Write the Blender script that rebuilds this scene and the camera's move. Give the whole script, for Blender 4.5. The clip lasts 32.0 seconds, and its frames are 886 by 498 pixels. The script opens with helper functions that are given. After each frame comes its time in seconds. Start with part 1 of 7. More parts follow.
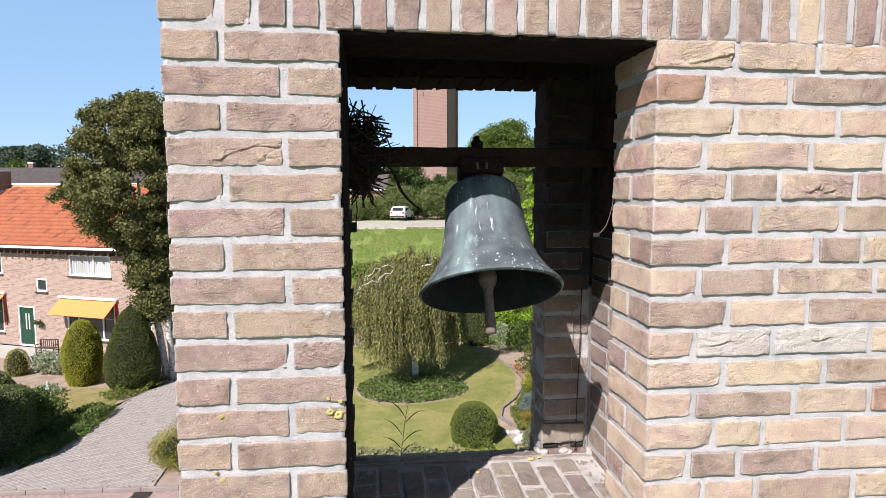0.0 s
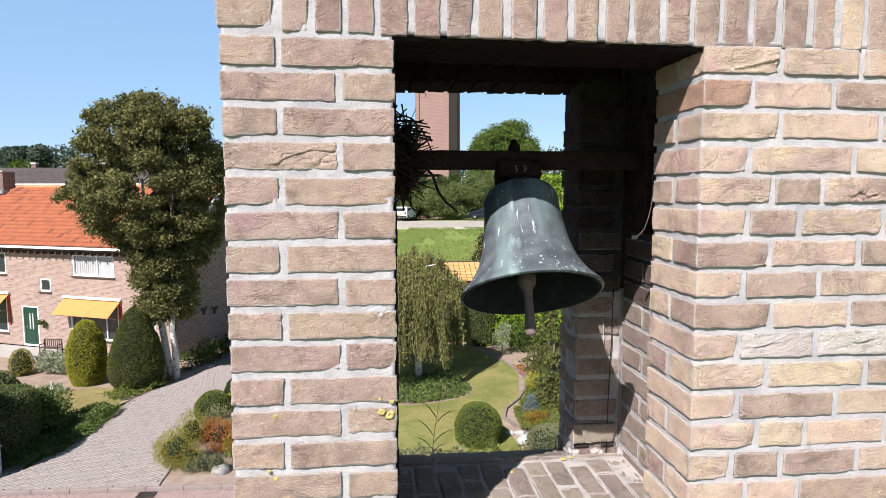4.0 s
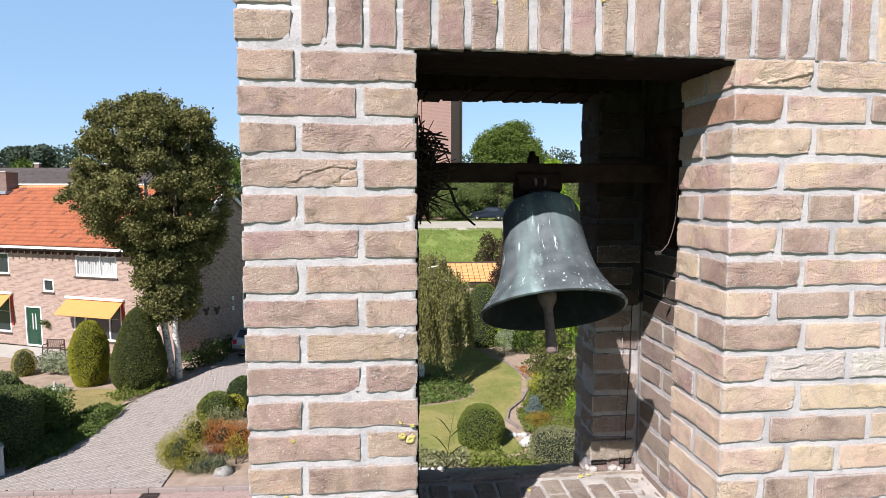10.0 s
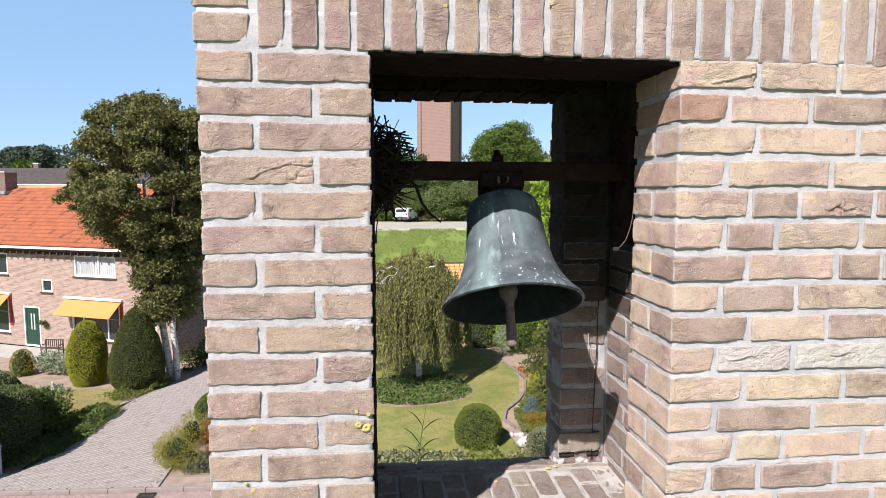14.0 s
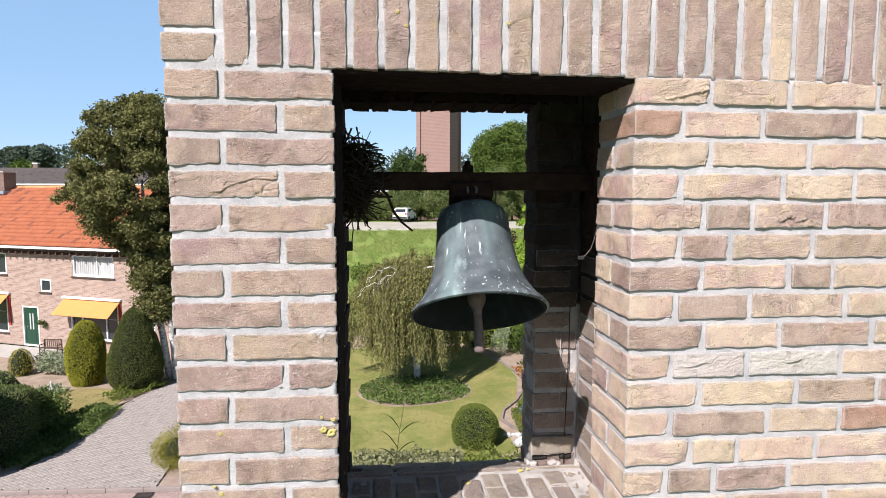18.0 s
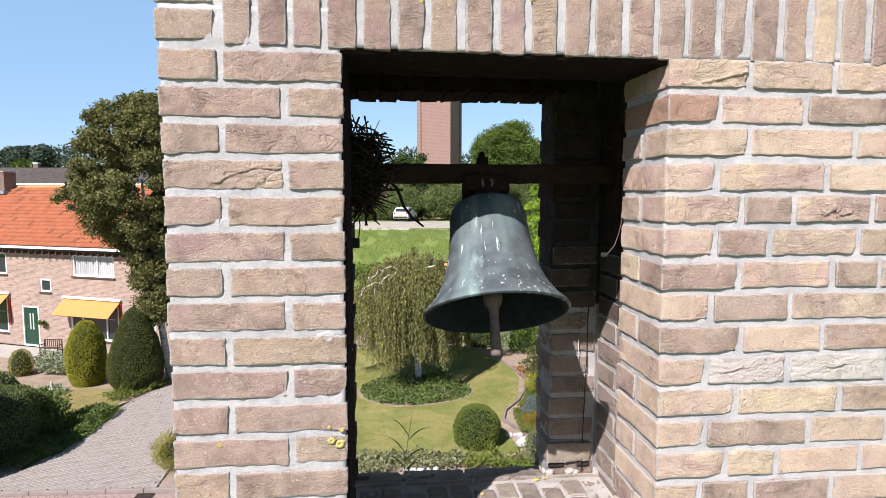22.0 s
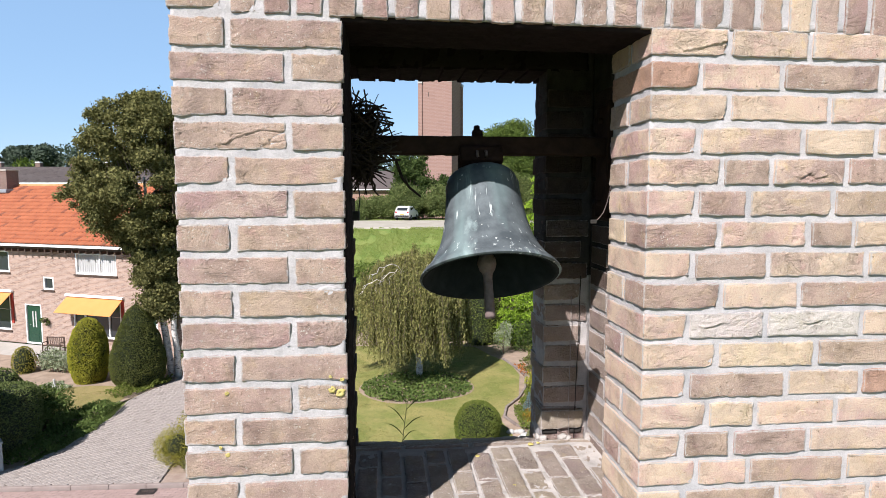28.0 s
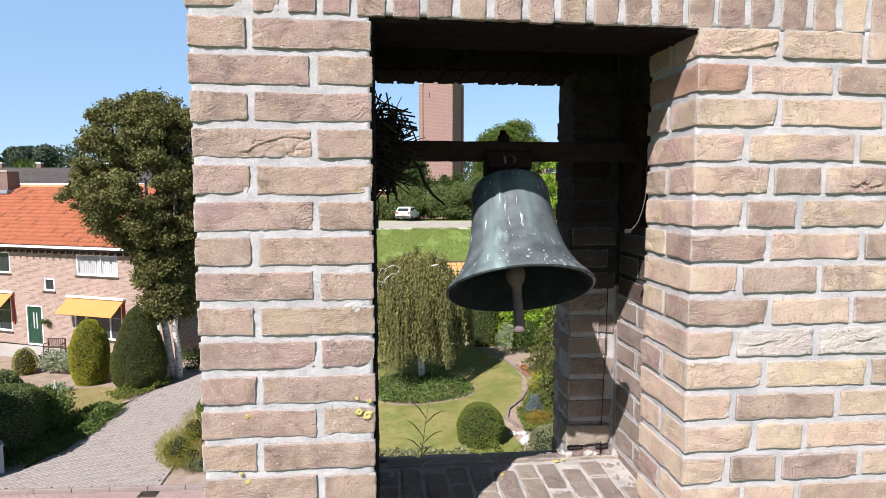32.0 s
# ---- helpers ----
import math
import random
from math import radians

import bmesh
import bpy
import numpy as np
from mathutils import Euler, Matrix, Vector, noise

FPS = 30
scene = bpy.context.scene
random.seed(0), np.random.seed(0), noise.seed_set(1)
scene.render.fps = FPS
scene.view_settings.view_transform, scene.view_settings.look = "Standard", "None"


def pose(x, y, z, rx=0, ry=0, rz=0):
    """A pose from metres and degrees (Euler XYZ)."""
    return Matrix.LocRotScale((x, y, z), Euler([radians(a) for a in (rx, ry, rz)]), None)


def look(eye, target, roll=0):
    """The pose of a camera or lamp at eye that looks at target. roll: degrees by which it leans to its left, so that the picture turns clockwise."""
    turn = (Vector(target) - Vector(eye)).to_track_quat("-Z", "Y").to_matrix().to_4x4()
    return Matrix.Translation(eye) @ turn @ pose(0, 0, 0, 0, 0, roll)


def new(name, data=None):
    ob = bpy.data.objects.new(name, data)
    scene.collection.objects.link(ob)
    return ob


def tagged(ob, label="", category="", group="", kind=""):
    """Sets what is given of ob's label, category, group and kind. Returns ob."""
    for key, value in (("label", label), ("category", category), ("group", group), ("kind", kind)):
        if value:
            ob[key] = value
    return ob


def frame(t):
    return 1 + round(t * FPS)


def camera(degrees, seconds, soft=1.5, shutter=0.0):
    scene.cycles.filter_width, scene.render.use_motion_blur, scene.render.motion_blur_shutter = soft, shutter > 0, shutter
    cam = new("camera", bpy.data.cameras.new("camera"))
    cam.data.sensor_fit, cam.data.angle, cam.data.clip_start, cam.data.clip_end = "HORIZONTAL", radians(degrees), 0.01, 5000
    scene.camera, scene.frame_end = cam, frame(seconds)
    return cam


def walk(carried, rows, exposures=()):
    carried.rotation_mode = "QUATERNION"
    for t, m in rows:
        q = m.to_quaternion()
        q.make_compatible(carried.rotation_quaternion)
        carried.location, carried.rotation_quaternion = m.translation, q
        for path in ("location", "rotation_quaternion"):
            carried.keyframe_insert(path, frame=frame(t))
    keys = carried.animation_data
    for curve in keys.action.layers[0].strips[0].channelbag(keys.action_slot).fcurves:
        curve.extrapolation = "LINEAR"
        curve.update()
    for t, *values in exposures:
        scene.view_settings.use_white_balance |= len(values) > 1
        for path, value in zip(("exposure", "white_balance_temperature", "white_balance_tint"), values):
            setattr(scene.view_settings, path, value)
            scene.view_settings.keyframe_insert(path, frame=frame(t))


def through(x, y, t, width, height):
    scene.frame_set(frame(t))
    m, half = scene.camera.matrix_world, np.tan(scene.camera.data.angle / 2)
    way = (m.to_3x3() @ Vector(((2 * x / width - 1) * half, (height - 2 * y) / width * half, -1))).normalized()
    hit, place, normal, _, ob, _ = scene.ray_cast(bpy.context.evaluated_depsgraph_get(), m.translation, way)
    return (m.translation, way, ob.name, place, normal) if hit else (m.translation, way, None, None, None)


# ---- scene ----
cam = camera(72.2, 32.0, soft=0.75)
METRES, EYE, TILT, LEAN, TURN = 1.304, 8.0, 0.75, 0.0, -5.97
ROWS = [
    (0.0, 0.0, 0.0, 0.0, -0.01, -6.12, 0.11),
    (0.5, -0.0311, -0.0, -0.0017, 0.04, -6.15, 0.16),
    (1.0, -0.088, 0.0074, 0.0008, 0.03, -6.09, 0.15),
    (1.5, -0.1118, 0.0112, 0.0087, 0.06, -6.08, 0.09),
    (2.0, -0.1201, 0.0163, 0.0053, 0.09, -6.08, 0.07),
    (2.5, -0.1107, 0.0171, 0.0051, 0.12, -6.11, 0.06),
    (3.0, -0.0856, 0.0076, -0.0009, 0.09, -6.09, 0.04),
    (3.5, -0.0682, -0.0069, 0.0026, 0.11, -6.09, 0.07),
    (5.5, -0.0951, -0.0192, 0.0132, 0.13, -6.07, 0.06),
    (6.0, -0.0982, 0.0144, 0.0221, 0.14, -6.06, 0.03),
    (6.5, -0.0976, 0.0348, 0.0312, 0.14, -6.06, 0.04),
    (7.0, -0.1128, 0.0467, 0.0393, 0.13, -6.0, 0.02),
    (7.5, -0.1192, 0.0539, 0.0395, 0.16, -6.01, 0.01),
    (8.0, -0.1124, 0.0558, 0.0391, 0.19, -6.05, -0.01),
    (8.5, -0.0945, 0.0498, 0.0314, 0.19, -6.07, -0.02),
    (9.0, -0.0916, 0.0377, 0.036, 0.19, -6.05, 0.0),
    (9.5, -0.0982, 0.0258, 0.0335, 0.21, -6.03, -0.01),
    (10.0, -0.1019, 0.0166, 0.0291, 0.3, -6.05, -0.02),
    (10.5, -0.102, 0.0056, 0.0271, 0.25, -6.06, -0.05),
    (11.0, -0.0912, 0.0084, 0.0239, 0.29, -6.02, -0.04),
    (11.5, -0.0779, 0.0021, 0.0219, 0.24, -6.02, -0.05),
    (12.0, -0.0582, -0.0057, 0.0211, 0.25, -6.03, -0.05),
    (12.5, -0.0452, -0.0051, 0.0176, 0.3, -6.02, -0.05),
    (13.0, -0.0327, -0.0112, 0.0141, 0.26, -6.03, -0.06),
    (13.5, -0.0319, -0.017, 0.0187, 0.25, -6.01, -0.05),
    (14.0, -0.035, -0.0143, 0.024, 0.29, -6.0, -0.04),
    (14.5, -0.0498, -0.0147, 0.0308, 0.32, -6.0, -0.04),
    (16.5, -0.0129, -0.0212, 0.0482, 0.23, -6.08, -0.09),
    (17.0, -0.0021, -0.0369, 0.048, 0.22, -6.07, -0.08),
    (17.5, 0.0107, -0.0472, 0.0446, 0.26, -6.06, -0.08),
    (18.0, 0.0225, -0.0425, 0.0443, 0.27, -6.03, -0.07),
    (18.5, 0.0265, -0.0307, 0.0464, 0.23, -6.02, -0.06),
    (19.0, 0.0238, -0.0184, 0.043, 0.19, -6.05, -0.04),
    (19.5, 0.0012, -0.01, 0.0474, 0.36, -6.09, -0.01),
    (20.0, -0.0124, -0.0058, 0.0471, 0.34, -6.09, -0.07),
    (20.5, 0.0036, -0.0038, 0.044, 0.32, -6.09, -0.07),
    (21.0, 0.0127, 0.0125, 0.0467, 0.22, -5.98, -0.04),
    (21.5, 0.0108, 0.0303, 0.0452, 0.3, -6.01, -0.01),
    (22.0, -0.002, 0.0281, 0.0315, 0.31, -6.07, -0.01),
    (22.5, -0.0177, 0.0165, 0.0195, 0.39, -6.16, -0.01),
    (23.0, -0.0191, 0.0058, 0.0021, 0.43, -6.15, -0.02),
    (23.5, -0.0211, -0.0064, -0.0054, 0.39, -6.1, -0.02),
    (24.0, -0.0067, -0.0055, -0.0057, 0.43, -6.13, -0.03),
    (24.5, 0.0209, 0.0046, -0.0013, 0.26, -6.09, -0.03),
    (25.0, 0.0276, 0.0221, -0.0117, 0.26, -6.07, 0.02),
    (25.5, 0.0197, 0.0205, -0.0157, 0.31, -6.08, 0.02),
    (27.5, 0.0065, -0.0211, -0.0227, 0.44, -6.11, 0.01),
    (28.0, 0.0081, -0.0264, -0.0236, 0.44, -6.11, 0.01),
    (28.5, 0.0066, -0.0277, -0.0313, 0.43, -6.1, 0.01),
    (29.0, 0.0041, -0.0249, -0.0328, 0.44, -6.1, 0.02),
    (29.5, 0.004, -0.023, -0.0384, 0.42, -6.1, 0.01),
    (30.0, 0.0095, -0.0114, -0.032, 0.36, -6.09, 0.02),
    (30.5, 0.0043, 0.002, -0.0207, 0.39, -6.08, 0.05),
    (31.0, -0.0169, 0.0131, -0.0187, 0.47, -6.07, 0.07),
    (31.5, -0.0326, 0.021, -0.0201, 0.47, -6.07, 0.04),
    (32.0, -0.0393, 0.0279, -0.0107, 0.48, -6.06, 0.03),
]
walk(cam, [(t, pose(0, 0, EYE, TILT, LEAN, TURN) @ pose(METRES * x, METRES * y, METRES * z, 90 + pitch, roll, yaw)) for t, x, y, z, yaw, pitch, roll in ROWS],
     exposures=[(0.0, 0.75, 6350, 14.0), (32.0, 0.75, 6350, 14.0)])

# ---------------------------------------------------------------- light
SUN_EL, SUN_AZ = radians(44.0), radians(35.4)
world = bpy.data.worlds.new("sky")
scene.world = world
world.use_nodes = True
_wn = world.node_tree
_sky = _wn.nodes.new("ShaderNodeTexSky")
_sky.sky_type = "NISHITA"
_sky.sun_disc = False
_sky.sun_elevation = SUN_EL
_sky.sun_rotation = radians(215.4)
_sky.altitude = 0
_sky.air_density, _sky.dust_density, _sky.ozone_density = 1.0, 0.0, 3.5
_wn.nodes["Background"].inputs["Strength"].default_value = 0.086
_haze = _wn.nodes.new("ShaderNodeMix")
_haze.data_type = "RGBA"
_haze.inputs[0].default_value = 0.62
_haze.inputs[7].default_value = (2.85, 4.65, 6.85, 1)
_wn.links.new(_sky.outputs["Color"], _haze.inputs[6])
# clear air: the sky deepens from the hazy horizon to the zenith
_dir = _wn.nodes.new("ShaderNodeTexCoord")
_up = _wn.nodes.new("ShaderNodeSeparateXYZ")
_wn.links.new(_dir.outputs["Generated"], _up.inputs[0])
_fade = _wn.nodes.new("ShaderNodeMapRange")
_fade.interpolation_type = "SMOOTHSTEP"
for _k, _val in (("From Min", 0.27), ("From Max", 0.62), ("To Min", 1.0), ("To Max", 0.20)):
    _fade.inputs[_k].default_value = _val
_wn.links.new(_up.outputs[2], _fade.inputs["Value"])
_deep = _wn.nodes.new("ShaderNodeVectorMath")
_deep.operation = "SCALE"
_wn.links.new(_haze.outputs[2], _deep.inputs[0])
_wn.links.new(_fade.outputs[0], _deep.inputs["Scale"])
_wn.links.new(_deep.outputs[0], _wn.nodes["Background"].inputs["Color"])
_sun = new("sun", bpy.data.lights.new("sun", "SUN"))
_sun.data.energy, _sun.data.angle, _sun.data.color = 5.0, radians(0.53), (1.0, 0.96, 0.925)
_sun.matrix_world = look((-30, -40, 45), (-30 + math.sin(SUN_AZ), -40 + math.cos(SUN_AZ), 45 - math.tan(SUN_EL)))

# ---------------------------------------------------------------- small tools
rng = np.random.default_rng(7)


def hashed(ix, iy, iz, seed):
    h = (ix * 374761393 + iy * 668265263 + iz * 2147483647 + seed * 1274126177) & 0xFFFFFFFF
    h = ((h ^ (h >> 13)) * 1103515245) & 0xFFFFFFFF
    h = ((h ^ (h >> 15)) * 2654435761) & 0xFFFFFFFF
    return ((h ^ (h >> 16)) & 0xFFFF) / 32767.5 - 1.0


def vnoise(p, scale, seed=0):
    """Smooth value noise of points p (n x 3), between -1 and 1."""
    q = np.asarray(p, float) * scale
    i = np.floor(q).astype(np.int64)
    f = q - i
    f = f * f * (3 - 2 * f)
    out = 0
    for dx in (0, 1):
        for dy in (0, 1):
            for dz in (0, 1):
                w = (f[:, 0] if dx else 1 - f[:, 0]) * (f[:, 1] if dy else 1 - f[:, 1]) * (f[:, 2] if dz else 1 - f[:, 2])
                out = out + w * hashed(i[:, 0] + dx, i[:, 1] + dy, i[:, 2] + dz, seed)
    return out


def raw_mesh(name, verts, faces, smooth=True):
    """A mesh from arrays; faces is (n x 4) or (n x 3), or a list of lists."""
    me = bpy.data.meshes.new(name)
    verts = np.asarray(verts, np.float32)
    if isinstance(faces, np.ndarray):
        n, k = faces.shape
        me.vertices.add(len(verts))
        me.vertices.foreach_set("co", verts.ravel())
        me.loops.add(n * k)
        me.loops.foreach_set("vertex_index", faces.astype(np.int32).ravel())
        me.polygons.add(n)
        me.polygons.foreach_set("loop_start", np.arange(0, n * k, k, dtype=np.int32))
        me.update(calc_edges=True)
    else:
        me.from_pydata([tuple(map(float, v)) for v in verts], [], faces)
        me.update()
    me.polygons.foreach_set("use_smooth", [smooth] * len(me.polygons))
    return me


def thing(name, label, category, loc=(0, 0, 0), rz=0.0, group="", kind=""):
    """An Empty at the base of a thing; its parts are its children."""
    ob = new(name)
    ob.empty_display_size = 0.1
    ob.matrix_world = pose(*loc, 0, 0, rz)
    return tagged(ob, label, category, group, kind)


def part(name, me, mat, parent, label="", loc=None, rot=None):
    """Links one mesh under a thing or a part; a bmesh is turned into a mesh first."""
    if isinstance(me, bmesh.types.BMesh):
        bm, me = me, bpy.data.meshes.new(name)
        bm.to_mesh(me)
        bm.free()
    if not me.materials:
        for m in (mat if isinstance(mat, (list, tuple)) else [mat]):
            me.materials.append(m)
    ob = new(name, me)
    ob.parent = parent
    if loc is not None:
        ob.location = loc
    if rot is not None:
        ob.rotation_euler = [radians(a) for a in rot]
    return tagged(ob, label)


def solo(name, me, mat, label, category, kind="", loc=(0, 0, 0), rz=0.0, group=""):
    """A thing that is one mesh."""
    ob = part(name, me, mat, None, label)
    ob.matrix_world = pose(*loc, 0, 0, rz)
    return tagged(ob, label, category, group, kind)


def steps(a, b, r, n):
    """Coordinates from a to b, closer together at the ends."""
    mid = np.linspace(a + r, b - r, max(2, n))
    return np.concatenate(([a, a + r * 0.3], mid, [b - r * 0.3, b]))


def lattice(xs, ys, zs):
    """The surface of a box with grid lines at the given coordinates."""
    index, verts, faces = {}, [], []

    def at(i, j, k):
        key = (i, j, k)
        if key not in index:
            index[key] = len(verts)
            verts.append((xs[i], ys[j], zs[k]))
        return index[key]

    nx, ny, nz = len(xs) - 1, len(ys) - 1, len(zs) - 1
    for i in range(nx):
        for j in range(ny):
            faces.append((at(i, j, 0), at(i, j + 1, 0), at(i + 1, j + 1, 0), at(i + 1, j, 0)))
            faces.append((at(i, j, nz), at(i + 1, j, nz), at(i + 1, j + 1, nz), at(i, j + 1, nz)))
    for i in range(nx):
        for k in range(nz):
            faces.append((at(i, 0, k), at(i + 1, 0, k), at(i + 1, 0, k + 1), at(i, 0, k + 1)))
            faces.append((at(i, ny, k), at(i, ny, k + 1), at(i + 1, ny, k + 1), at(i + 1, ny, k)))
    for j in range(ny):
        for k in range(nz):
            faces.append((at(0, j, k), at(0, j, k + 1), at(0, j + 1, k + 1), at(0, j + 1, k)))
            faces.append((at(nx, j, k), at(nx, j + 1, k), at(nx, j + 1, k + 1), at(nx, j, k + 1)))
    return np.array(verts), np.array(faces)


def rough_box(name, x0, x1, y0, y1, z0, z1, step, amp, seed=0, scale=60.0):
    """A box with an uneven surface, for mortar and stone."""
    n = [max(1, int(round((b - a) / step))) for a, b in ((x0, x1), (y0, y1), (z0, z1))]
    v, f = lattice(np.linspace(x0, x1, n[0] + 1), np.linspace(y0, y1, n[1] + 1), np.linspace(z0, z1, n[2] + 1))
    c = np.array([(x0 + x1) / 2, (y0 + y1) / 2, (z0 + z1) / 2])
    h = np.array([x1 - x0, y1 - y0, z1 - z0]) / 2
    side = np.where(np.abs(np.abs(v - c) - h) < 1e-6, np.sign(v - c), 0.0)
    side /= np.maximum(np.linalg.norm(side, axis=1, keepdims=True), 1e-9)
    d = vnoise(v, scale, seed) * 0.6 + vnoise(v, scale * 3.1, seed + 5) * 0.4
    return raw_mesh(name, v + side * (d * amp)[:, None], f)


def brick_mesh(name, l, d, h, seed, fine=1.0, rough=1.0, crack=()):
    """A hand-moulded brick about its centre: worn edges, dents and creases. Length along x, depth y, height z."""
    r = 0.006
    v, f = lattice(steps(-l / 2, l / 2, r, int(l / 0.0058 * fine)), steps(-d / 2, d / 2, r, int(d / 0.013 * fine)), steps(-h / 2, h / 2, r, int(h / 0.0055 * fine)))
    half = np.array([l, d, h]) / 2
    w = v + seed * 3.7
    arris = np.sort(half - np.abs(v), axis=1)[:, 1]
    rad = np.clip(0.0024 + 0.0022 * vnoise(w, 45, 3) + 0.0026 * vnoise(w, 150, 9), 0.0008, 0.0055)[:, None] * rough
    inner = np.clip(v, -(half - rad), half - rad)
    away = v - inner
    dist = np.linalg.norm(away, axis=1, keepdims=True)
    unit = away / np.maximum(dist, 1e-9)
    v = np.where(dist > 1e-9, inner + unit * np.minimum(dist, rad), v)
    face = np.where(np.abs(np.abs(v) - half) < 0.002, np.sign(v), 0.0)
    face /= np.maximum(np.linalg.norm(face, axis=1, keepdims=True), 1e-9)
    bumps = 0.0010 * vnoise(w, 28, 1) + 0.0009 * vnoise(w * np.array([0.6, 1, 1.5]), 95, 2) + 0.0006 * vnoise(w, 190, 12)
    crease = np.clip(vnoise(w * np.array([0.55, 1, 1.7]) + 0.05 * vnoise(w, 20, 6)[:, None], 42, 4), -1, 1)
    bumps = bumps - 0.0020 * rough * np.exp(-((crease - 0.12) / 0.05) ** 2) * (vnoise(w, 17, 8) > 0.12)
    corner = np.exp(-((np.linalg.norm(v[:, [0, 2]] - half[[0, 2]] * np.array([1, -1]), axis=1) / 0.02) ** 2)) * (seed % 5 == 0)
    v = v + face * bumps[:, None] - unit * (corner * 0.006)[:, None]
    if crack:
        line = np.array(crack, float)
        q = v[:, [0, 2]] + 0.0015 * np.stack((vnoise(w, 160, 21), vnoise(w, 160, 22)), 1)
        near = np.full(len(v), 9.0)
        for a, b in zip(line[:-1], line[1:]):
            s = np.clip(((q - a) @ (b - a)) / ((b - a) @ (b - a)), 0, 1)
            near = np.minimum(near, np.linalg.norm(q - (a + s[:, None] * (b - a)), axis=1))
        under = q[:, 1] < np.interp(q[:, 0], line[:, 0], line[:, 1])
        v[:, 1] += np.where(v[:, 1] < -half[1] + 0.008, np.where(under, 0.0014 * np.exp(-near / 0.008), -0.0026 * np.exp(-near / 0.010)), 0.0)
    # ragged outline, slightly out of square
    v[:, 0] += 0.0006 * vnoise(w, 75, 31) + 0.0006 * vnoise(w, 190, 33)
    v[:, 2] += 0.0013 * vnoise(w, 55, 32) + 0.0009 * vnoise(w, 170, 34)
    v[:, 2] += 0.0016 * vnoise(np.c_[v[:, 0] * 1.0, np.full(len(v), seed), np.zeros(len(v))], 9, 11)
    me = raw_mesh(name, v, f)
    me.attributes.new("arris", "FLOAT", "POINT").data.foreach_set("value", arris.astype(np.float32))
    return me


# ---------------------------------------------------------------- materials
def mat_base(name, rough=0.8, metal=0.0, spec=0.5):
    m = bpy.data.materials.new(name)
    m.use_nodes = True
    t = m.node_tree
    b = t.nodes["Principled BSDF"]
    b.inputs["Roughness"].default_value = rough
    b.inputs["Metallic"].default_value = metal
    b.inputs["Specular IOR Level"].default_value = spec
    return m, t, b


def node(t, kind, **inputs):
    n = t.nodes.new(kind)
    for k, v in inputs.items():
        n.inputs[k.replace("_", " ")].default_value = v
    return n


def ramp(t, fac, stops, mode="LINEAR"):
    n = t.nodes.new("ShaderNodeValToRGB")
    n.color_ramp.interpolation = mode
    e = n.color_ramp.elements
    while len(e) > len(stops):
        e.remove(e[-1])
    while len(e) < len(stops):
        e.new(0.5)
    for el, (p, c) in zip(e, stops):
        el.position = p
        el.color = (*c, 1) if len(c) == 3 else c
    t.links.new(fac, n.inputs["Fac"])
    return n.outputs["Color"]


def mix(t, fac, a, b, mode="MIX"):
    n = t.nodes.new("ShaderNodeMix")
    n.data_type, n.blend_type = "RGBA", mode
    for sock, val in ((n.inputs[0], fac), (n.inputs[6], a), (n.inputs[7], b)):
        if isinstance(val, bpy.types.NodeSocket):
            t.links.new(val, sock)
        elif isinstance(val, (int, float)):
            sock.default_value = val
        else:
            sock.default_value = (*val, 1)
    return n.outputs[2]


def math_node(t, op, a, b=0.0, c=0.0):
    n = t.nodes.new("ShaderNodeMath")
    n.operation = op
    for sock, val in zip(n.inputs, (a, b, c)):
        if isinstance(val, bpy.types.NodeSocket):
            t.links.new(val, sock)
        else:
            sock.default_value = val
    return n.outputs[0]


def noise_tex(t, vec, scale, detail=4.0, rough=0.55, dist=0.0):
    n = t.nodes.new("ShaderNodeTexNoise")
    n.inputs["Scale"].default_value, n.inputs["Detail"].default_value = scale, detail
    n.inputs["Roughness"].default_value, n.inputs["Distortion"].default_value = rough, dist
    if vec is not None:
        t.links.new(vec, n.inputs["Vector"])
    return n.outputs["Fac"]


def bump(t, b, height, strength, distance, normal=None):
    n = t.nodes.new("ShaderNodeBump")
    n.inputs["Strength"].default_value, n.inputs["Distance"].default_value = strength, distance
    t.links.new(height, n.inputs["Height"])
    if normal is not None:
        t.links.new(normal, n.inputs["Normal"])
    t.links.new(n.outputs["Normal"], b.inputs["Normal"])
    return n.outputs["Normal"]


def object_vec(t, spread=10.0, stretch=(1, 1, 1)):
    """Object coordinates, shifted by a random step for each object."""
    tc = t.nodes.new("ShaderNodeTexCoord")
    oi = t.nodes.new("ShaderNodeObjectInfo")
    sh = math_node(t, "MULTIPLY", oi.outputs["Random"], spread)
    ma = t.nodes.new("ShaderNodeVectorMath")
    ma.operation = "ADD"
    cx = t.nodes.new("ShaderNodeCombineXYZ")
    for k in range(3):
        t.links.new(sh, cx.inputs[k])
    t.links.new(tc.outputs["Object"], ma.inputs[0])
    t.links.new(cx.outputs[0], ma.inputs[1])
    sc = t.nodes.new("ShaderNodeVectorMath")
    sc.operation = "MULTIPLY"
    sc.inputs[1].default_value = stretch
    t.links.new(ma.outputs[0], sc.inputs[0])
    return sc.outputs[0], oi.outputs["Random"]


def mapped(t, stretch=(1, 1, 1)):
    tc = t.nodes.new("ShaderNodeTexCoord")
    sc = t.nodes.new("ShaderNodeVectorMath")
    sc.operation = "MULTIPLY"
    sc.inputs[1].default_value = stretch
    t.links.new(tc.outputs["Object"], sc.inputs[0])
    return sc.outputs[0]


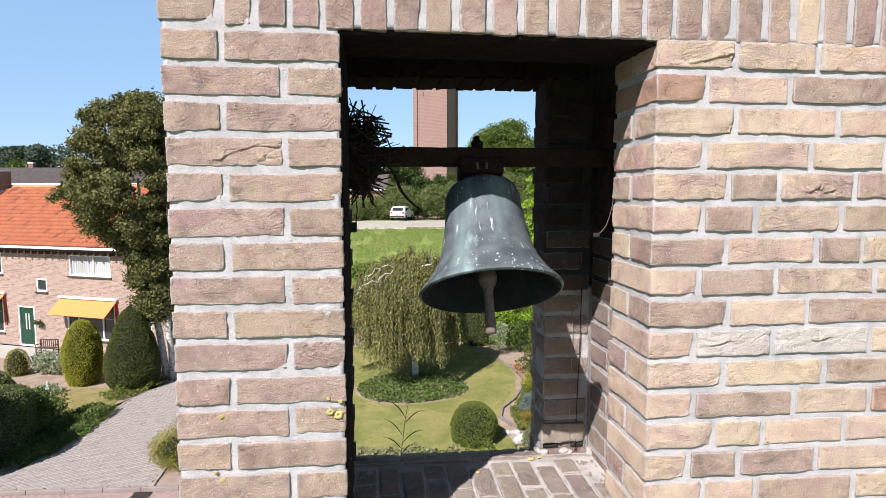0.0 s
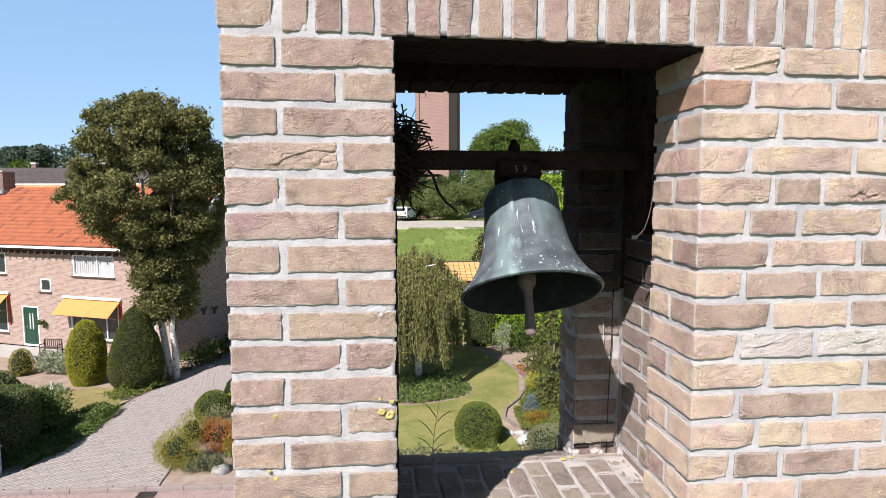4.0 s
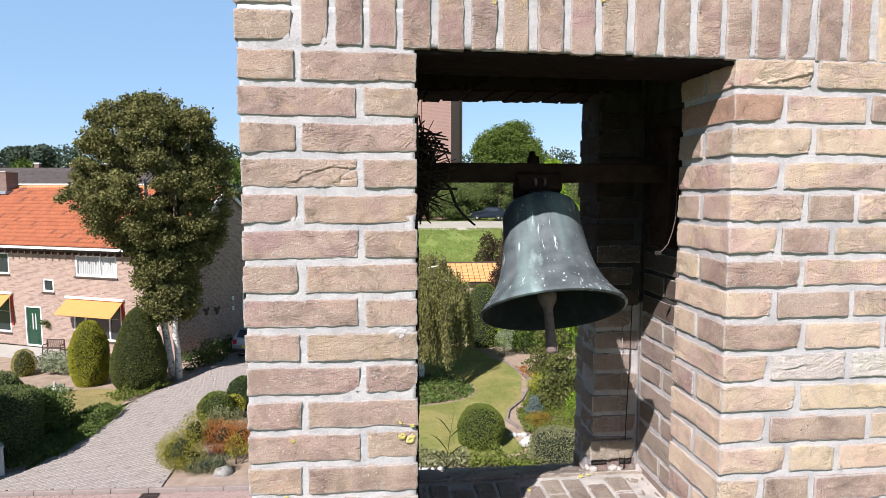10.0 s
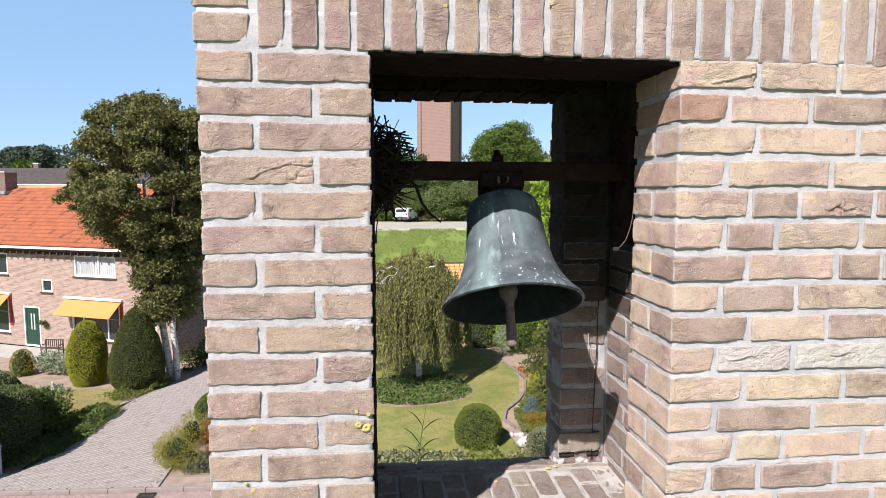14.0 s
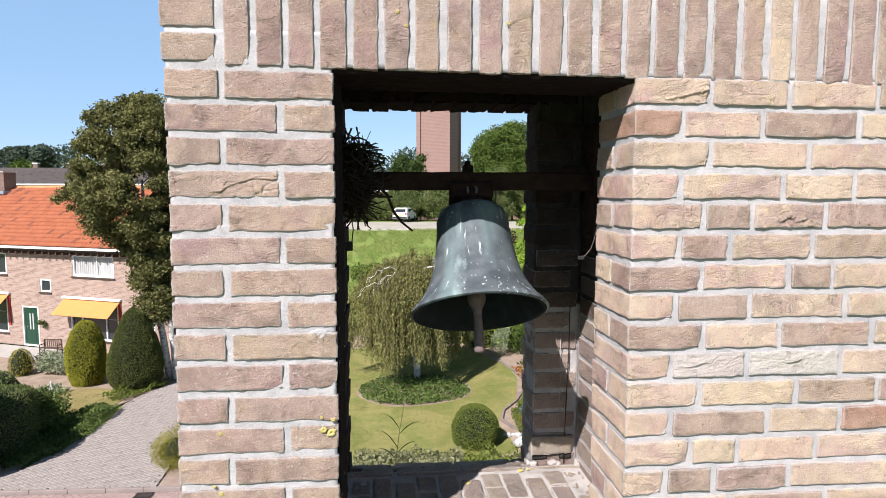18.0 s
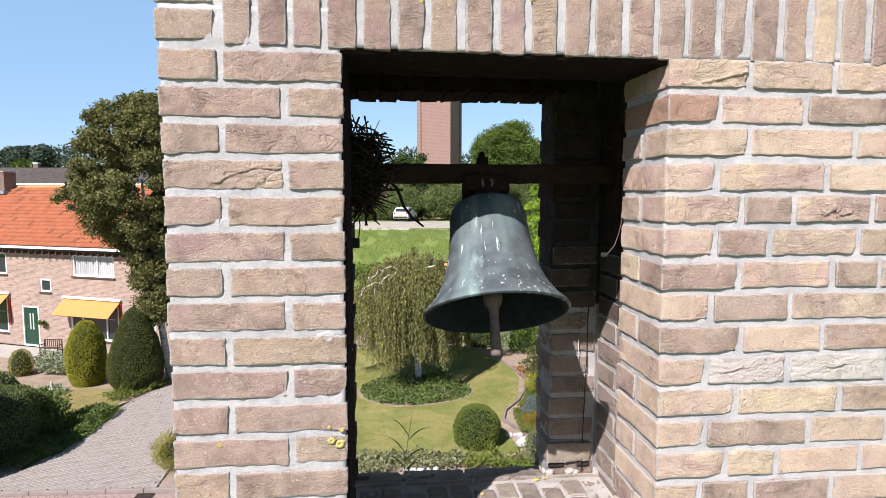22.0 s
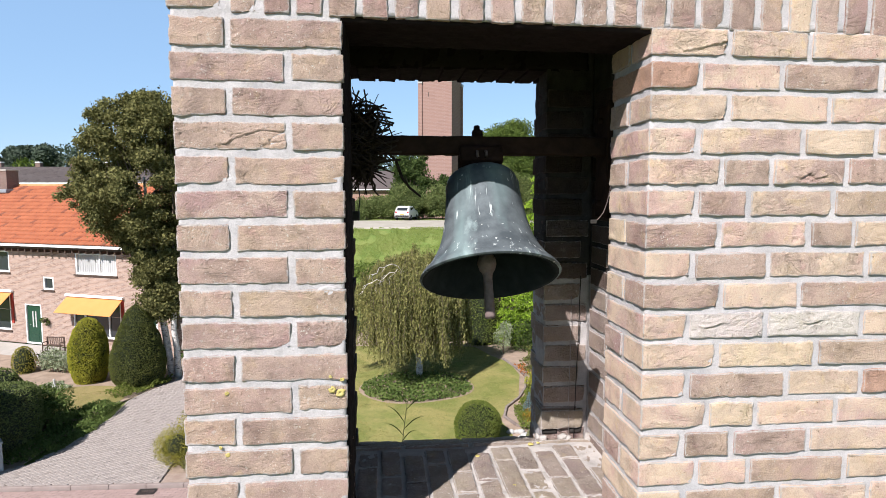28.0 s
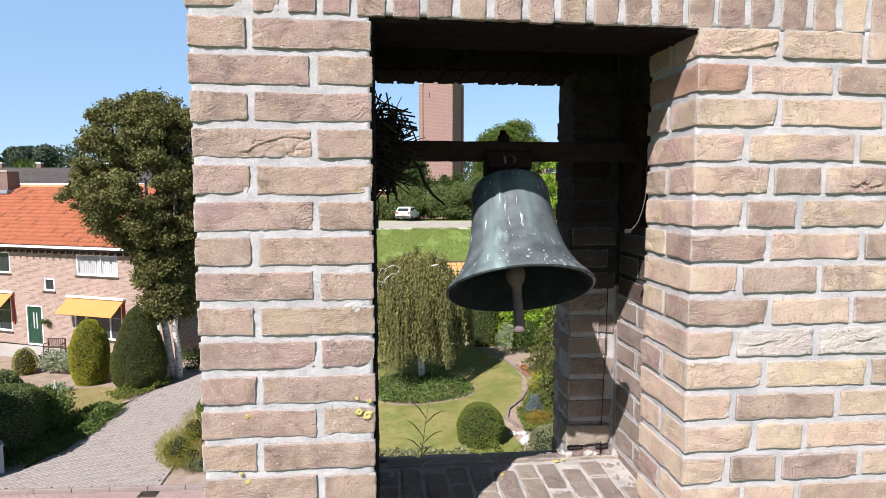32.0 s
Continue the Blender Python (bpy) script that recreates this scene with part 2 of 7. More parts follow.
def brick_material(name, c1, c2, c3, lime=0.35, dark=0.5, spec=0.12):
    """Moulded clay: c1 to c2 by brick, c3 in blotches, folds from the mould, sand grains, lime along the edges."""
    m, t, b = mat_base(name, 0.92, 0.0, spec)
    vec, rnd = object_vec(t)
    tint = lambda c, k: [x * y for x, y in zip(c, k)]
    base = ramp(t, rnd, [(0.0, c1), (0.2, tint(c2, (1.03, 0.95, 1.0))), (0.4, tint(c1, (0.88, 0.90, 0.92))), (0.6, tint(c3, (0.98, 1.0, 0.92))), (0.8, c2), (1.0, tint(c1, (1.08, 1.04, 1.02)))])
    ochre = ramp(t, noise_tex(t, vec, 8, 4, 0.6, 0.6), [(0.50, (0, 0, 0)), (0.68, (0.5, 0.5, 0.5))])
    base = mix(t, ochre, base, tint(c3, (1.05, 1.03, 0.86)))
    mottle = noise_tex(t, vec, 26, 4, 0.6, 0.3)
    base = mix(t, ramp(t, mottle, [(0.28, (0.8, 0.8, 0.8)), (0.44, (0, 0, 0))]), base, tint(c2, (1.04, 0.90, 0.95)))
    base = mix(t, ramp(t, mottle, [(0.56, (0, 0, 0)), (0.72, (0.8, 0.8, 0.8))]), base, tint(c3, (1.04, 1.02, 0.82)))
    blot = noise_tex(t, vec, 15, 3, 0.55, 0.4)
    col = mix(t, ramp(t, blot, [(0.40, (0, 0, 0)), (0.64, (0.9, 0.9, 0.9))]), base, c3)
    stain = noise_tex(t, vec, 13, 5, 0.68, 0.8)
    col = mix(t, ramp(t, stain, [(0.48, (0, 0, 0)), (0.72, (dark, dark, dark))]), col, (0.16, 0.115, 0.095))
    grain = noise_tex(t, vec, 380, 3, 0.7)
    col = mix(t, 0.5, col, ramp(t, grain, [(0.3, (0.32, 0.3, 0.28)), (0.5, (0.5, 0.5, 0.5)), (0.7, (0.70, 0.68, 0.64))]), "OVERLAY")
    spk = noise_tex(t, vec, 75, 3, 0.6)
    area = noise_tex(t, vec, 11, 2, 0.5)
    spots = math_node(t, "MULTIPLY", ramp(t, spk, [(0.62, (0, 0, 0)), (0.67, (1, 1, 1))]), ramp(t, area, [(0.45, (0, 0, 0)), (0.62, (0.6 * lime, 0.6 * lime, 0.6 * lime))]))
    col = mix(t, spots, col, (0.56, 0.50, 0.44))
    dots = math_node(t, "MULTIPLY", ramp(t, noise_tex(t, vec, 210, 2, 0.5), [(0.655, (0, 0, 0)), (0.69, (1, 1, 1))]), ramp(t, noise_tex(t, vec, 9, 2, 0.5), [(0.40, (0, 0, 0)), (0.6, (lime, lime, lime))]))
    col = mix(t, dots, col, (0.62, 0.57, 0.51))
    # folds left by the mould, running aslant, a little darker along their lines
    svec = t.nodes.new("ShaderNodeMapping")
    svec.inputs["Rotation"].default_value = (0, 0.5, 0)
    svec.inputs["Scale"].default_value = (0.7, 0.9, 1.15)
    t.links.new(vec, svec.inputs[0])
    where = ramp(t, noise_tex(t, vec, 12, 3, 0.6), [(0.57, (0, 0, 0)), (0.66, (1, 1, 1))])
    fold = math_node(t, "ABSOLUTE", math_node(t, "SUBTRACT", noise_tex(t, svec.outputs[0], 52, 5, 0.68, 0.9), 0.5))
    fold = mix(t, where, (1, 1, 1), ramp(t, fold, [(0.0, (0, 0, 0)), (0.05, (1, 1, 1))]))
    big = math_node(t, "ABSOLUTE", math_node(t, "SUBTRACT", noise_tex(t, svec.outputs[0], 19, 5, 0.68, 1.4), 0.5))
    where2 = ramp(t, noise_tex(t, vec, 7, 2, 0.5), [(0.54, (0, 0, 0)), (0.60, (1, 1, 1))])
    big = mix(t, where2, (1, 1, 1), ramp(t, big, [(0.0, (0, 0, 0)), (0.045, (1, 1, 1))]))
    col = mix(t, math_node(t, "MULTIPLY", math_node(t, "SUBTRACT", 1.0, big), 0.10), col, (0.12, 0.085, 0.065))
    pits = noise_tex(t, vec, 150, 2, 0.5)
    col = mix(t, ramp(t, pits, [(0.22, (0.7, 0.7, 0.7)), (0.30, (0, 0, 0))]), col, (0.10, 0.07, 0.055))
    # lime washed over the arrises by the pointing
    edge = t.nodes.new("ShaderNodeAttribute")
    edge.attribute_name = "arris"
    ragged = math_node(t, "MULTIPLY_ADD", noise_tex(t, vec, 130, 4, 0.65), -0.010, math_node(t, "ADD", edge.outputs["Fac"], 0.0042))
    ragged = math_node(t, "MULTIPLY_ADD", noise_tex(t, vec, 16, 2, 0.5), -0.006, math_node(t, "ADD", ragged, 0.0030))
    haze = math_node(t, "MULTIPLY", math_node(t, "SUBTRACT", 1.0, math_node(t, "DIVIDE", ragged, 0.0026)), min(0.72, 1.5 * lime))
    haze.node.use_clamp = True
    col = mix(t, haze, col, (0.50, 0.465, 0.44))
    t.links.new(col, b.inputs["Base Color"])
    h = math_node(t, "MULTIPLY_ADD", grain, 0.45, math_node(t, "MULTIPLY", noise_tex(t, vec, 60, 8, 0.8), 1.25))
    h = math_node(t, "MULTIPLY_ADD", fold, 0.06, h)
    h = math_node(t, "MULTIPLY_ADD", big, 0.35, h)
    wrinkle = mix(t, ramp(t, noise_tex(t, vec, 10, 3, 0.6), [(0.45, (0.15, 0.15, 0.15)), (0.62, (1, 1, 1))]), (0.5, 0.5, 0.5), noise_tex(t, svec.outputs[0], 105, 6, 0.72, 0.3))
    h = math_node(t, "MULTIPLY_ADD", wrinkle, 0.6, h)
    h = math_node(t, "MULTIPLY_ADD", ramp(t, pits, [(0.24, (0, 0, 0)), (0.36, (1, 1, 1))]), 0.35, h)
    bump(t, b, h, 1.0, 0.0060)
    return m


BROWN = brick_material("brown_brick", (0.485, 0.350, 0.287), (0.43, 0.31, 0.262), (0.53, 0.40, 0.317), 0.9, 0.6)
BUFF = brick_material("buff_brick", (0.64, 0.468, 0.385), (0.59, 0.42, 0.36), (0.71, 0.555, 0.42), 0.6, 0.40)
MAUVE = brick_material("mauve_brick", (0.47, 0.338, 0.292), (0.42, 0.30, 0.267), (0.52, 0.388, 0.322), 0.8, 0.6)
DULL = brick_material("dull_brown_brick", (0.43, 0.31, 0.262), (0.39, 0.28, 0.243), (0.48, 0.357, 0.29), 0.8, 0.6)
RED = brick_material("red_brick", (0.46, 0.27, 0.205), (0.44, 0.26, 0.20), (0.50, 0.32, 0.24), 0.35)
# Next two clays carry the bell chamber's shade in their colour.
SHADE_CLAY = brick_material("shade_dark_brick", (0.042, 0.031, 0.029), (0.054, 0.041, 0.038), (0.07, 0.054, 0.049), 0.05, 0.3, 0.02)
HALF_SHADE_CLAY = brick_material("half_shade_brick", (0.125, 0.096, 0.086), (0.105, 0.082, 0.074), (0.15, 0.118, 0.103), 0.3, 0.4, 0.02)
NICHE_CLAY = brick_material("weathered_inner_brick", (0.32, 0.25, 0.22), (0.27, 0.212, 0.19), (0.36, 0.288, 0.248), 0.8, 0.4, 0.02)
SILL_CLAY = brick_material("worn_sill_brick", (0.33, 0.27, 0.23), (0.285, 0.24, 0.21), (0.37, 0.31, 0.26), 0.9)
PALE = brick_material("limed_brick", (0.64, 0.565, 0.52), (0.62, 0.545, 0.50), (0.66, 0.595, 0.55), 0.7, 0.05)


def mortar_material(name, c1, c2):
    m, t, b = mat_base(name, 0.95, 0.0, 0.06)
    vec = mapped(t)
    col = ramp(t, noise_tex(t, vec, 22, 5, 0.6), [(0.3, c2), (0.52, c1), (0.8, [min(1, x * 1.16) for x in c1])])
    col = mix(t, ramp(t, noise_tex(t, vec, 7, 3, 0.6, 0.5), [(0.52, (0, 0, 0)), (0.68, (0.55, 0.55, 0.55))]), col, [c2[0] * 0.90, c2[1] * 0.95, c2[2] * 1.0])
    grain = noise_tex(t, vec, 330, 3, 0.7)
    col = mix(t, 0.5, col, ramp(t, grain, [(0.28, (0.36, 0.36, 0.36)), (0.5, (0.5, 0.5, 0.5)), (0.72, (0.63, 0.63, 0.63))]), "OVERLAY")
    col = mix(t, ramp(t, noise_tex(t, vec, 90, 3, 0.6), [(0.26, (0.5, 0.5, 0.5)), (0.32, (0, 0, 0))]), col, (0.30, 0.275, 0.25))
    t.links.new(col, b.inputs["Base Color"])
    h = math_node(t, "MULTIPLY_ADD", noise_tex(t, vec, 70, 6, 0.7), 1.4, math_node(t, "MULTIPLY", grain, 0.7))
    bump(t, b, h, 1.0, 0.0020)
    return m


MORTAR = mortar_material("lime_mortar", (0.475, 0.450, 0.447), (0.375, 0.354, 0.351))
SILL_MORTAR = mortar_material("sill_mortar", (0.47, 0.435, 0.405), (0.34, 0.315, 0.29))
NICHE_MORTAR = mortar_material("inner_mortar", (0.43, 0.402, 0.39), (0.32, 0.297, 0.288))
# Darkened so the joints hold the shade of the chamber.
MORTAR_SHADE = mortar_material("shade_dark_mortar", (0.065, 0.058, 0.054), (0.035, 0.031, 0.029))


def plain_material(name, c1, c2, scale=8.0, rough=0.7, metal=0.0, bump_d=0.002, bump_scale=40.0, detail=5.0, spec=0.4, stretch=(1, 1, 1)):
    m, t, b = mat_base(name, rough, metal, spec)
    vec, rnd = object_vec(t, 5.0, stretch)
    col = ramp(t, noise_tex(t, vec, scale, detail, 0.6, 0.3), [(0.32, c1), (0.68, c2)])
    t.links.new(col, b.inputs["Base Color"])
    if bump_d:
        bump(t, b, noise_tex(t, vec, bump_scale, 4, 0.6), 0.6, bump_d)
    return m


def leaf_material(name, dark, mid, light, gloss=0.55, through=0.25):
    """Leaves: each small blade its own green, some light coming through."""
    m, t, b = mat_base(name, gloss, 0.0, 0.06)
    g = t.nodes.new("ShaderNodeNewGeometry")
    tc = t.nodes.new("ShaderNodeTexCoord")
    col = ramp(t, g.outputs["Random Per Island"], [(0.0, dark), (0.5, mid), (0.9, light), (1.0, [x * 1.25 for x in light])])
    patch = noise_tex(t, tc.outputs["Object"], 0.9, 3, 0.6)
    col = mix(t, ramp(t, patch, [(0.35, (0, 0, 0)), (0.65, (0.6, 0.6, 0.6))]), col, light)
    t.links.new(col, b.inputs["Base Color"])
    tr = t.nodes.new("ShaderNodeBsdfTranslucent")
    t.links.new(col, tr.inputs["Color"])
    ms = t.nodes.new("ShaderNodeMixShader")
    ms.inputs[0].default_value = through
    t.links.new(b.outputs[0], ms.inputs[1])
    t.links.new(tr.outputs[0], ms.inputs[2])
    t.links.new(ms.outputs[0], t.nodes["Material Output"].inputs["Surface"])
    return m


BIRCH_LEAF = leaf_material("birch_leaf", (0.047, 0.051, 0.018), (0.10, 0.104, 0.037), (0.215, 0.205, 0.078))
OLIVE_LEAF = leaf_material("olive_leaf", (0.11, 0.115, 0.02), (0.22, 0.21, 0.035), (0.36, 0.32, 0.06))
HEDGE_LEAF = leaf_material("hedge_leaf", (0.055, 0.08, 0.026), (0.105, 0.14, 0.043), (0.18, 0.21, 0.075))
WEEP_LEAF = leaf_material("weeping_birch_leaf", (0.06, 0.066, 0.02), (0.135, 0.138, 0.044), (0.25, 0.235, 0.085), 0.55, 0.12)
TREE_LEAF = leaf_material("tree_leaf", (0.045, 0.075, 0.017), (0.085, 0.13, 0.028), (0.15, 0.20, 0.045))
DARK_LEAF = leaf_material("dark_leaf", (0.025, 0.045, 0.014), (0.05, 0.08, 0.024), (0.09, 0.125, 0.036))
YEW_LEAF = leaf_material("yew_leaf", (0.060, 0.073, 0.021), (0.096, 0.112, 0.032), (0.15, 0.16, 0.047))
GOLD_LEAF = leaf_material("golden_leaf", (0.17, 0.185, 0.02), (0.27, 0.28, 0.032), (0.42, 0.395, 0.06))
LIME_LEAF = leaf_material("lime_green_leaf", (0.081, 0.149, 0.014), (0.161, 0.265, 0.023), (0.276, 0.402, 0.046))
BOX_LEAF = leaf_material("box_leaf", (0.07, 0.105, 0.02), (0.12, 0.16, 0.03), (0.19, 0.215, 0.05))
IVY_LEAF = leaf_material("ivy_leaf", (0.035, 0.066, 0.016), (0.076, 0.120, 0.03), (0.145, 0.19, 0.055))
PALE_LEAF = leaf_material("pale_leaf", (0.12, 0.15, 0.08), (0.22, 0.26, 0.15), (0.38, 0.42, 0.28))
RED_LEAF = leaf_material("red_leaf", (0.17, 0.045, 0.018), (0.36, 0.105, 0.035), (0.50, 0.22, 0.06))
PURPLE_LEAF = leaf_material("purple_leaf", (0.02, 0.014, 0.012), (0.045, 0.028, 0.022), (0.09, 0.06, 0.04))
BLUE_LEAF = leaf_material("blue_spruce_leaf", (0.06, 0.10, 0.10), (0.12, 0.17, 0.17), (0.2, 0.27, 0.27))
SAGE_LEAF = leaf_material("sage_leaf", (0.09, 0.10, 0.05), (0.17, 0.18, 0.09), (0.28, 0.28, 0.15))
ORANGE_LEAF = leaf_material("orange_leaf", (0.14, 0.08, 0.012), (0.24, 0.14, 0.02), (0.34, 0.22, 0.04))
LAWN_BLADE = leaf_material("lawn_blade", (0.17, 0.185, 0.05), (0.23, 0.23, 0.07), (0.33, 0.29, 0.115))
MEADOW_BLADE = leaf_material("meadow_blade", (0.10, 0.16, 0.03), (0.17, 0.24, 0.05), (0.27, 0.31, 0.09))
# Aerial haze is mixed into these distant leaf colours.
HAZE_LEAF = leaf_material("haze_tinted_leaf", (0.058, 0.082, 0.058), (0.07, 0.096, 0.068), (0.088, 0.113, 0.08))
# Near-black core colour, painting the shade between a shrub's leaves.
CORE = plain_material("painted_leaf_shade", (0.012, 0.018, 0.008), (0.02, 0.028, 0.012), 6, 0.95, 0, 0)


def birch_bark():
    """White papery bark with dark scars across the stem."""
    m, t, b = mat_base("birch_bark", 0.85, 0.0, 0.2)
    vec, rnd = object_vec(t, 5.0, (1, 1, 2.2))
    col = ramp(t, noise_tex(t, vec, 5, 4, 0.6), [(0.35, (0.52, 0.48, 0.44)), (0.65, (0.72, 0.69, 0.65))])
    scar = ramp(t, noise_tex(t, vec, 4.2, 5, 0.65, 0.8), [(0.56, (0, 0, 0)), (0.62, (0.9, 0.9, 0.9))])
    col = mix(t, scar, col, (0.085, 0.07, 0.06))
    t.links.new(col, b.inputs["Base Color"])
    bump(t, b, scar, 0.6, 0.01)
    return m


BARK = birch_bark()
DARK_BARK = plain_material("brown_bark", (0.10, 0.075, 0.05), (0.18, 0.14, 0.10), 9, 0.9, 0, 0.01, 20)
TWIG = plain_material("dry_twig", (0.022, 0.016, 0.013), (0.060, 0.044, 0.034), 30, 0.9, 0, 0.001, 200, spec=0.04)
BEAM = plain_material("rusted_iron", (0.026, 0.016, 0.013), (0.048, 0.028, 0.021), 25, 0.85, 0.2, 0.002, 90, spec=0.04)
RUST = plain_material("rust", (0.12, 0.088, 0.08), (0.21, 0.155, 0.145), 60, 0.85, 0.1, 0.002, 160)
WIRE = plain_material("galvanised_wire", (0.42, 0.40, 0.38), (0.30, 0.28, 0.26), 60, 0.5, 0.6, 0)
DARK_WIRE = plain_material("tarred_wire", (0.02, 0.018, 0.016), (0.04, 0.035, 0.03), 60, 0.7, 0.0, 0)
WHITE_PAINT = plain_material("white_paint", (0.74, 0.74, 0.72), (0.82, 0.82, 0.80), 3, 0.5, 0, 0)
GREEN_PAINT = plain_material("dark_green_paint", (0.012, 0.045, 0.026), (0.016, 0.055, 0.032), 4, 0.35, 0, 0)
AWNING = plain_material("yellow_canvas", (0.58, 0.245, 0.07), (0.62, 0.265, 0.08), 2, 0.8, 0, 0.002, 120)
RED_CANVAS = plain_material("red_paint", (0.30, 0.03, 0.02), (0.36, 0.045, 0.03), 4, 0.7, 0, 0)
CURTAIN = plain_material("white_curtain", (0.50, 0.50, 0.49), (0.42, 0.42, 0.41), 2, 0.85, 0, 0.03, 14, stretch=(1, 1, 0.05))
LEAD = plain_material("lead_grey", (0.22, 0.24, 0.27), (0.30, 0.32, 0.35), 5, 0.6, 0.2, 0)
CONCRETE = plain_material("concrete", (0.36, 0.335, 0.30), (0.46, 0.43, 0.39), 3, 0.9, 0, 0.003, 60)
STONE_WHITE = plain_material("white_stone", (0.36, 0.35, 0.33), (0.50, 0.49, 0.47), 9, 0.8, 0, 0.01, 20)
STONE_GREY = plain_material("grey_stone", (0.20, 0.185, 0.17), (0.36, 0.34, 0.31), 9, 0.9, 0, 0.01, 20)
SANDY_SOIL = plain_material("sandy_soil", (0.36, 0.29, 0.24), (0.27, 0.195, 0.155), 3.0, 0.95, 0, 0.01, 40)
SOIL = plain_material("dry_soil", (0.25, 0.185, 0.135), (0.36, 0.275, 0.21), 2.5, 0.95, 0, 0.02, 18)
DIKE_ROAD = plain_material("sandy_road_concrete", (0.33, 0.30, 0.25), (0.40, 0.37, 0.31), 0.8, 0.95, 0, 0.003, 30)
EDGE_STONE = plain_material("weathered_edging", (0.17, 0.135, 0.12), (0.27, 0.225, 0.20), 5, 0.9, 0, 0.003, 60)
KERB_STONE = plain_material("worn_kerb_concrete", (0.245, 0.195, 0.175), (0.30, 0.248, 0.222), 3, 0.9, 0, 0.003, 60)
ASPHALT = plain_material("dull_road_surface", (0.10, 0.075, 0.07), (0.14, 0.10, 0.095), 3, 0.9, 0, 0.004, 60)
CABINET = plain_material("grey_steel_sheet", (0.34, 0.36, 0.37), (0.40, 0.42, 0.43), 3, 0.55, 0.0, 0)
CAR_WHITE = plain_material("white_car_paint", (0.62, 0.62, 0.60), (0.68, 0.68, 0.66), 2, 0.25, 0, 0)
CAR_SILVER = plain_material("silver_car_paint", (0.30, 0.31, 0.32), (0.34, 0.35, 0.36), 2, 0.3, 0.6, 0)
NUMBER_PLATE = plain_material("yellow_plate", (0.65, 0.45, 0.05), (0.68, 0.48, 0.06), 2, 0.4, 0, 0)
CAR_DARK = plain_material("dark_blue_car_paint", (0.006, 0.009, 0.016), (0.010, 0.014, 0.022), 2, 0.3, 0, 0)
TYRE = plain_material("tyre_rubber", (0.015, 0.015, 0.015), (0.03, 0.03, 0.03), 20, 0.9, 0, 0)
LAMP_RED = plain_material("red_lamp_glass", (0.35, 0.01, 0.01), (0.4, 0.02, 0.02), 20, 0.3, 0, 0)
DARK_WOOD = plain_material("dark_stained_wood", (0.05, 0.03, 0.022), (0.085, 0.055, 0.04), 12, 0.7, 0, 0.002, 60)
LICHEN = plain_material("yellow_lichen", (0.44, 0.355, 0.10), (0.52, 0.44, 0.17), 90, 0.95, 0, 0.002, 300)
# Near black, paints the shade under both lintels and on the left reveal.
SHADE_BLACK = plain_material("painted_shade_black", (0.014, 0.010, 0.010), (0.024, 0.017, 0.017), 30, 0.95, 0, 0.003, 80, spec=0.04)
# Bronze darkened to put the shade of the bell's mouth into colour.
BELL_INSIDE = plain_material("shade_dark_bronze", (0.014, 0.018, 0.019), (0.028, 0.034, 0.036), 20, 0.85, 0.2, 0.001, 90, spec=0.04)
# Near black so ceiling and lintel core carry the chamber's shade.
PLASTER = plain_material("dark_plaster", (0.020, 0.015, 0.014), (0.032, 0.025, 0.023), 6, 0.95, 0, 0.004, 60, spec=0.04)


def glass_material():
    m, t, b = mat_base("window_glass", 0.06, 0.0, 0.6)
    b.inputs["Base Color"].default_value = (0.03, 0.035, 0.04, 1)
    return m


GLASS = glass_material()


def facade_brick(name, c1, c2, c3, joint, scale=1.0):
    """Far brickwork: courses of 6 cm as fine relief and colour."""
    m, t, b = mat_base(name, 0.9, 0.0, 0.2)
    tc = t.nodes.new("ShaderNodeTexCoord")
    sx = t.nodes.new("ShaderNodeSeparateXYZ")
    t.links.new(tc.outputs["Object"], sx.inputs[0])
    cx = t.nodes.new("ShaderNodeCombineXYZ")
    t.links.new(math_node(t, "ADD", sx.outputs[0], sx.outputs[1]), cx.inputs[0])
    t.links.new(sx.outputs[2], cx.inputs[1])
    br = t.nodes.new("ShaderNodeTexBrick")
    t.links.new(cx.outputs[0], br.inputs["Vector"])
    br.inputs["Scale"].default_value = 1.0
    br.inputs["Brick Width"].default_value, br.inputs["Row Height"].default_value = 0.22 * scale, 0.0625 * scale
    br.inputs["Mortar Size"].default_value, br.inputs["Bias"].default_value = 0.006 * scale, 0.0
    br.inputs["Color1"].default_value, br.inputs["Color2"].default_value = (*c1, 1), (*c2, 1)
    br.inputs["Mortar"].default_value = (*joint, 1)
    col = mix(t, ramp(t, noise_tex(t, tc.outputs["Object"], 0.7, 5, 0.65), [(0.4, (0, 0, 0)), (0.7, (0.5, 0.5, 0.5))]), br.outputs["Color"], c3)
    t.links.new(col, b.inputs["Base Color"])
    bump(t, b, br.outputs["Fac"], -0.5, 0.006)
    return m


HOUSE_BRICK = facade_brick("house_brick", (0.39, 0.27, 0.21), (0.20, 0.13, 0.10), (0.39, 0.285, 0.23), (0.47, 0.40, 0.355))
TOWER_BRICK = facade_brick("tower_brick", (0.28, 0.17, 0.14), (0.25, 0.15, 0.125), (0.30, 0.19, 0.16), (0.32, 0.235, 0.205), 4.0)
# Darker than the house brick, standing in for the chimney's shaded side.
CHIMNEY_BRICK = facade_brick("dark_chimney_brick", (0.21, 0.13, 0.105), (0.14, 0.09, 0.075), (0.17, 0.12, 0.10), (0.26, 0.22, 0.20))
FAR_BRICK = facade_brick("far_house_brick", (0.34, 0.18, 0.13), (0.28, 0.14, 0.10), (0.38, 0.24, 0.18), (0.42, 0.36, 0.32), 2.0)


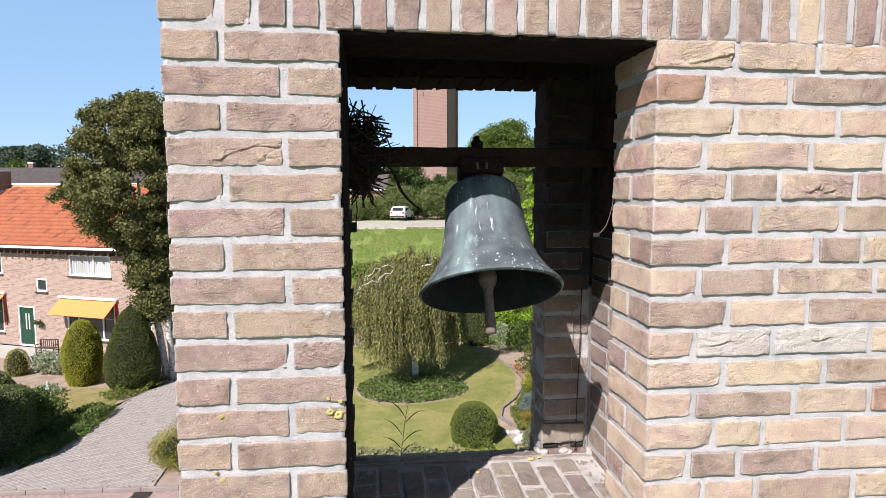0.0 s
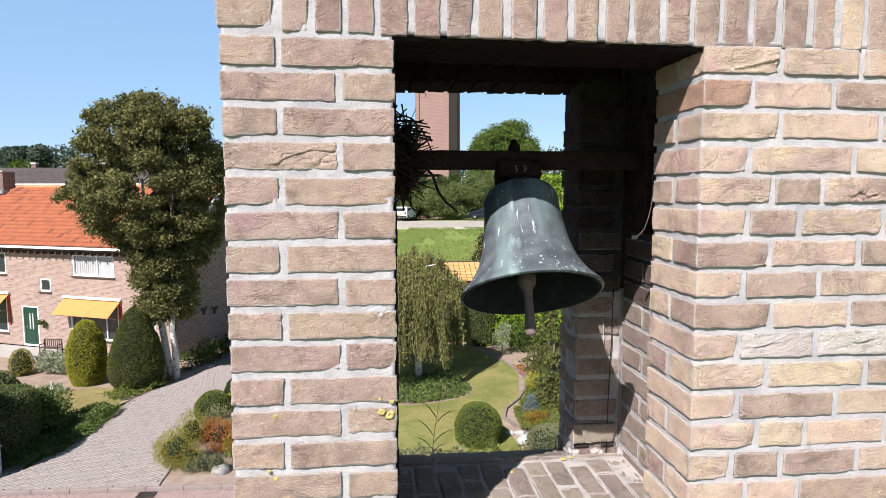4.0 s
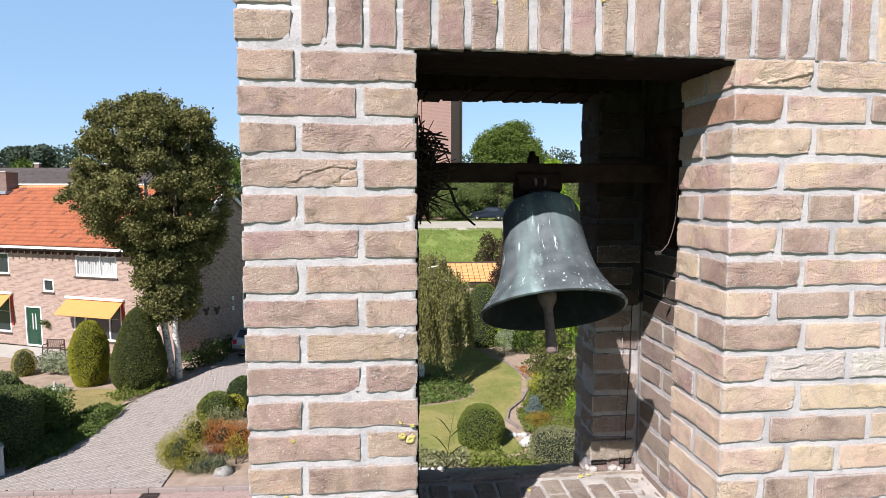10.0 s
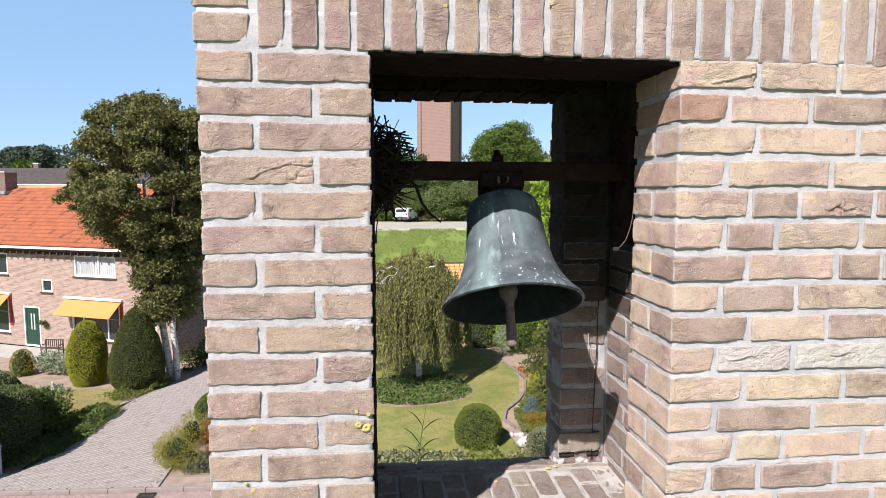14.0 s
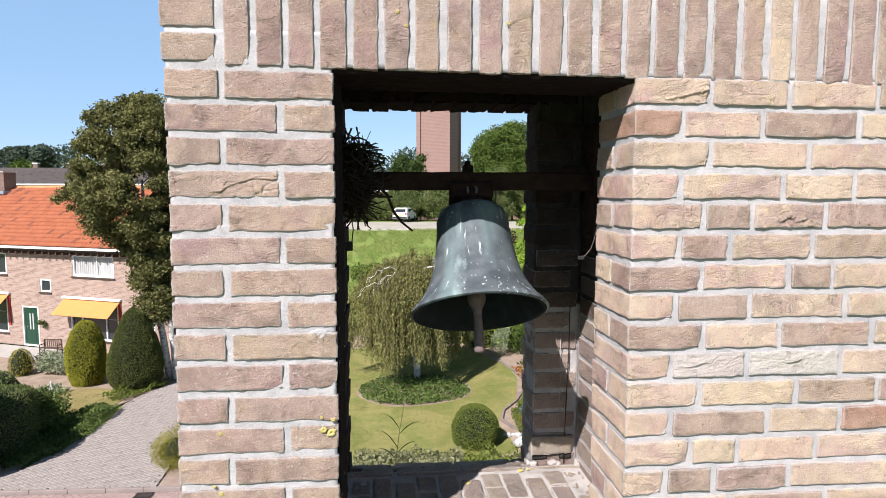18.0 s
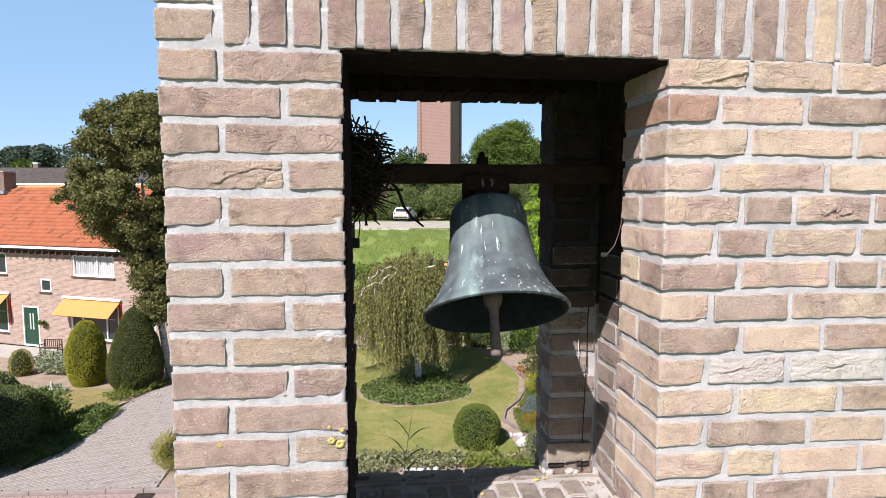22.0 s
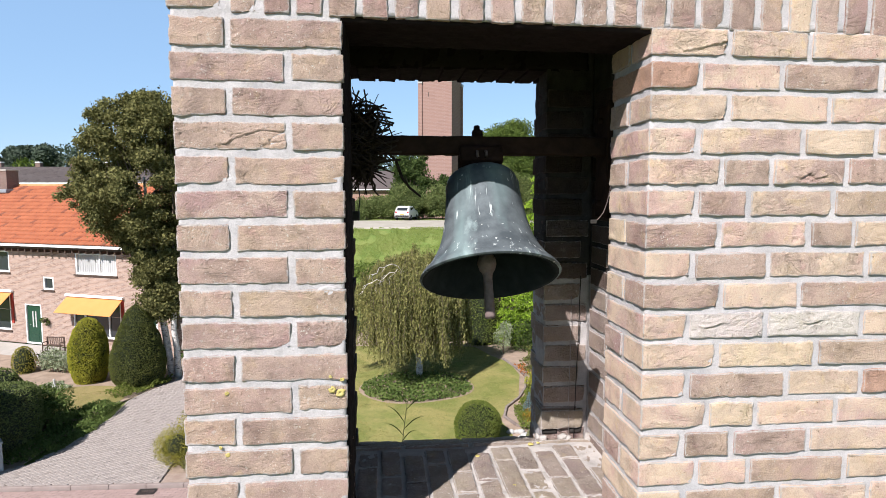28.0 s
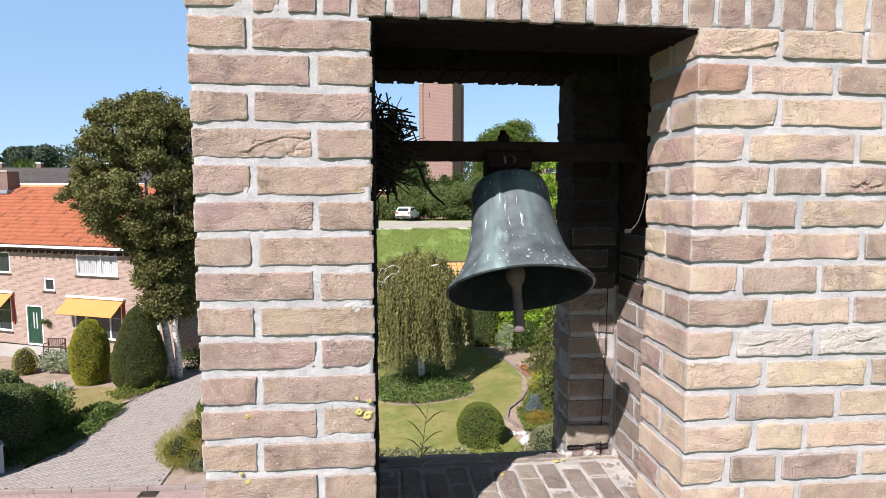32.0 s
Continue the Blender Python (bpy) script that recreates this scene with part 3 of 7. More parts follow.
def tile_material(name, c1, c2, c3):
    m, t, b = mat_base(name, 0.75, 0.0, 0.35)
    vec, rnd = object_vec(t, 30.0)
    g = t.nodes.new("ShaderNodeNewGeometry")
    both = math_node(t, "FRACT", math_node(t, "ADD", rnd, g.outputs["Random Per Island"]))
    col = ramp(t, both, [(0.0, c1), (0.55, c2), (0.9, c1), (1.0, c3)])
    col = mix(t, ramp(t, noise_tex(t, vec, 3.0, 5, 0.65), [(0.5, (0, 0, 0)), (0.75, (0.45, 0.45, 0.45))]), col, c3)
    t.links.new(col, b.inputs["Base Color"])
    bump(t, b, noise_tex(t, vec, 60, 3, 0.6), 0.4, 0.003)
    return m


ORANGE_TILE = tile_material("orange_clay_tile", (0.345, 0.108, 0.050), (0.41, 0.135, 0.062), (0.19, 0.066, 0.038))
PALE_TILE = tile_material("pale_orange_tile", (0.62, 0.31, 0.115), (0.66, 0.35, 0.145), (0.50, 0.24, 0.09))
GREY_TILE = tile_material("grey_tile", (0.095, 0.078, 0.075), (0.115, 0.096, 0.092), (0.065, 0.053, 0.052))
RIDGE_TILE = tile_material("ochre_ridge_tile", (0.50, 0.24, 0.10), (0.56, 0.30, 0.14), (0.40, 0.18, 0.08))
PAVER = tile_material("grey_brown_paver", (0.305, 0.268, 0.245), (0.345, 0.302, 0.275), (0.255, 0.22, 0.20))
ROAD_BRICK = tile_material("pink_road_brick", (0.33, 0.235, 0.21), (0.36, 0.26, 0.235), (0.28, 0.20, 0.18))


def grass_material(name, a, b_, c, dry=0.4):
    m, t, b = mat_base(name, 0.9, 0.0, 0.15)
    tc = t.nodes.new("ShaderNodeTexCoord")
    v = tc.outputs["Object"]
    col = ramp(t, noise_tex(t, v, 18, 5, 0.7), [(0.3, a), (0.6, b_)])
    col = mix(t, ramp(t, noise_tex(t, v, 0.55, 5, 0.65, 0.6), [(0.40, (0, 0, 0)), (0.62, (dry, dry, dry))]), col, c)
    col = mix(t, ramp(t, noise_tex(t, v, 3.5, 4, 0.7, 0.5), [(0.5, (0, 0, 0)), (0.75, (0.5, 0.5, 0.5))]), col, [x * 0.55 for x in a])
    col = mix(t, 0.35, col, ramp(t, noise_tex(t, v, 130, 2, 0.7), [(0.3, (0.25, 0.25, 0.25)), (0.7, (0.75, 0.75, 0.75))]), "OVERLAY")
    t.links.new(col, b.inputs["Base Color"])
    bump(t, b, noise_tex(t, v, 60, 4, 0.7), 0.8, 0.03)
    return m


LAWN = grass_material("lawn_grass", (0.15, 0.18, 0.048), (0.22, 0.235, 0.068), (0.34, 0.295, 0.115), 0.85)
DRY_LAWN = grass_material("dry_lawn_grass", (0.27, 0.225, 0.09), (0.34, 0.27, 0.125), (0.20, 0.195, 0.06), 0.6)
MEADOW = grass_material("meadow_grass", (0.11, 0.17, 0.04), (0.17, 0.235, 0.06), (0.22, 0.24, 0.075), 0.7)


def bell_material():
    """Old bronze: dark blue-grey skin, pale green runs down the flanks, white droppings."""
    m, t, b = mat_base("bronze_patina", 0.7, 0.15, 0.12)
    tc = t.nodes.new("ShaderNodeTexCoord")
    v = tc.outputs["Object"]
    st = t.nodes.new("ShaderNodeVectorMath")
    st.operation = "MULTIPLY"
    st.inputs[1].default_value = (1, 1, 0.09)
    t.links.new(v, st.inputs[0])
    runs = noise_tex(t, st.outputs[0], 15, 6, 0.62, 0.35)
    base = ramp(t, noise_tex(t, v, 22, 5, 0.6), [(0.35, (0.070, 0.083, 0.090)), (0.65, (0.13, 0.150, 0.158))])
    wide = noise_tex(t, st.outputs[0], 8.5, 3, 0.5, 0.2)
    col = mix(t, ramp(t, wide, [(0.50, (0, 0, 0)), (0.60, (0.6, 0.6, 0.6))]), base, (0.20, 0.275, 0.272))
    col = mix(t, ramp(t, runs, [(0.55, (0, 0, 0)), (0.66, (0.6, 0.6, 0.6))]), col, (0.33, 0.42, 0.41))
    fine = noise_tex(t, st.outputs[0], 75, 3, 0.6, 0.2)
    col = mix(t, ramp(t, fine, [(0.63, (0, 0, 0)), (0.70, (0.7, 0.7, 0.7))]), col, (0.66, 0.72, 0.70))
    spk = noise_tex(t, v, 95, 1, 0.5)
    col = mix(t, ramp(t, spk, [(0.745, (0, 0, 0)), (0.77, (0.7, 0.7, 0.7))]), col, (0.56, 0.58, 0.56))
    t.links.new(col, b.inputs["Base Color"])
    rr = ramp(t, runs, [(0.4, (0.58, 0.58, 0.58)), (0.7, (0.8, 0.8, 0.8))])
    t.links.new(rr, b.inputs["Roughness"])
    bump(t, b, math_node(t, "ADD", noise_tex(t, v, 120, 4, 0.6), runs), 0.35, 0.0015)
    return m


BRONZE = bell_material()

# ---------------------------------------------------------------- ground
def smooth01(v):
    v = np.clip(v, 0, 1)
    return v * v * (3 - 2 * v)


def ground_height(x, y):
    """Flat gardens, then a dike that carries a road, then fields behind it."""
    side = smooth01((np.asarray(x) + 22) / 12.0)
    up = 4.4 * smooth01((y - 49.0) / 13.5) + 0.35 * np.clip((y - 62.0) / 7.0, 0, 1)
    down = 1.6 * smooth01((y - 76) / 20)
    return side * (up - down)


def build_ground():
    def axis(fine0, fine1, step, far):
        mid = np.arange(fine0, fine1 + 0.01, step)
        out = np.geomspace(step * 2, far, 18)
        return np.concatenate(((fine0 - out)[::-1], mid, fine1 + out))
    xs, ys = axis(-40, 60, 2.0, 3000), axis(-10, 110, 1.0, 3000)
    gx, gy = np.meshgrid(xs, ys, indexing="ij")
    v = np.stack((gx, gy, ground_height(gx, gy) - 0.09), -1).reshape(-1, 3)
    n, m = len(xs), len(ys)
    i = (np.arange(n - 1)[:, None] * m + np.arange(m - 1)[None, :]).ravel()
    solo("ground", raw_mesh("ground", v, np.stack((i, i + m, i + m + 1, i + 1), 1)), MEADOW, "green meadow grass rising to a low dike", "ground", "structure")


build_ground()


def sheet(name, outline, z, mat, label, category, kind="structure", thick=0.05):
    """A flat area with a real edge, from its outline."""
    bm = bmesh.new()
    vs = [bm.verts.new((x, y, z)) for x, y in outline]
    f = bm.faces.new(vs)
    if f.normal.z < 0:
        f.normal_flip()
    ext = bmesh.ops.extrude_face_region(bm, geom=[f])
    bmesh.ops.translate(bm, verts=[e for e in ext["geom"] if isinstance(e, bmesh.types.BMVert)], vec=(0, 0, -thick))
    bmesh.ops.recalc_face_normals(bm, faces=bm.faces)
    ob = part(name, bm, mat, None)
    return tagged(ob, label, category, "", kind)


def blob_outline(cx, cy, rx, ry, n=40, wobble=0.06, seed=1):
    a = np.linspace(0, 2 * math.pi, n, endpoint=False)
    k = 1 + wobble * (np.sin(a * 3 + seed) + 0.6 * np.sin(a * 5 + seed * 2.3))
    return [(cx + rx * c * q, cy + ry * s * q) for c, s, q in zip(np.cos(a), np.sin(a), k)]


# ---------------------------------------------------------------- foliage
def leaf_faces(p, size, lean=None, aspect=0.5, droop=0.0, vary=0.45):
    """One small diamond blade at each point of p."""
    n = len(p)
    a = rng.normal(size=(n, 3))
    if lean is not None:
        a = a * 0.55 + lean
    a[:, 2] -= droop
    a /= np.linalg.norm(a, axis=1, keepdims=True) + 1e-9
    b = np.cross(a, rng.normal(size=(n, 3)))
    b /= np.linalg.norm(b, axis=1, keepdims=True) + 1e-9
    s = (size * (1 + vary * rng.uniform(-1, 1, n)))[:, None]
    v = np.stack((p - a * s * 0.5, p + b * s * aspect * 0.5, p + a * s * 0.5, p - b * s * aspect * 0.5), 1).reshape(-1, 3)
    return v, np.arange(4 * n).reshape(n, 4)


def leaves_mesh(name, p, size, **kw):
    v, f = leaf_faces(p, size, **kw)
    return raw_mesh(name, v, f, smooth=False)


def on_sphere(n):
    d = rng.normal(size=(n, 3))
    return d / np.linalg.norm(d, axis=1, keepdims=True)


def clumps(blobs, per_m2, depth=0.5, fuzz=0.10):
    """Points in the outer shells of ellipsoids (x, y, z, rx, ry, rz)."""
    out = []
    for x, y, z, rx, ry, rz in blobs:
        n = int(per_m2 * 4 * math.pi * (rx * ry + ry * rz + rx * rz) / 3)
        d = on_sphere(n)
        r = 1 - depth * rng.uniform(0, 1, n) ** 1.6 + fuzz * rng.normal(size=n)
        out.append(np.array([x, y, z]) + d * r[:, None] * np.array([rx, ry, rz]))
    return np.concatenate(out)


def tube(path, radii, sides=8, wob=0.0, seed=0):
    """A closed tapering tube along a path."""
    path = np.asarray(path, float)
    rings, prev = [], None
    for i, (p, r) in enumerate(zip(path, radii)):
        tan = path[min(i + 1, len(path) - 1)] - path[max(i - 1, 0)]
        tan = tan / (np.linalg.norm(tan) + 1e-9)
        ref = np.array([0, 0, 1.0]) if abs(tan[2]) < 0.9 else np.array([1.0, 0, 0])
        if prev is not None:
            ref = prev
        u = np.cross(tan, ref)
        u /= np.linalg.norm(u) + 1e-9
        w = np.cross(u, tan)
        prev = w
        a = np.linspace(0, 2 * math.pi, sides, endpoint=False)
        k = 1 + wob * np.sin(a * 3 + i * 1.7 + seed)
        rings.append(p + (np.cos(a) * k)[:, None] * u * r + (np.sin(a) * k)[:, None] * w * r)
    v = np.concatenate(rings + [path[:1], path[-1:]])
    f, n = [], len(path)
    for i in range(n - 1):
        for j in range(sides):
            q = (j + 1) % sides
            f.append((i * sides + j, i * sides + q, (i + 1) * sides + q, (i + 1) * sides + j))
    for j in range(sides):
        f.append(((j + 1) % sides, j, n * sides))
        f.append(((n - 1) * sides + j, (n - 1) * sides + (j + 1) % sides, n * sides + 1))
    return v, f


def tubes_mesh(name, items, sides=8, wob=0.0):
    """Several tubes as one mesh; items are (path, radii)."""
    vs, fs, k = [], [], 0
    for i, (p, r) in enumerate(items):
        v, f = tube(p, r, sides, wob, i)
        vs.append(v)
        fs += [tuple(a + k for a in q) for q in f]
        k += len(v)
    return raw_mesh(name, np.concatenate(vs), fs)


def grown(rows, seed, base, top, r0, r1, bend=0.1, n=7):
    g = np.random.default_rng(seed)
    base, top = np.array(base, float), np.array(top, float)
    t = np.linspace(0, 1, n)
    off = np.cumsum(g.normal(size=(n, 3)) * bend, axis=0) * t[:, None] * (1 - t)[:, None] * 2
    rows.append((base + (top - base) * t[:, None] + off, r0 + (r1 - r0) * t))


def turned_core(name, profile, sides=20):
    """A solid of revolution about z from (r, z) pairs."""
    a = np.linspace(0, 2 * math.pi, sides, endpoint=False)
    v = np.concatenate([np.stack((np.cos(a) * r, np.sin(a) * r, np.full(sides, z)), 1) for r, z in profile])
    f = []
    for i in range(len(profile) - 1):
        for j in range(sides):
            q = (j + 1) % sides
            f.append((i * sides + j, i * sides + q, (i + 1) * sides + q, (i + 1) * sides + j))
    f.append(tuple(range(sides))[::-1])
    f.append(tuple((len(profile) - 1) * sides + j for j in range(sides)))
    return raw_mesh(name, v, f)


def clipped_bush(name, loc, profile, mat, label, leaf=0.05, density=700, group="", squash=(1, 1), category="shrub", rz=0.0, lumps=0.05):
    """A clipped shrub: dense short leaves on a turned shape over a dark inside."""
    ob = thing(name, label, category, loc, rz, group)
    prof = np.array(profile, float)
    seg = np.diff(prof, axis=0)
    area = math.pi * (prof[:-1, 0] + prof[1:, 0]) * np.hypot(seg[:, 0], seg[:, 1])
    n = int(density * area.sum())
    k = rng.choice(len(area), n, p=area / area.sum())
    u = rng.uniform(0, 1, n)
    rz_ = prof[k] + seg[k] * u[:, None]
    a = rng.uniform(0, 2 * math.pi, n)
    p = np.stack((np.cos(a) * rz_[:, 0], np.sin(a) * rz_[:, 0], rz_[:, 1]), 1)
    nor = np.stack((np.cos(a) * seg[k, 1], np.sin(a) * seg[k, 1], -seg[k, 0]), 1)
    nor /= np.linalg.norm(nor, axis=1, keepdims=True) + 1e-9
    wob = lumps * vnoise(p + loc[0], 2.2, 5) + 0.5 * lumps * vnoise(p + loc[1], 6.0, 7)
    p = p + nor * (wob - 0.05 * rng.uniform(0, 1, n) ** 2 + 0.02)[:, None]
    sq = np.array([squash[0], squash[1], 1])
    part("crown", leaves_mesh("crown", p * sq, leaf, lean=nor * 0.8), mat, ob)
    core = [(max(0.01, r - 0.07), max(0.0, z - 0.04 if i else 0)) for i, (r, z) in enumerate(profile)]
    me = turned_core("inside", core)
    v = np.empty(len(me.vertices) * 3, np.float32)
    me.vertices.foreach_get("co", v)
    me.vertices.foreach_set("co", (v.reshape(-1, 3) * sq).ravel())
    part("inside", me, CORE, ob, "solid core coloured dark for inner shade")
    return ob


def loose_bush(name, loc, blobs, mat, label, leaf=0.09, density=160, group="", category="shrub", droop=0.0, aspect=0.5, lean_up=0.0, depth=0.5, dense=False):
    """A free-growing shrub of several clumps over a few stems."""
    ob = thing(name, label, category, loc, 0, group)
    p = clumps(blobs, density, depth)
    p = p[p[:, 2] > 0.0]
    lean = np.tile(np.array([0, 0, lean_up]), (len(p), 1)) if lean_up else None
    part("crown", leaves_mesh("crown", p, leaf, droop=droop, aspect=aspect, lean=lean), mat, ob)
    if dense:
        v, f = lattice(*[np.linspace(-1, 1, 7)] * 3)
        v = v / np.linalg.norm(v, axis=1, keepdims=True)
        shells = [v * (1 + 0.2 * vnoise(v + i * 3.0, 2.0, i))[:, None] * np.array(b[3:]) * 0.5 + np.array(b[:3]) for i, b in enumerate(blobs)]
        part("inside", raw_mesh("inside", np.concatenate(shells), np.concatenate([f + len(v) * i for i in range(len(blobs))])), CORE, ob, "solid core coloured dark for inner shade")
    stems = []
    for i, b in enumerate(blobs):
        grown(stems, i, (b[0] * 0.3, b[1] * 0.3, -0.02), (b[0], b[1], b[2]), 0.03, 0.012, 0.03, 5)
    part("stem", tubes_mesh("stem", stems, 5), DARK_BARK, ob)
    return ob


def dome(r, h, n=9):
    """A ball-like profile standing on the ground."""
    return [(r * 0.80, 0.0)] + [(r * math.cos(a) ** 0.85 if math.cos(a) > 0 else 0.0, h * (0.38 + 0.62 * math.sin(a))) for a in np.linspace(-0.35, math.pi / 2 - 0.02, n)]


# ---------------------------------------------------------------- bell tower
F = 1.138          # the outer face
LEFT, JAMB_L, JAMB_R = -0.379, -0.067, 0.530
HEAD, COURSE = 8.293, 0.0631
SILL = 7.225
INNER, BACK, OUT = 1.345, 1.72, 1.93
JOINT = 0.0062


def course_z(k):
    return HEAD - COURSE * (k - 0.5)


def lay(wall, x0, x1, y0, y1, z0, z1, mat, seed, fine=1.0, label="", tilt=0.0, crack=(), rough=1.0):
    """One brick that fills the given box, as a part of its wall."""
    w, d, h = x1 - x0, y1 - y0, z1 - z0
    me = brick_mesh("brick", w, d, h, seed, fine, rough, crack)
    g = random.Random(seed)
    ob = part("brick", me, mat, wall, label, ((x0 + x1) / 2 + g.uniform(-1, 1) * 0.0012, (y0 + y1) / 2 + g.uniform(-0.0020, 0.0008), (z0 + z1) / 2 + g.uniform(-1, 1) * 0.001), (tilt + g.uniform(-0.25, 0.25), g.uniform(-0.35, 0.35), g.uniform(-0.2, 0.2)))
    return ob


def joined_core(name, boxes, step, amp, mat, label):
    vs, fs, k = [], [], 0
    for i, bx in enumerate(boxes):
        me = rough_box("tmp", *bx, step, amp, i)
        v = np.empty(len(me.vertices) * 3, np.float32)
        me.vertices.foreach_get("co", v)
        f = np.empty(len(me.loops), np.int32)
        me.loops.foreach_get("vertex_index", f)
        vs.append(v.reshape(-1, 3))
        fs.append(f.reshape(-1, 4) + k)
        k += len(me.vertices)
        bpy.data.meshes.remove(me)
    ob = part(name, raw_mesh(name, np.concatenate(vs), np.concatenate(fs)), mat, None)
    return tagged(ob, label, "wall", "", "structure")


IN = 0.0040        # depth of the joints
wall_pier = joined_core("wall_1", [(LEFT + IN, JAMB_L - IN, F + 0.0028, INNER - IN, 6.9, 8.36)], 0.0078, 0.0017, MORTAR, "narrow brick pier with thick pale mortar joints")
wall_right = joined_core("wall_2", [(JAMB_R + IN, 1.30, F + IN, INNER - IN, 6.9, HEAD - 0.004)], 0.0098, 0.0016, MORTAR, "buff brick wall with thick pale mortar joints")
wall_head = joined_core("wall_3", [(LEFT + IN, 0.05, F + IN, INNER - IN, HEAD + 0.0025, 8.56), (0.05, 0.35, F + IN, INNER - IN, HEAD - 0.001, 8.56), (0.35, 0.526, F + IN, INNER - IN, HEAD - 0.004, 8.56), (0.526, 1.30, F + IN, INNER - IN, HEAD - 0.004, 8.56)], 0.0085, 0.0011, MORTAR, "flat arch of upright bricks over the bell opening")
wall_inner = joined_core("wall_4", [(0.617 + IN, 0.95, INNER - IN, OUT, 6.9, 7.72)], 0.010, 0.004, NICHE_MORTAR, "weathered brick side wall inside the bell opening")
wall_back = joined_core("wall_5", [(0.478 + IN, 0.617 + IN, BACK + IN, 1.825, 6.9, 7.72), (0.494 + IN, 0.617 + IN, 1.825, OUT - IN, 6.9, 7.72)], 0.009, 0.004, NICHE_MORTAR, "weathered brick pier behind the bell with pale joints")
# Upper part of the chamber, its shade put into dark mortar.
wall_shade = joined_core("wall_11", [(0.478 + IN, 0.617 + IN, BACK + IN, 1.825, 7.72, 8.5), (0.494 + IN, 0.617 + IN, 1.825, OUT - IN, 7.72, 8.5), (0.617 + IN, 0.95, INNER - IN, OUT, 7.72, 8.5)], 0.010, 0.004, MORTAR_SHADE, "brickwork round the iron bracket, coloured dark for its shade")
wall_left = joined_core("wall_6", [(LEFT + IN, -0.15 - IN, INNER - IN, BACK, 6.9, 8.5), (LEFT + IN, -0.088 - IN, BACK, OUT - IN, 6.9, 8.5)], 0.012, 0.004, MORTAR_SHADE, "dark brick side wall beside the nest")
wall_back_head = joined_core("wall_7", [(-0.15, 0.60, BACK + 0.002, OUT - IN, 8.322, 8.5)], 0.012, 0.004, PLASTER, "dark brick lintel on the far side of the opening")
# The shade above the bell is in the ceiling's colour.
solo("ceiling", rough_box("ceiling", -0.16, 0.63, INNER - 0.02, BACK + 0.02, 8.40, 8.50, 0.03, 0.004), PLASTER, "soffit above the bell, coloured near black for its shade", "ceiling", "structure")
sill_core = joined_core("window_sill", [(LEFT + 0.01, 0.63, F + IN, 1.70, 6.9, SILL - 0.003)], 0.008, 0.0028, SILL_MORTAR, "sill of worn bricks set on edge under the bell")
tagged(sill_core, category="sill")

# Black slab standing in for the shade under the arch.
solo("soffit", rough_box("soffit", JAMB_L - 0.01, JAMB_R + 0.01, F + 0.010, INNER - 0.012, -0.008, 0.03, 0.006, 0.0035, 2, 45), SHADE_BLACK, "black soffit painted as the shade under the flat arch", "soffit", "structure").matrix_world = pose(0, 0, HEAD, 0, 0.57, 0)

# Thin black sheet painted over the reveal as its shade.
part("tar_coat", rough_box("tar_coat", JAMB_L - 0.006, JAMB_L + 0.002, F + 0.012, INNER - 0.004, SILL - 0.002, HEAD - 0.002, 0.006, 0.0035, 6, 45), SHADE_BLACK, wall_pier, "black sheet painted as the shade on the reveal")

# the closed shaft below and the masonry above
solo("wall_8", rough_box("shaft", LEFT, 2.2, F + 0.004, OUT, -0.3, 6.9, 0.4, 0.0), HOUSE_BRICK, "plain brick shaft of the small bell tower", "wall", "structure")
solo("wall_9", rough_box("upper", LEFT, 2.2, F + 0.004, OUT, 8.56, 9.3, 0.4, 0.0), HOUSE_BRICK, "plain brickwork above the bell opening", "wall", "structure")
solo("wall_10", rough_box("rest", 1.30, 2.2, F + 0.004, OUT, 6.9, 8.56, 0.4, 0.0), HOUSE_BRICK, "plain brickwork beside the bell opening", "wall", "structure")

BRICKS = {"d": DULL, "n": BROWN, "b": BUFF, "m": MAUVE, "r": RED, "p": PALE}
pick = random.Random(3)


def course(k):
    z = course_z(k)
    return z - COURSE / 2 + JOINT, z + COURSE / 2 - JOINT


# narrow pier: a header and a stretcher in each course, changing sides
for k in range(1, 20):
    z0, z1 = course(k)
    split = -0.276 if k % 2 else -0.169
    m1, m2 = (BRICKS[pick.choice("nnnmmn")] for _ in range(2))
    split_line = ((-0.01, -0.014), (0.012, -0.004), (0.035, 0.006), (0.06, 0.010), (0.09, 0.008)) if k == 4 else ()
    lay(wall_pier, LEFT, split - JOINT, F, F + (0.2 if k % 2 else 0.1), z0, z1, m1, 100 + k, fine=3.2 if split_line else 1.0, crack=split_line)
    lay(wall_pier, split + JOINT, JAMB_L, F, F + (0.1 if k % 2 else 0.2), z0, z1, m2, 200 + k)
    if k % 2:
        lay(wall_pier, JAMB_L - 0.16, JAMB_L - 0.002, F + 0.112, INNER, z0, z1, BROWN, 300 + k, fine=0.6)
# its three short bricks beside the upright ones
for k in (0, -1, -2, -3):
    z0, z1 = course(k)
    lay(wall_pier, LEFT - 0.002, -0.284, F, F + 0.2, z0 + 0.002, z1 + 0.002, BRICKS["mnbn"[k]], 400 + k)

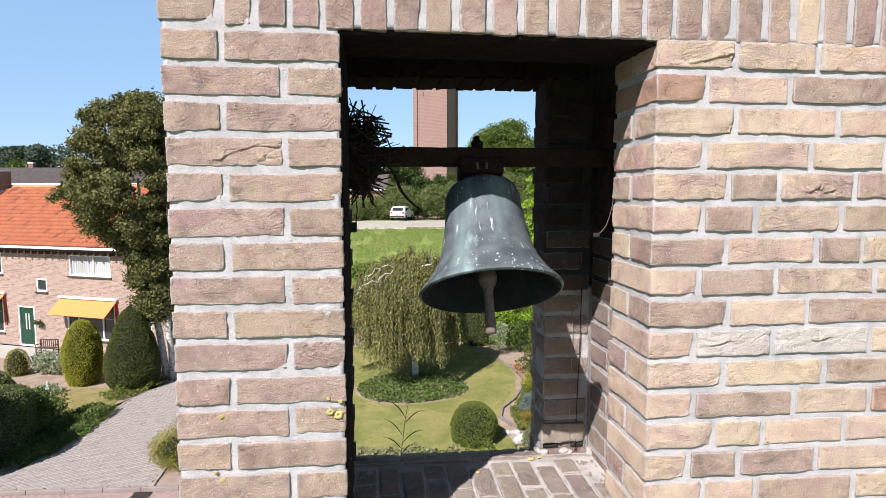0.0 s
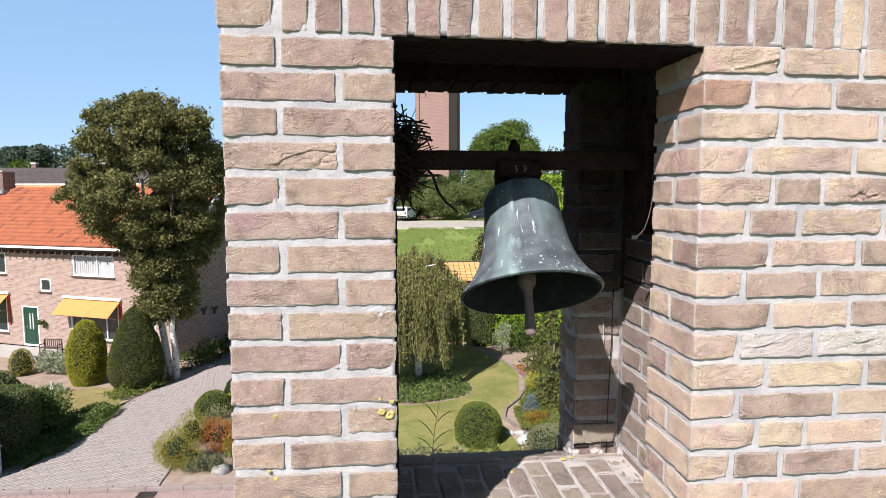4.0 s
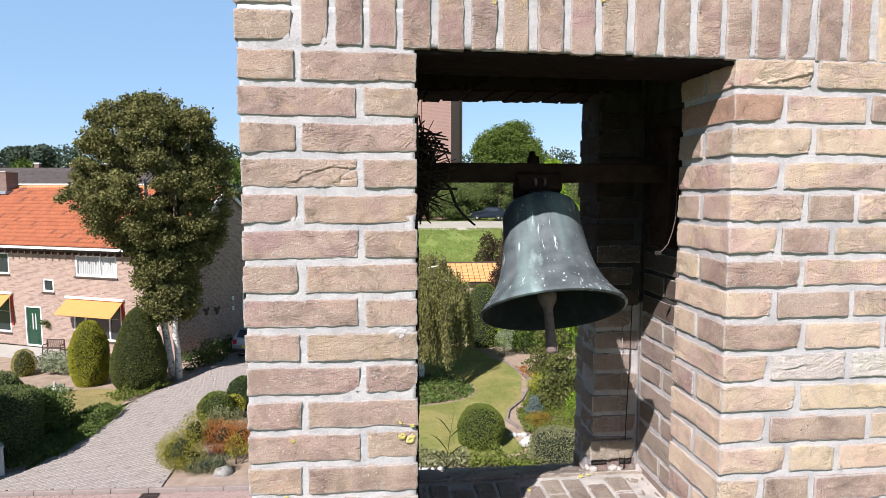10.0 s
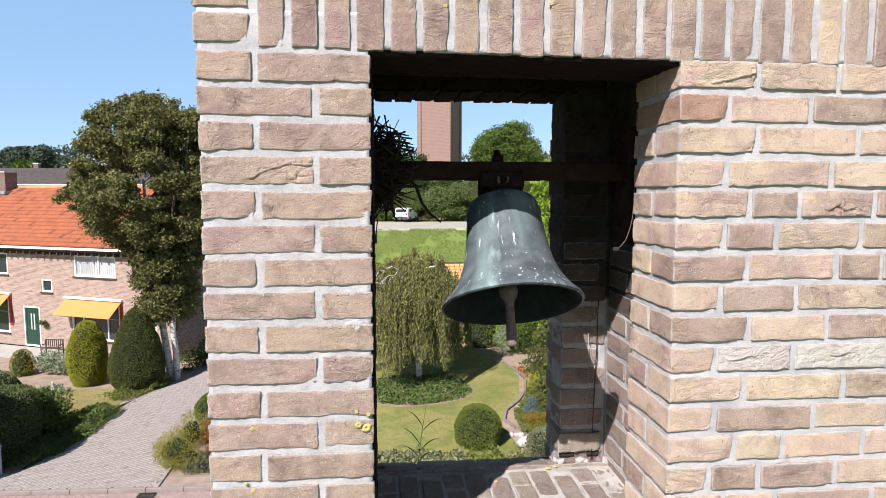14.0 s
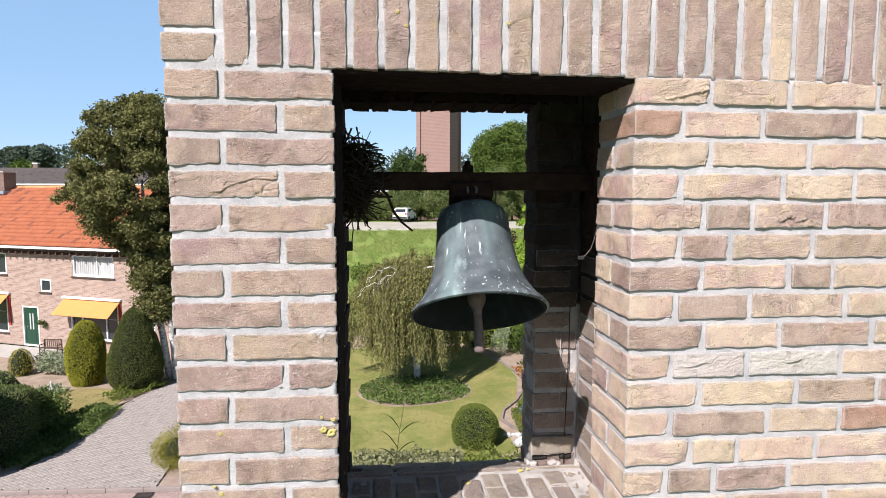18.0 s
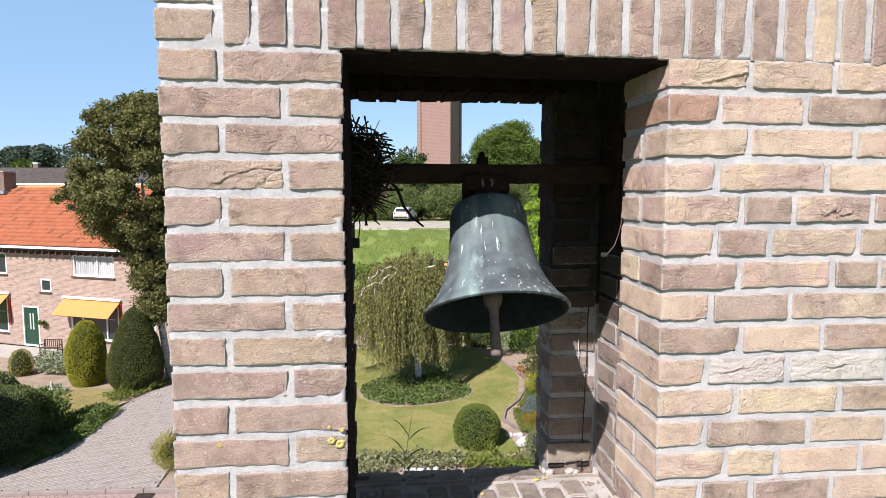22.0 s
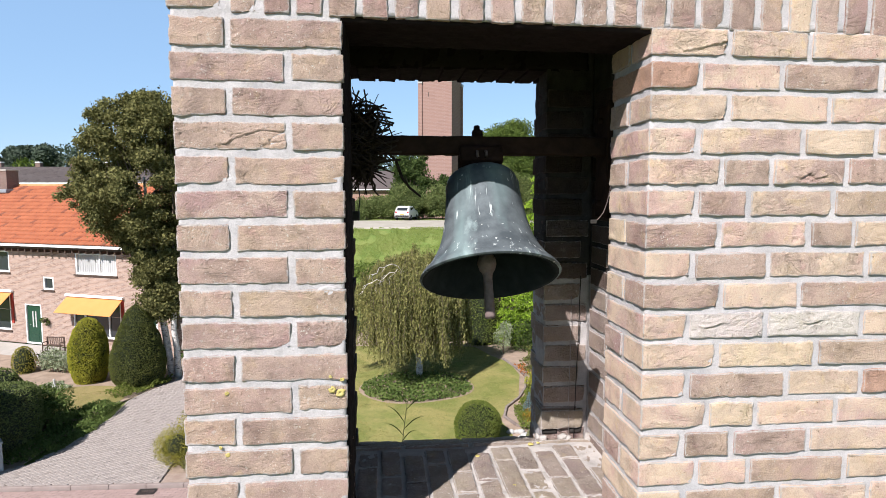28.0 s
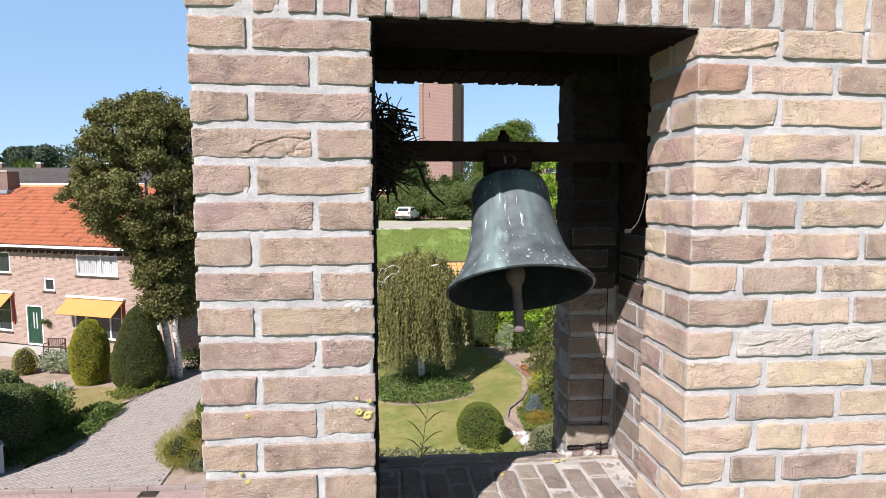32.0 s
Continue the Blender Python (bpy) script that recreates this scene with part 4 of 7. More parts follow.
# the wide wall: joints along each course, and the clay of each brick
COURSES = (
    ((0.692, 0.863, 1.06), "bbbn"), ((0.634, 0.807, 1.02), "rbnb"), ((0.694, 0.911, 1.10), "bbbn"), ((0.634, 0.858, 1.017), "bbbb"),
    ((0.686, 0.794, 0.957), "bmbm"), ((0.634, 0.745, 0.930), "bmbn"), ((0.687, 0.880, 0.979), "nbmb"), ((0.632, 0.795, 1.014), "bmbb"),
    ((0.696, 0.867, 1.08), "nbnb"), ((0.626, 0.796, 1.011), "bppb"), ((0.692, 0.911, 1.10), "bbnn"), ((0.631, 0.848, 1.018), "bnbr"),
    ((0.675, 0.782, 0.965), "bbbb"), ((0.623, 0.731, 0.904), "bnmb"), ((0.658, 0.773, 0.993), "bbnb"), ((0.630, 0.84, 1.05), "bnbb"),
    ((0.690, 0.90, 1.08), "bbnb"), ((0.630, 0.80, 1.00), "nbbb"), ((0.690, 0.86, 1.06), "bbnb"),
)
CRACKS = {
    (1, 0): ((0.0, -0.016), (0.025, -0.010), (0.05, -0.004), (0.075, 0.002)),
    (5, 2): ((-0.02, -0.012), (0.0, -0.004), (0.012, -0.014), (0.03, -0.008)),
    (10, 1): ((-0.045, -0.002), (-0.03, 0.0), (-0.015, 0.004)),
    (10, 2): ((-0.02, 0.0), (0.01, 0.006)),
}
for k, (cuts, clay) in enumerate(COURSES, 1):
    z0, z1 = course(k)
    xs = (JAMB_R - JOINT, *cuts, 1.24)
    for i, c in enumerate(clay):
        deep = 0.1 if i or k % 2 else 0.207
        split_line = CRACKS.get((k, i), ())
        lay(wall_right, xs[i] + JOINT, xs[i + 1] - JOINT, F, F + deep, z0, z1, BRICKS[c], 500 + 10 * k + i, fine=3.2 if split_line else 1.0, crack=split_line)
    if k % 2:
        lay(wall_right, JAMB_R, JAMB_R + 0.15, F + 0.112, INNER, z0, z1, BRICKS[pick.choice("nmb")], 800 + k)

# upright bricks of the flat arch
edges = [-0.278 + 0.0601 * i for i in range(26)]
for i in range(25):
    j = 0.0078
    c = "mdmddmdmmnddnmdmdnbmddndn"[i]
    lay(wall_head, edges[i] + j + pick.uniform(-0.002, 0.002), edges[i + 1] - j + 0.002 + pick.uniform(-0.002, 0.002), F, F + 0.205, HEAD + 0.002 - 0.0006 * i, HEAD + 0.205, BRICKS[c], 900 + i)

# pier and side wall behind the bell
for k in range(1, 19):
    z0, z1 = course(k + 0.35)
    # Upper courses are coloured dark, then half dark, for the shade there.
    c, rear, flank = (SHADE_CLAY, wall_shade, wall_shade) if k < 7 else (HALF_SHADE_CLAY if k < 10 else NICHE_CLAY, wall_back, wall_inner)
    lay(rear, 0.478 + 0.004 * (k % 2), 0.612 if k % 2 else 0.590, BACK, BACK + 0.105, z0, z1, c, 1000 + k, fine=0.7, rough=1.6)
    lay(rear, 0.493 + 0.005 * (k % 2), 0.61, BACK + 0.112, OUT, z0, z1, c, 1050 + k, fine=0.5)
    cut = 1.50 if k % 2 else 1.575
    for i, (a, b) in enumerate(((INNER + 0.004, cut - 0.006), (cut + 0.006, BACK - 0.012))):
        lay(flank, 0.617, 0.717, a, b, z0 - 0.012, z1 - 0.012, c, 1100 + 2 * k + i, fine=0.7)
    lay(wall_left, -0.3, -0.15, INNER + 0.01, 1.52, z0, z1, SHADE_CLAY, 1200 + k, fine=0.25)
    lay(wall_left, -0.3, -0.15, 1.532, BACK - 0.01, z0, z1, SHADE_CLAY, 1250 + k, fine=0.25)
    lay(wall_left, -0.26, -0.085 - 0.005 * (k % 2), BACK, OUT, z0, z1, SHADE_CLAY, 1300 + k, fine=0.5)
# Far lintel bricks take the same painted shade black.
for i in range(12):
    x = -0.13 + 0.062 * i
    lay(wall_back_head, x, x + 0.052, BACK + 0.004, OUT, 8.316, 8.49, SHADE_BLACK, 1400 + i, fine=0.6)

# sill: bricks on edge running inwards, then a sloping row of flat ones
for i in range(12):
    x = -0.13 + 0.0625 * i
    y, n = F + 0.002 - 0.06 * (i % 3), 0
    while y < 1.64:
        l = (0.205, 0.1, 0.16)[(i + n) % 3]
        a, b = max(y, F + 0.002), min(y + l, 1.655)
        if b - a > 0.03:
            lay(sill_core, x - 0.002, x + 0.053, a, b, SILL - 0.09, SILL + pick.uniform(-0.003, 0.004), SILL_CLAY, 1500 + 10 * i + n, fine=0.8, rough=1.6)
        y += l + 0.009
        n += 1
slope = math.degrees(math.atan2(SILL - 7.132, OUT - 1.66))
for r, (y, z) in enumerate(((1.712, 7.196), (1.81, 7.160), (1.90, 7.128))):
    for i in range(4):
        x = -0.14 + 0.2 * i + 0.09 * (r % 2)
        lay(sill_core, x, min(x + 0.19, 0.66), y - 0.043, y + 0.043, z - 0.03, z + 0.022, SILL_CLAY, 1700 + 10 * r + i, fine=0.7, tilt=-slope, rough=2.4)

# the worn foot of the pier: a brick set proud, with crumbs of mortar before it
lay(wall_back, 0.474, 0.606, BACK - 0.012, BACK + 0.06, 7.252, 7.312, SILL_CLAY, 1905, fine=0.8, rough=2.2)
for i, (x, y, r) in enumerate(((0.478, 1.700, 0.011), (0.538, 1.698, 0.012), (0.556, 1.694, 0.008), (0.612, 1.690, 0.012), (0.466, 1.712, 0.009))):
    part("mortar_crumb", rough_box("mortar_crumb", -r, r, -r * 0.7, r * 0.7, -r * 0.6, r * 0.7, 0.005, 0.003, i, 60), SILL_MORTAR, sill_core, "", (x, y, SILL + 0.004), (8 * i, -10, 25 * i))
# Dark slips on the face paint the shade of two open joints.
for x, w in ((0.503, 0.046), (0.584, 0.036)):
    part("weep_hole", rough_box("weep_hole", -w / 2, w / 2, -0.0016, 0.0016, -0.007, 0.007, 0.005, 0.0016, 4), DARK_WIRE, wall_back, "dark slip standing in for the shade of an open joint", (x, BACK - 0.001, 7.242))


def smear(x, z, w, h, seed):
    """A thin crust of mortar left on a brick face."""
    a = np.linspace(0, 2 * math.pi, 30, endpoint=False)
    k = 0.95 + 0.22 * vnoise(np.stack((np.cos(a), np.sin(a), np.full(30, seed * 3.1)), 1), 1.7, seed) + 0.06 * vnoise(np.stack((np.cos(a), np.sin(a), np.full(30, seed * 1.3)), 1), 5, seed)
    rows = [np.stack((np.cos(a) * w * q * k, np.full(30, y), np.sin(a) * h * q * k), 1) for q, y in ((1.0, 0.002), (0.93, -0.0004), (0.6, -0.0009), (0.05, -0.0010))]
    f = np.array([(p * 30 + j, p * 30 + (j + 1) % 30, (p + 1) * 30 + (j + 1) % 30, (p + 1) * 30 + j) for p in range(3) for j in range(30)])
    part("mortar_smear", raw_mesh("mortar_smear", np.concatenate(rows), f), MORTAR, wall_pier if x < 0 else wall_right, "pale crust of old mortar", (x, F - 0.0006, z))


for i, (x, z, w, h) in enumerate(((-0.086, 7.774, 0.018, 0.012), (-0.102, 7.782, 0.022, 0.007))):
    smear(x, z, w, h, i)

# ---------------------------------------------------------------- the bell and what hangs with it
def lathe(name, profile, sides=96):
    a = np.linspace(0, 2 * math.pi, sides, endpoint=False)
    p = np.array(profile)
    v = np.stack((np.cos(a)[None] * p[:, :1], np.sin(a)[None] * p[:, :1], np.repeat(p[:, 1:], sides, 1)), -1).reshape(-1, 3)
    n = len(p)
    i, j = np.meshgrid(np.arange(n - 1), np.arange(sides), indexing="ij")
    q = (j + 1) % sides
    f = np.stack((i * sides + j, (i + 1) * sides + j, (i + 1) * sides + q, i * sides + q), -1).reshape(-1, 4)
    return raw_mesh(name, v, f)


def finer(profile, n=6):
    """A smooth curve through the given (r, z) pairs."""
    p = np.array(profile, float)
    out = []
    for i in range(len(p) - 1):
        p0, p1, p2, p3 = p[max(i - 1, 0)], p[i], p[i + 1], p[min(i + 2, len(p) - 1)]
        for s in np.linspace(0, 1, n, endpoint=False):
            out.append(0.5 * (2 * p1 + (p2 - p0) * s + (2 * p0 - 5 * p1 + 4 * p2 - p3) * s * s + (3 * p1 - 3 * p2 + p3 - p0) * s ** 3))
    out.append(p[-1])
    return [(max(r, 0.0005), z) for r, z in out]


def bevelled(w, d, h, r=0.004, seg=2):
    bm = bmesh.new()
    bmesh.ops.create_cube(bm, size=1.0)
    bmesh.ops.scale(bm, vec=(w, d, h), verts=bm.verts)
    if r:
        bmesh.ops.bevel(bm, geom=bm.edges[:], offset=r, segments=seg, affect="EDGES", profile=0.5)
    return bm


def box_part(name, size, loc, mat, parent, label="", r=0.004, rot=None):
    return part(name, bevelled(*size, r), mat, parent, label, loc, rot)


AXLE = (0.253, 1.55, 8.088)
bell = thing("church_bell", "small green-patinated bronze bell hanging tilted from an iron beam", "bell", AXLE)
bell.rotation_euler = (radians(-27.5), radians(-0.8), 0)
bell.scale = (1.012, 1.012, 1.012)
outer = finer([(0.0, -0.078), (0.05, -0.080), (0.082, -0.092), (0.093, -0.112), (0.097, -0.15), (0.103, -0.20), (0.113, -0.25), (0.128, -0.290), (0.147, -0.320), (0.168, -0.342), (0.1735, -0.352)])
ringed = []
for r, z in outer:
    for zc, w, a in ((-0.118, 0.0035, 0.0018), (-0.127, 0.003, 0.0014), (-0.292, 0.003, 0.0016), (-0.306, 0.003, 0.0014), (-0.318, 0.003, 0.0012)):
        r += a * math.exp(-((z - zc) / w) ** 2)
    ringed.append((r * 0.958, z * 1.018))
inner_p = [(r * 0.958, z * 1.018) for r, z in finer([(0.1735, -0.352), (0.166, -0.355), (0.156, -0.350), (0.136, -0.318), (0.108, -0.262), (0.093, -0.20), (0.086, -0.13), (0.066, -0.102), (0.0, -0.096)])]
part("bell_body", lathe("bell_body", ringed + inner_p[1:6]), BRONZE, bell)
part("bell_inside", lathe("bell_inside", inner_p[5:]), BELL_INSIDE, bell, "inside of the bell, coloured dark for its shade")
part("crown", rough_box("crown", -0.053, 0.053, -0.034, 0.034, -0.060, -0.020, 0.008, 0.005, 8, 40), BEAM, bell, "rusted iron crown block")
part("neck", rough_box("neck", -0.028, 0.028, -0.026, 0.026, -0.092, -0.056, 0.008, 0.004, 9, 40), BEAM, bell)
part("nut_block", rough_box("nut_block", -0.013, 0.013, -0.013, 0.013, 0.020, 0.040, 0.006, 0.003, 10, 40), BEAM, bell)
for s in (-1, 1):
    part("canon", tubes_mesh("canon", [([(s * 0.010, -0.036, -0.054), (s * 0.012, -0.041, -0.047), (s * 0.011, -0.040, -0.040), (s * 0.010, -0.030, -0.034)], [0.0035] * 4)], 8), RUST, bell, "old cast loop")
part("bolt", lathe("bolt", [(0.0005, 0.058), (0.008, 0.058), (0.009, 0.045), (0.0145, 0.042), (0.0145, 0.030), (0.010, 0.026), (0.010, -0.03)], 14), BEAM, bell, "rusty bolt with nut")
clapper = part("clapper", lathe("clapper", finer([(0.0005, 0.0), (0.012, -0.004), (0.009, -0.02), (0.0085, -0.10), (0.0095, -0.17), (0.011, -0.19)], 3) + finer([(0.011, -0.19), (0.019, -0.198), (0.023, -0.214), (0.019, -0.230), (0.0118, -0.244), (0.0112, -0.28), (0.0122, -0.315), (0.0128, -0.342)], 4) + [(0.0115, -0.347), (0.0005, -0.348)], 24), RUST, bell, "rusty iron clapper with a ball and thick tail", (0, 0, -0.10), (8, 0, 0))

beam = thing("bell_beam", "rusted iron beam spanning the bell opening", "beam", (0, 0, 0))
part("bar", rough_box("bar", -0.15, 0.617, 1.527, 1.573, 8.064, 8.111, 0.008, 0.0025, 3, 50), BEAM, beam)
bracket = thing("wall_bracket", "rust-brown iron bracket on the side wall", "bracket", (0.600, 1.56, 8.05))
box_part("plate", (0.012, 0.16, 0.30), (0.006, 0, 0), BEAM, bracket)
box_part("flange", (0.030, 0.012, 0.30), (-0.012, -0.075, 0), BEAM, bracket)
for dz in (-0.11, 0.11):
    part("bolt", lathe("bolt", [(0.0005, 0.010), (0.007, 0.010), (0.008, 0.0)], 10), BEAM, bracket, "", (-0.001, 0.03, dz), (0, -90, 0))

cable = thing("cable", "loose pale cable with a clip hanging by the wall", "cable", (0, 0, 0))
part("strand", tubes_mesh("strand", [([(0.622, 1.41, 8.098), (0.585, 1.402, 8.095), (0.562, 1.40, 8.075), (0.5545, 1.40, 8.038), (0.555, 1.40, 8.006), (0.553, 1.40, 7.972), (0.547, 1.40, 7.945), (0.538, 1.40, 7.919), (0.526, 1.40, 7.904), (0.511, 1.40, 7.894)], [0.0010] * 10)], 7), RUST, cable)
box_part("clip", (0.016, 0.006, 0.010), (0.514, 1.40, 7.897), DARK_WIRE, cable, "black cable clip", 0.002)
rod = thing("lightning_wire", "thin bare wire running down the brick pier to the sill", "wire", (0, 0, 0))
part("strand", tubes_mesh("strand", [([(0.560, 1.709, 7.66), (0.561, 1.710, 7.5), (0.558, 1.710, 7.35), (0.559, 1.708, 7.21)], [0.0009] * 4)], 6), WIRE, rod)
rod2 = thing("lightning_wire", "thin dark wire running down the brick pier to the sill", "wire", (0, 0, 0))
part("strand", tubes_mesh("strand", [([(0.588, 1.712, 7.72), (0.586, 1.714, 7.55), (0.580, 1.712, 7.38), (0.576, 1.71, 7.22)], [0.0013] * 4)], 6), DARK_WIRE, rod2)
clip_l = thing("cable_clip", "small black clip with a thin wire on the dark jamb", "clip", (-0.068, 1.75, 7.90))
box_part("clip", (0.024, 0.02, 0.028), (-0.008, 0, 0.0), DARK_WIRE, clip_l, "", 0.003)
part("strand", tubes_mesh("strand", [([(0, 0, 0), (0.006, -0.01, 0.05), (-0.002, -0.02, 0.12)], [0.0018] * 3)], 5), DARK_WIRE, clip_l)


def build_nest():
    nest = thing("bird_nest", "untidy nest of dark dry twigs wedged on the beam", "nest", (-0.05, 1.53, 8.08))
    g = np.random.default_rng(21)

    def twig(c, length, r, up=0.25):
        d = g.normal(size=3) * np.array([1, 0.9, 0.75 + up])
        d /= np.linalg.norm(d)
        side = g.normal(size=3) * 0.10 * length
        t = np.linspace(-0.5, 0.5, 5)
        return c + d * (t * length)[:, None] + side * (1 - 4 * t[:, None] ** 2), r * (1.15 - 0.6 * (t + 0.5))

    mass = []
    for _ in range(420):
        c = np.clip(g.normal(size=3), -1.5, 1.5) * np.array([0.030, 0.055, 0.050])
        mass.append(twig(c + np.array([-0.01, 0, 0.012]), g.uniform(0.05, 0.14), g.uniform(0.0014, 0.0030)))
    ob = part("twigs", tubes_mesh("twigs", mass, 5), TWIG, nest, "tangled mass of fine twigs")
    tagged(ob, kind="stuff")
    for _ in range(55):
        c = np.array([g.uniform(-0.05, 0.045), g.uniform(-0.05, 0.06), g.uniform(-0.045, 0.09)])
        part("twig", tubes_mesh("twig", [twig(c, g.uniform(0.07, 0.13), g.uniform(0.0022, 0.0040), 0.1)], 6), TWIG, nest)
    for k in range(6):
        c = np.array([g.uniform(-0.05, 0.03), g.uniform(-0.05, 0.05), -0.07])
        a = c + np.array([g.uniform(-0.02, 0.02), g.uniform(-0.02, 0.02), -g.uniform(0.02, 0.065)])
        part("twig", tubes_mesh("twig", [(np.linspace(c, a, 4) + g.normal(size=(4, 3)) * 0.004, np.linspace(0.0034, 0.0018, 4))], 6), TWIG, nest)
    part("branch", tubes_mesh("branch", [(np.array([(0.03, 0.02, -0.01), (0.066, 0.02, -0.008), (0.088, 0.022, -0.030), (0.104, 0.024, -0.074), (0.124, 0.026, -0.100), (0.153, 0.026, -0.124)]), [0.0045, 0.0042, 0.0042, 0.0038, 0.0034, 0.0024])], 7), TWIG, nest, "long bent dead branch")


build_nest()

# a reed that grows out of the sill
reed = thing("reed", "thin self-sown reed growing from a joint of the sill", "plant", (0.055, 1.86, 7.14))
part("stem", tubes_mesh("stem", [([(0, 0, -0.01), (0.008, 0, 0.06), (0.018, 0, 0.14), (0.034, 0.0, 0.235)], [0.0013, 0.0012, 0.001, 0.0006])], 6), SAGE_LEAF, reed)
for (a, b) in (((0.010, 0.07), (0.075, 0.105)), ((0.012, 0.09), (-0.045, 0.145)), ((0.018, 0.135), (0.085, 0.17)), ((0.006, 0.05), (-0.05, 0.085)), ((0.02, 0.15), (-0.03, 0.20)), ((0.004, 0.03), (0.05, 0.06))):
    ps = [(a[0] + (b[0] - a[0]) * s, 0.006 * s, a[1] + (b[1] - a[1]) * s + 0.012 * math.sin(s * 3)) for s in np.linspace(0, 1, 6)]
    part("blade", tubes_mesh("blade", [(ps, [0.0006, 0.0016, 0.0019, 0.0015, 0.0009, 0.0003])], 5), TREE_LEAF, reed)

# ---------------------------------------------------------------- house row
HX, HY, HTURN = -18.02, 33.16, -23.07


def wall_with_holes(name, x0, x1, z0, z1, thick, holes, mat, parent, label=""):
    """An upright wall in the xz plane with real openings (x0, x1, z0, z1)."""
    xs = sorted({x0, x1, *[h[0] for h in holes], *[h[1] for h in holes]})
    zs = sorted({z0, z1, *[h[2] for h in holes], *[h[3] for h in holes]})
    open_ = lambda x, z: any(h[0] < x < h[1] and h[2] < z < h[3] for h in holes)
    bm = bmesh.new()
    grid = {}

    def v(i, k):
        if (i, k) not in grid:
            grid[i, k] = bm.verts.new((xs[i], 0, zs[k]))
        return grid[i, k]

    faces = []
    for i in range(len(xs) - 1):
        for k in range(len(zs) - 1):
            if not open_((xs[i] + xs[i + 1]) / 2, (zs[k] + zs[k + 1]) / 2):
                faces.append(bm.faces.new((v(i, k), v(i + 1, k), v(i + 1, k + 1), v(i, k + 1))))
    ext = bmesh.ops.extrude_face_region(bm, geom=faces)
    bmesh.ops.translate(bm, verts=[e for e in ext["geom"] if isinstance(e, bmesh.types.BMVert)], vec=(0, thick, 0))
    bmesh.ops.recalc_face_normals(bm, faces=bm.faces)
    return part(name, bm, mat, parent, label)


def frame_mesh(w, h, bar, d):
    """A rectangular frame about the middle of its foot."""
    bm = bmesh.new()
    for cx, cz, sx, sz in ((0, bar / 2, w, bar), (0, h - bar / 2, w, bar), (-w / 2 + bar / 2, h / 2, bar, h - 2 * bar), (w / 2 - bar / 2, h / 2, bar, h - 2 * bar)):
        r = bmesh.ops.create_cube(bm, size=1.0)
        bmesh.ops.scale(bm, vec=(sx, d, sz), verts=r["verts"])
        bmesh.ops.translate(bm, vec=(cx, 0, cz), verts=r["verts"])
    return bm


def window(parent, x0, x1, z0, z1, mullions=(), curtain=False, sill=True):
    """A white window with its panes, sill and, where it shows, a curtain."""
    w, h = x1 - x0, z1 - z0
    win = part("window", frame_mesh(w, h, 0.09, 0.10), WHITE_PAINT, parent, "white-painted wooden window", ((x0 + x1) / 2, 0.07, z0))
    cuts = [-w / 2 + 0.09, *[m - w / 2 for m in mullions], w / 2 - 0.09]
    for a, b in zip(cuts[:-1], cuts[1:]):
        if b < w / 2 - 0.1:
            part("mullion", bevelled(0.07, 0.09, h - 0.18, 0.004), WHITE_PAINT, win, "", (b, 0.0, h / 2))
        if curtain:
            part("curtain", pleated(b - a - 0.02, h - 0.19, 0.035 if b - a > w * 0.5 else 0.02), CURTAIN, win, "white net curtain in folds", ((a + b) / 2, 0.03, 0.095))
        else:
            part("pane", bevelled(b - a - 0.02, 0.012, h - 0.19, 0), GLASS, win, "", ((a + b) / 2, 0.02, h / 2))
    if sill:
        part("sill", bevelled(w + 0.12, 0.16, 0.07, 0.006), DARK_WOOD, win, "dark tiled sill", (0, -0.06, -0.035))
    return win


def pleated(w, h, deep):
    """A hanging curtain with irregular folds."""
    n = int(w / 0.02)
    x = np.linspace(-w / 2, w / 2, n)
    y = deep * np.sin(x * 46 + 1.6 * np.sin(x * 7)) + 0.3 * deep * np.sin(x * 95)
    v = np.concatenate([np.stack((x, y, np.full(n, z)), 1) for z in (0.0, h)])
    i = np.arange(n - 1)
    return raw_mesh("curtain", v, np.stack((i, i + 1, n + i + 1, n + i), 1))


def pantile(w=0.25, l=0.36, segs=7):
    """One clay pantile, lying in the xy plane with its foot towards -y."""
    x = np.linspace(0, w * 0.88, segs + 1)
    z = 0.080 * np.abs(np.sin(np.minimum(x / w / 0.88, 1.0) * math.pi)) ** 0.75 + 0.010 * (x / w)
    top = []
    for y, lift in ((0, 0.062), (l, 0.0)):
        top += [(a, y, b + lift) for a, b in zip(x, z)]
    low = [(a, 0, b - 0.004) for a, b in zip(x, z)]
    v = np.array(top + low)
    n = segs + 1
    f = [(i, i + 1, n + i + 1, n + i) for i in range(segs)] + [(2 * n + i, 2 * n + i + 1, i + 1, i) for i in range(segs)]
    return v, np.array(f)


def flat_tile(w, l):
    """One flat tile with open joints round it."""
    a, b, t = w - 0.035, l - 0.03, 0.03
    v = np.array([(0, 0, 0), (a, 0, 0), (a, b, 0), (0, b, 0), (0.005, 0.005, t), (a - 0.005, 0.005, t), (a - 0.005, b, t - 0.012), (0.005, b, t - 0.012)])
    return v, np.array([(0, 1, 5, 4), (1, 2, 6, 5), (2, 3, 7, 6), (3, 0, 4, 7), (4, 5, 6, 7)])


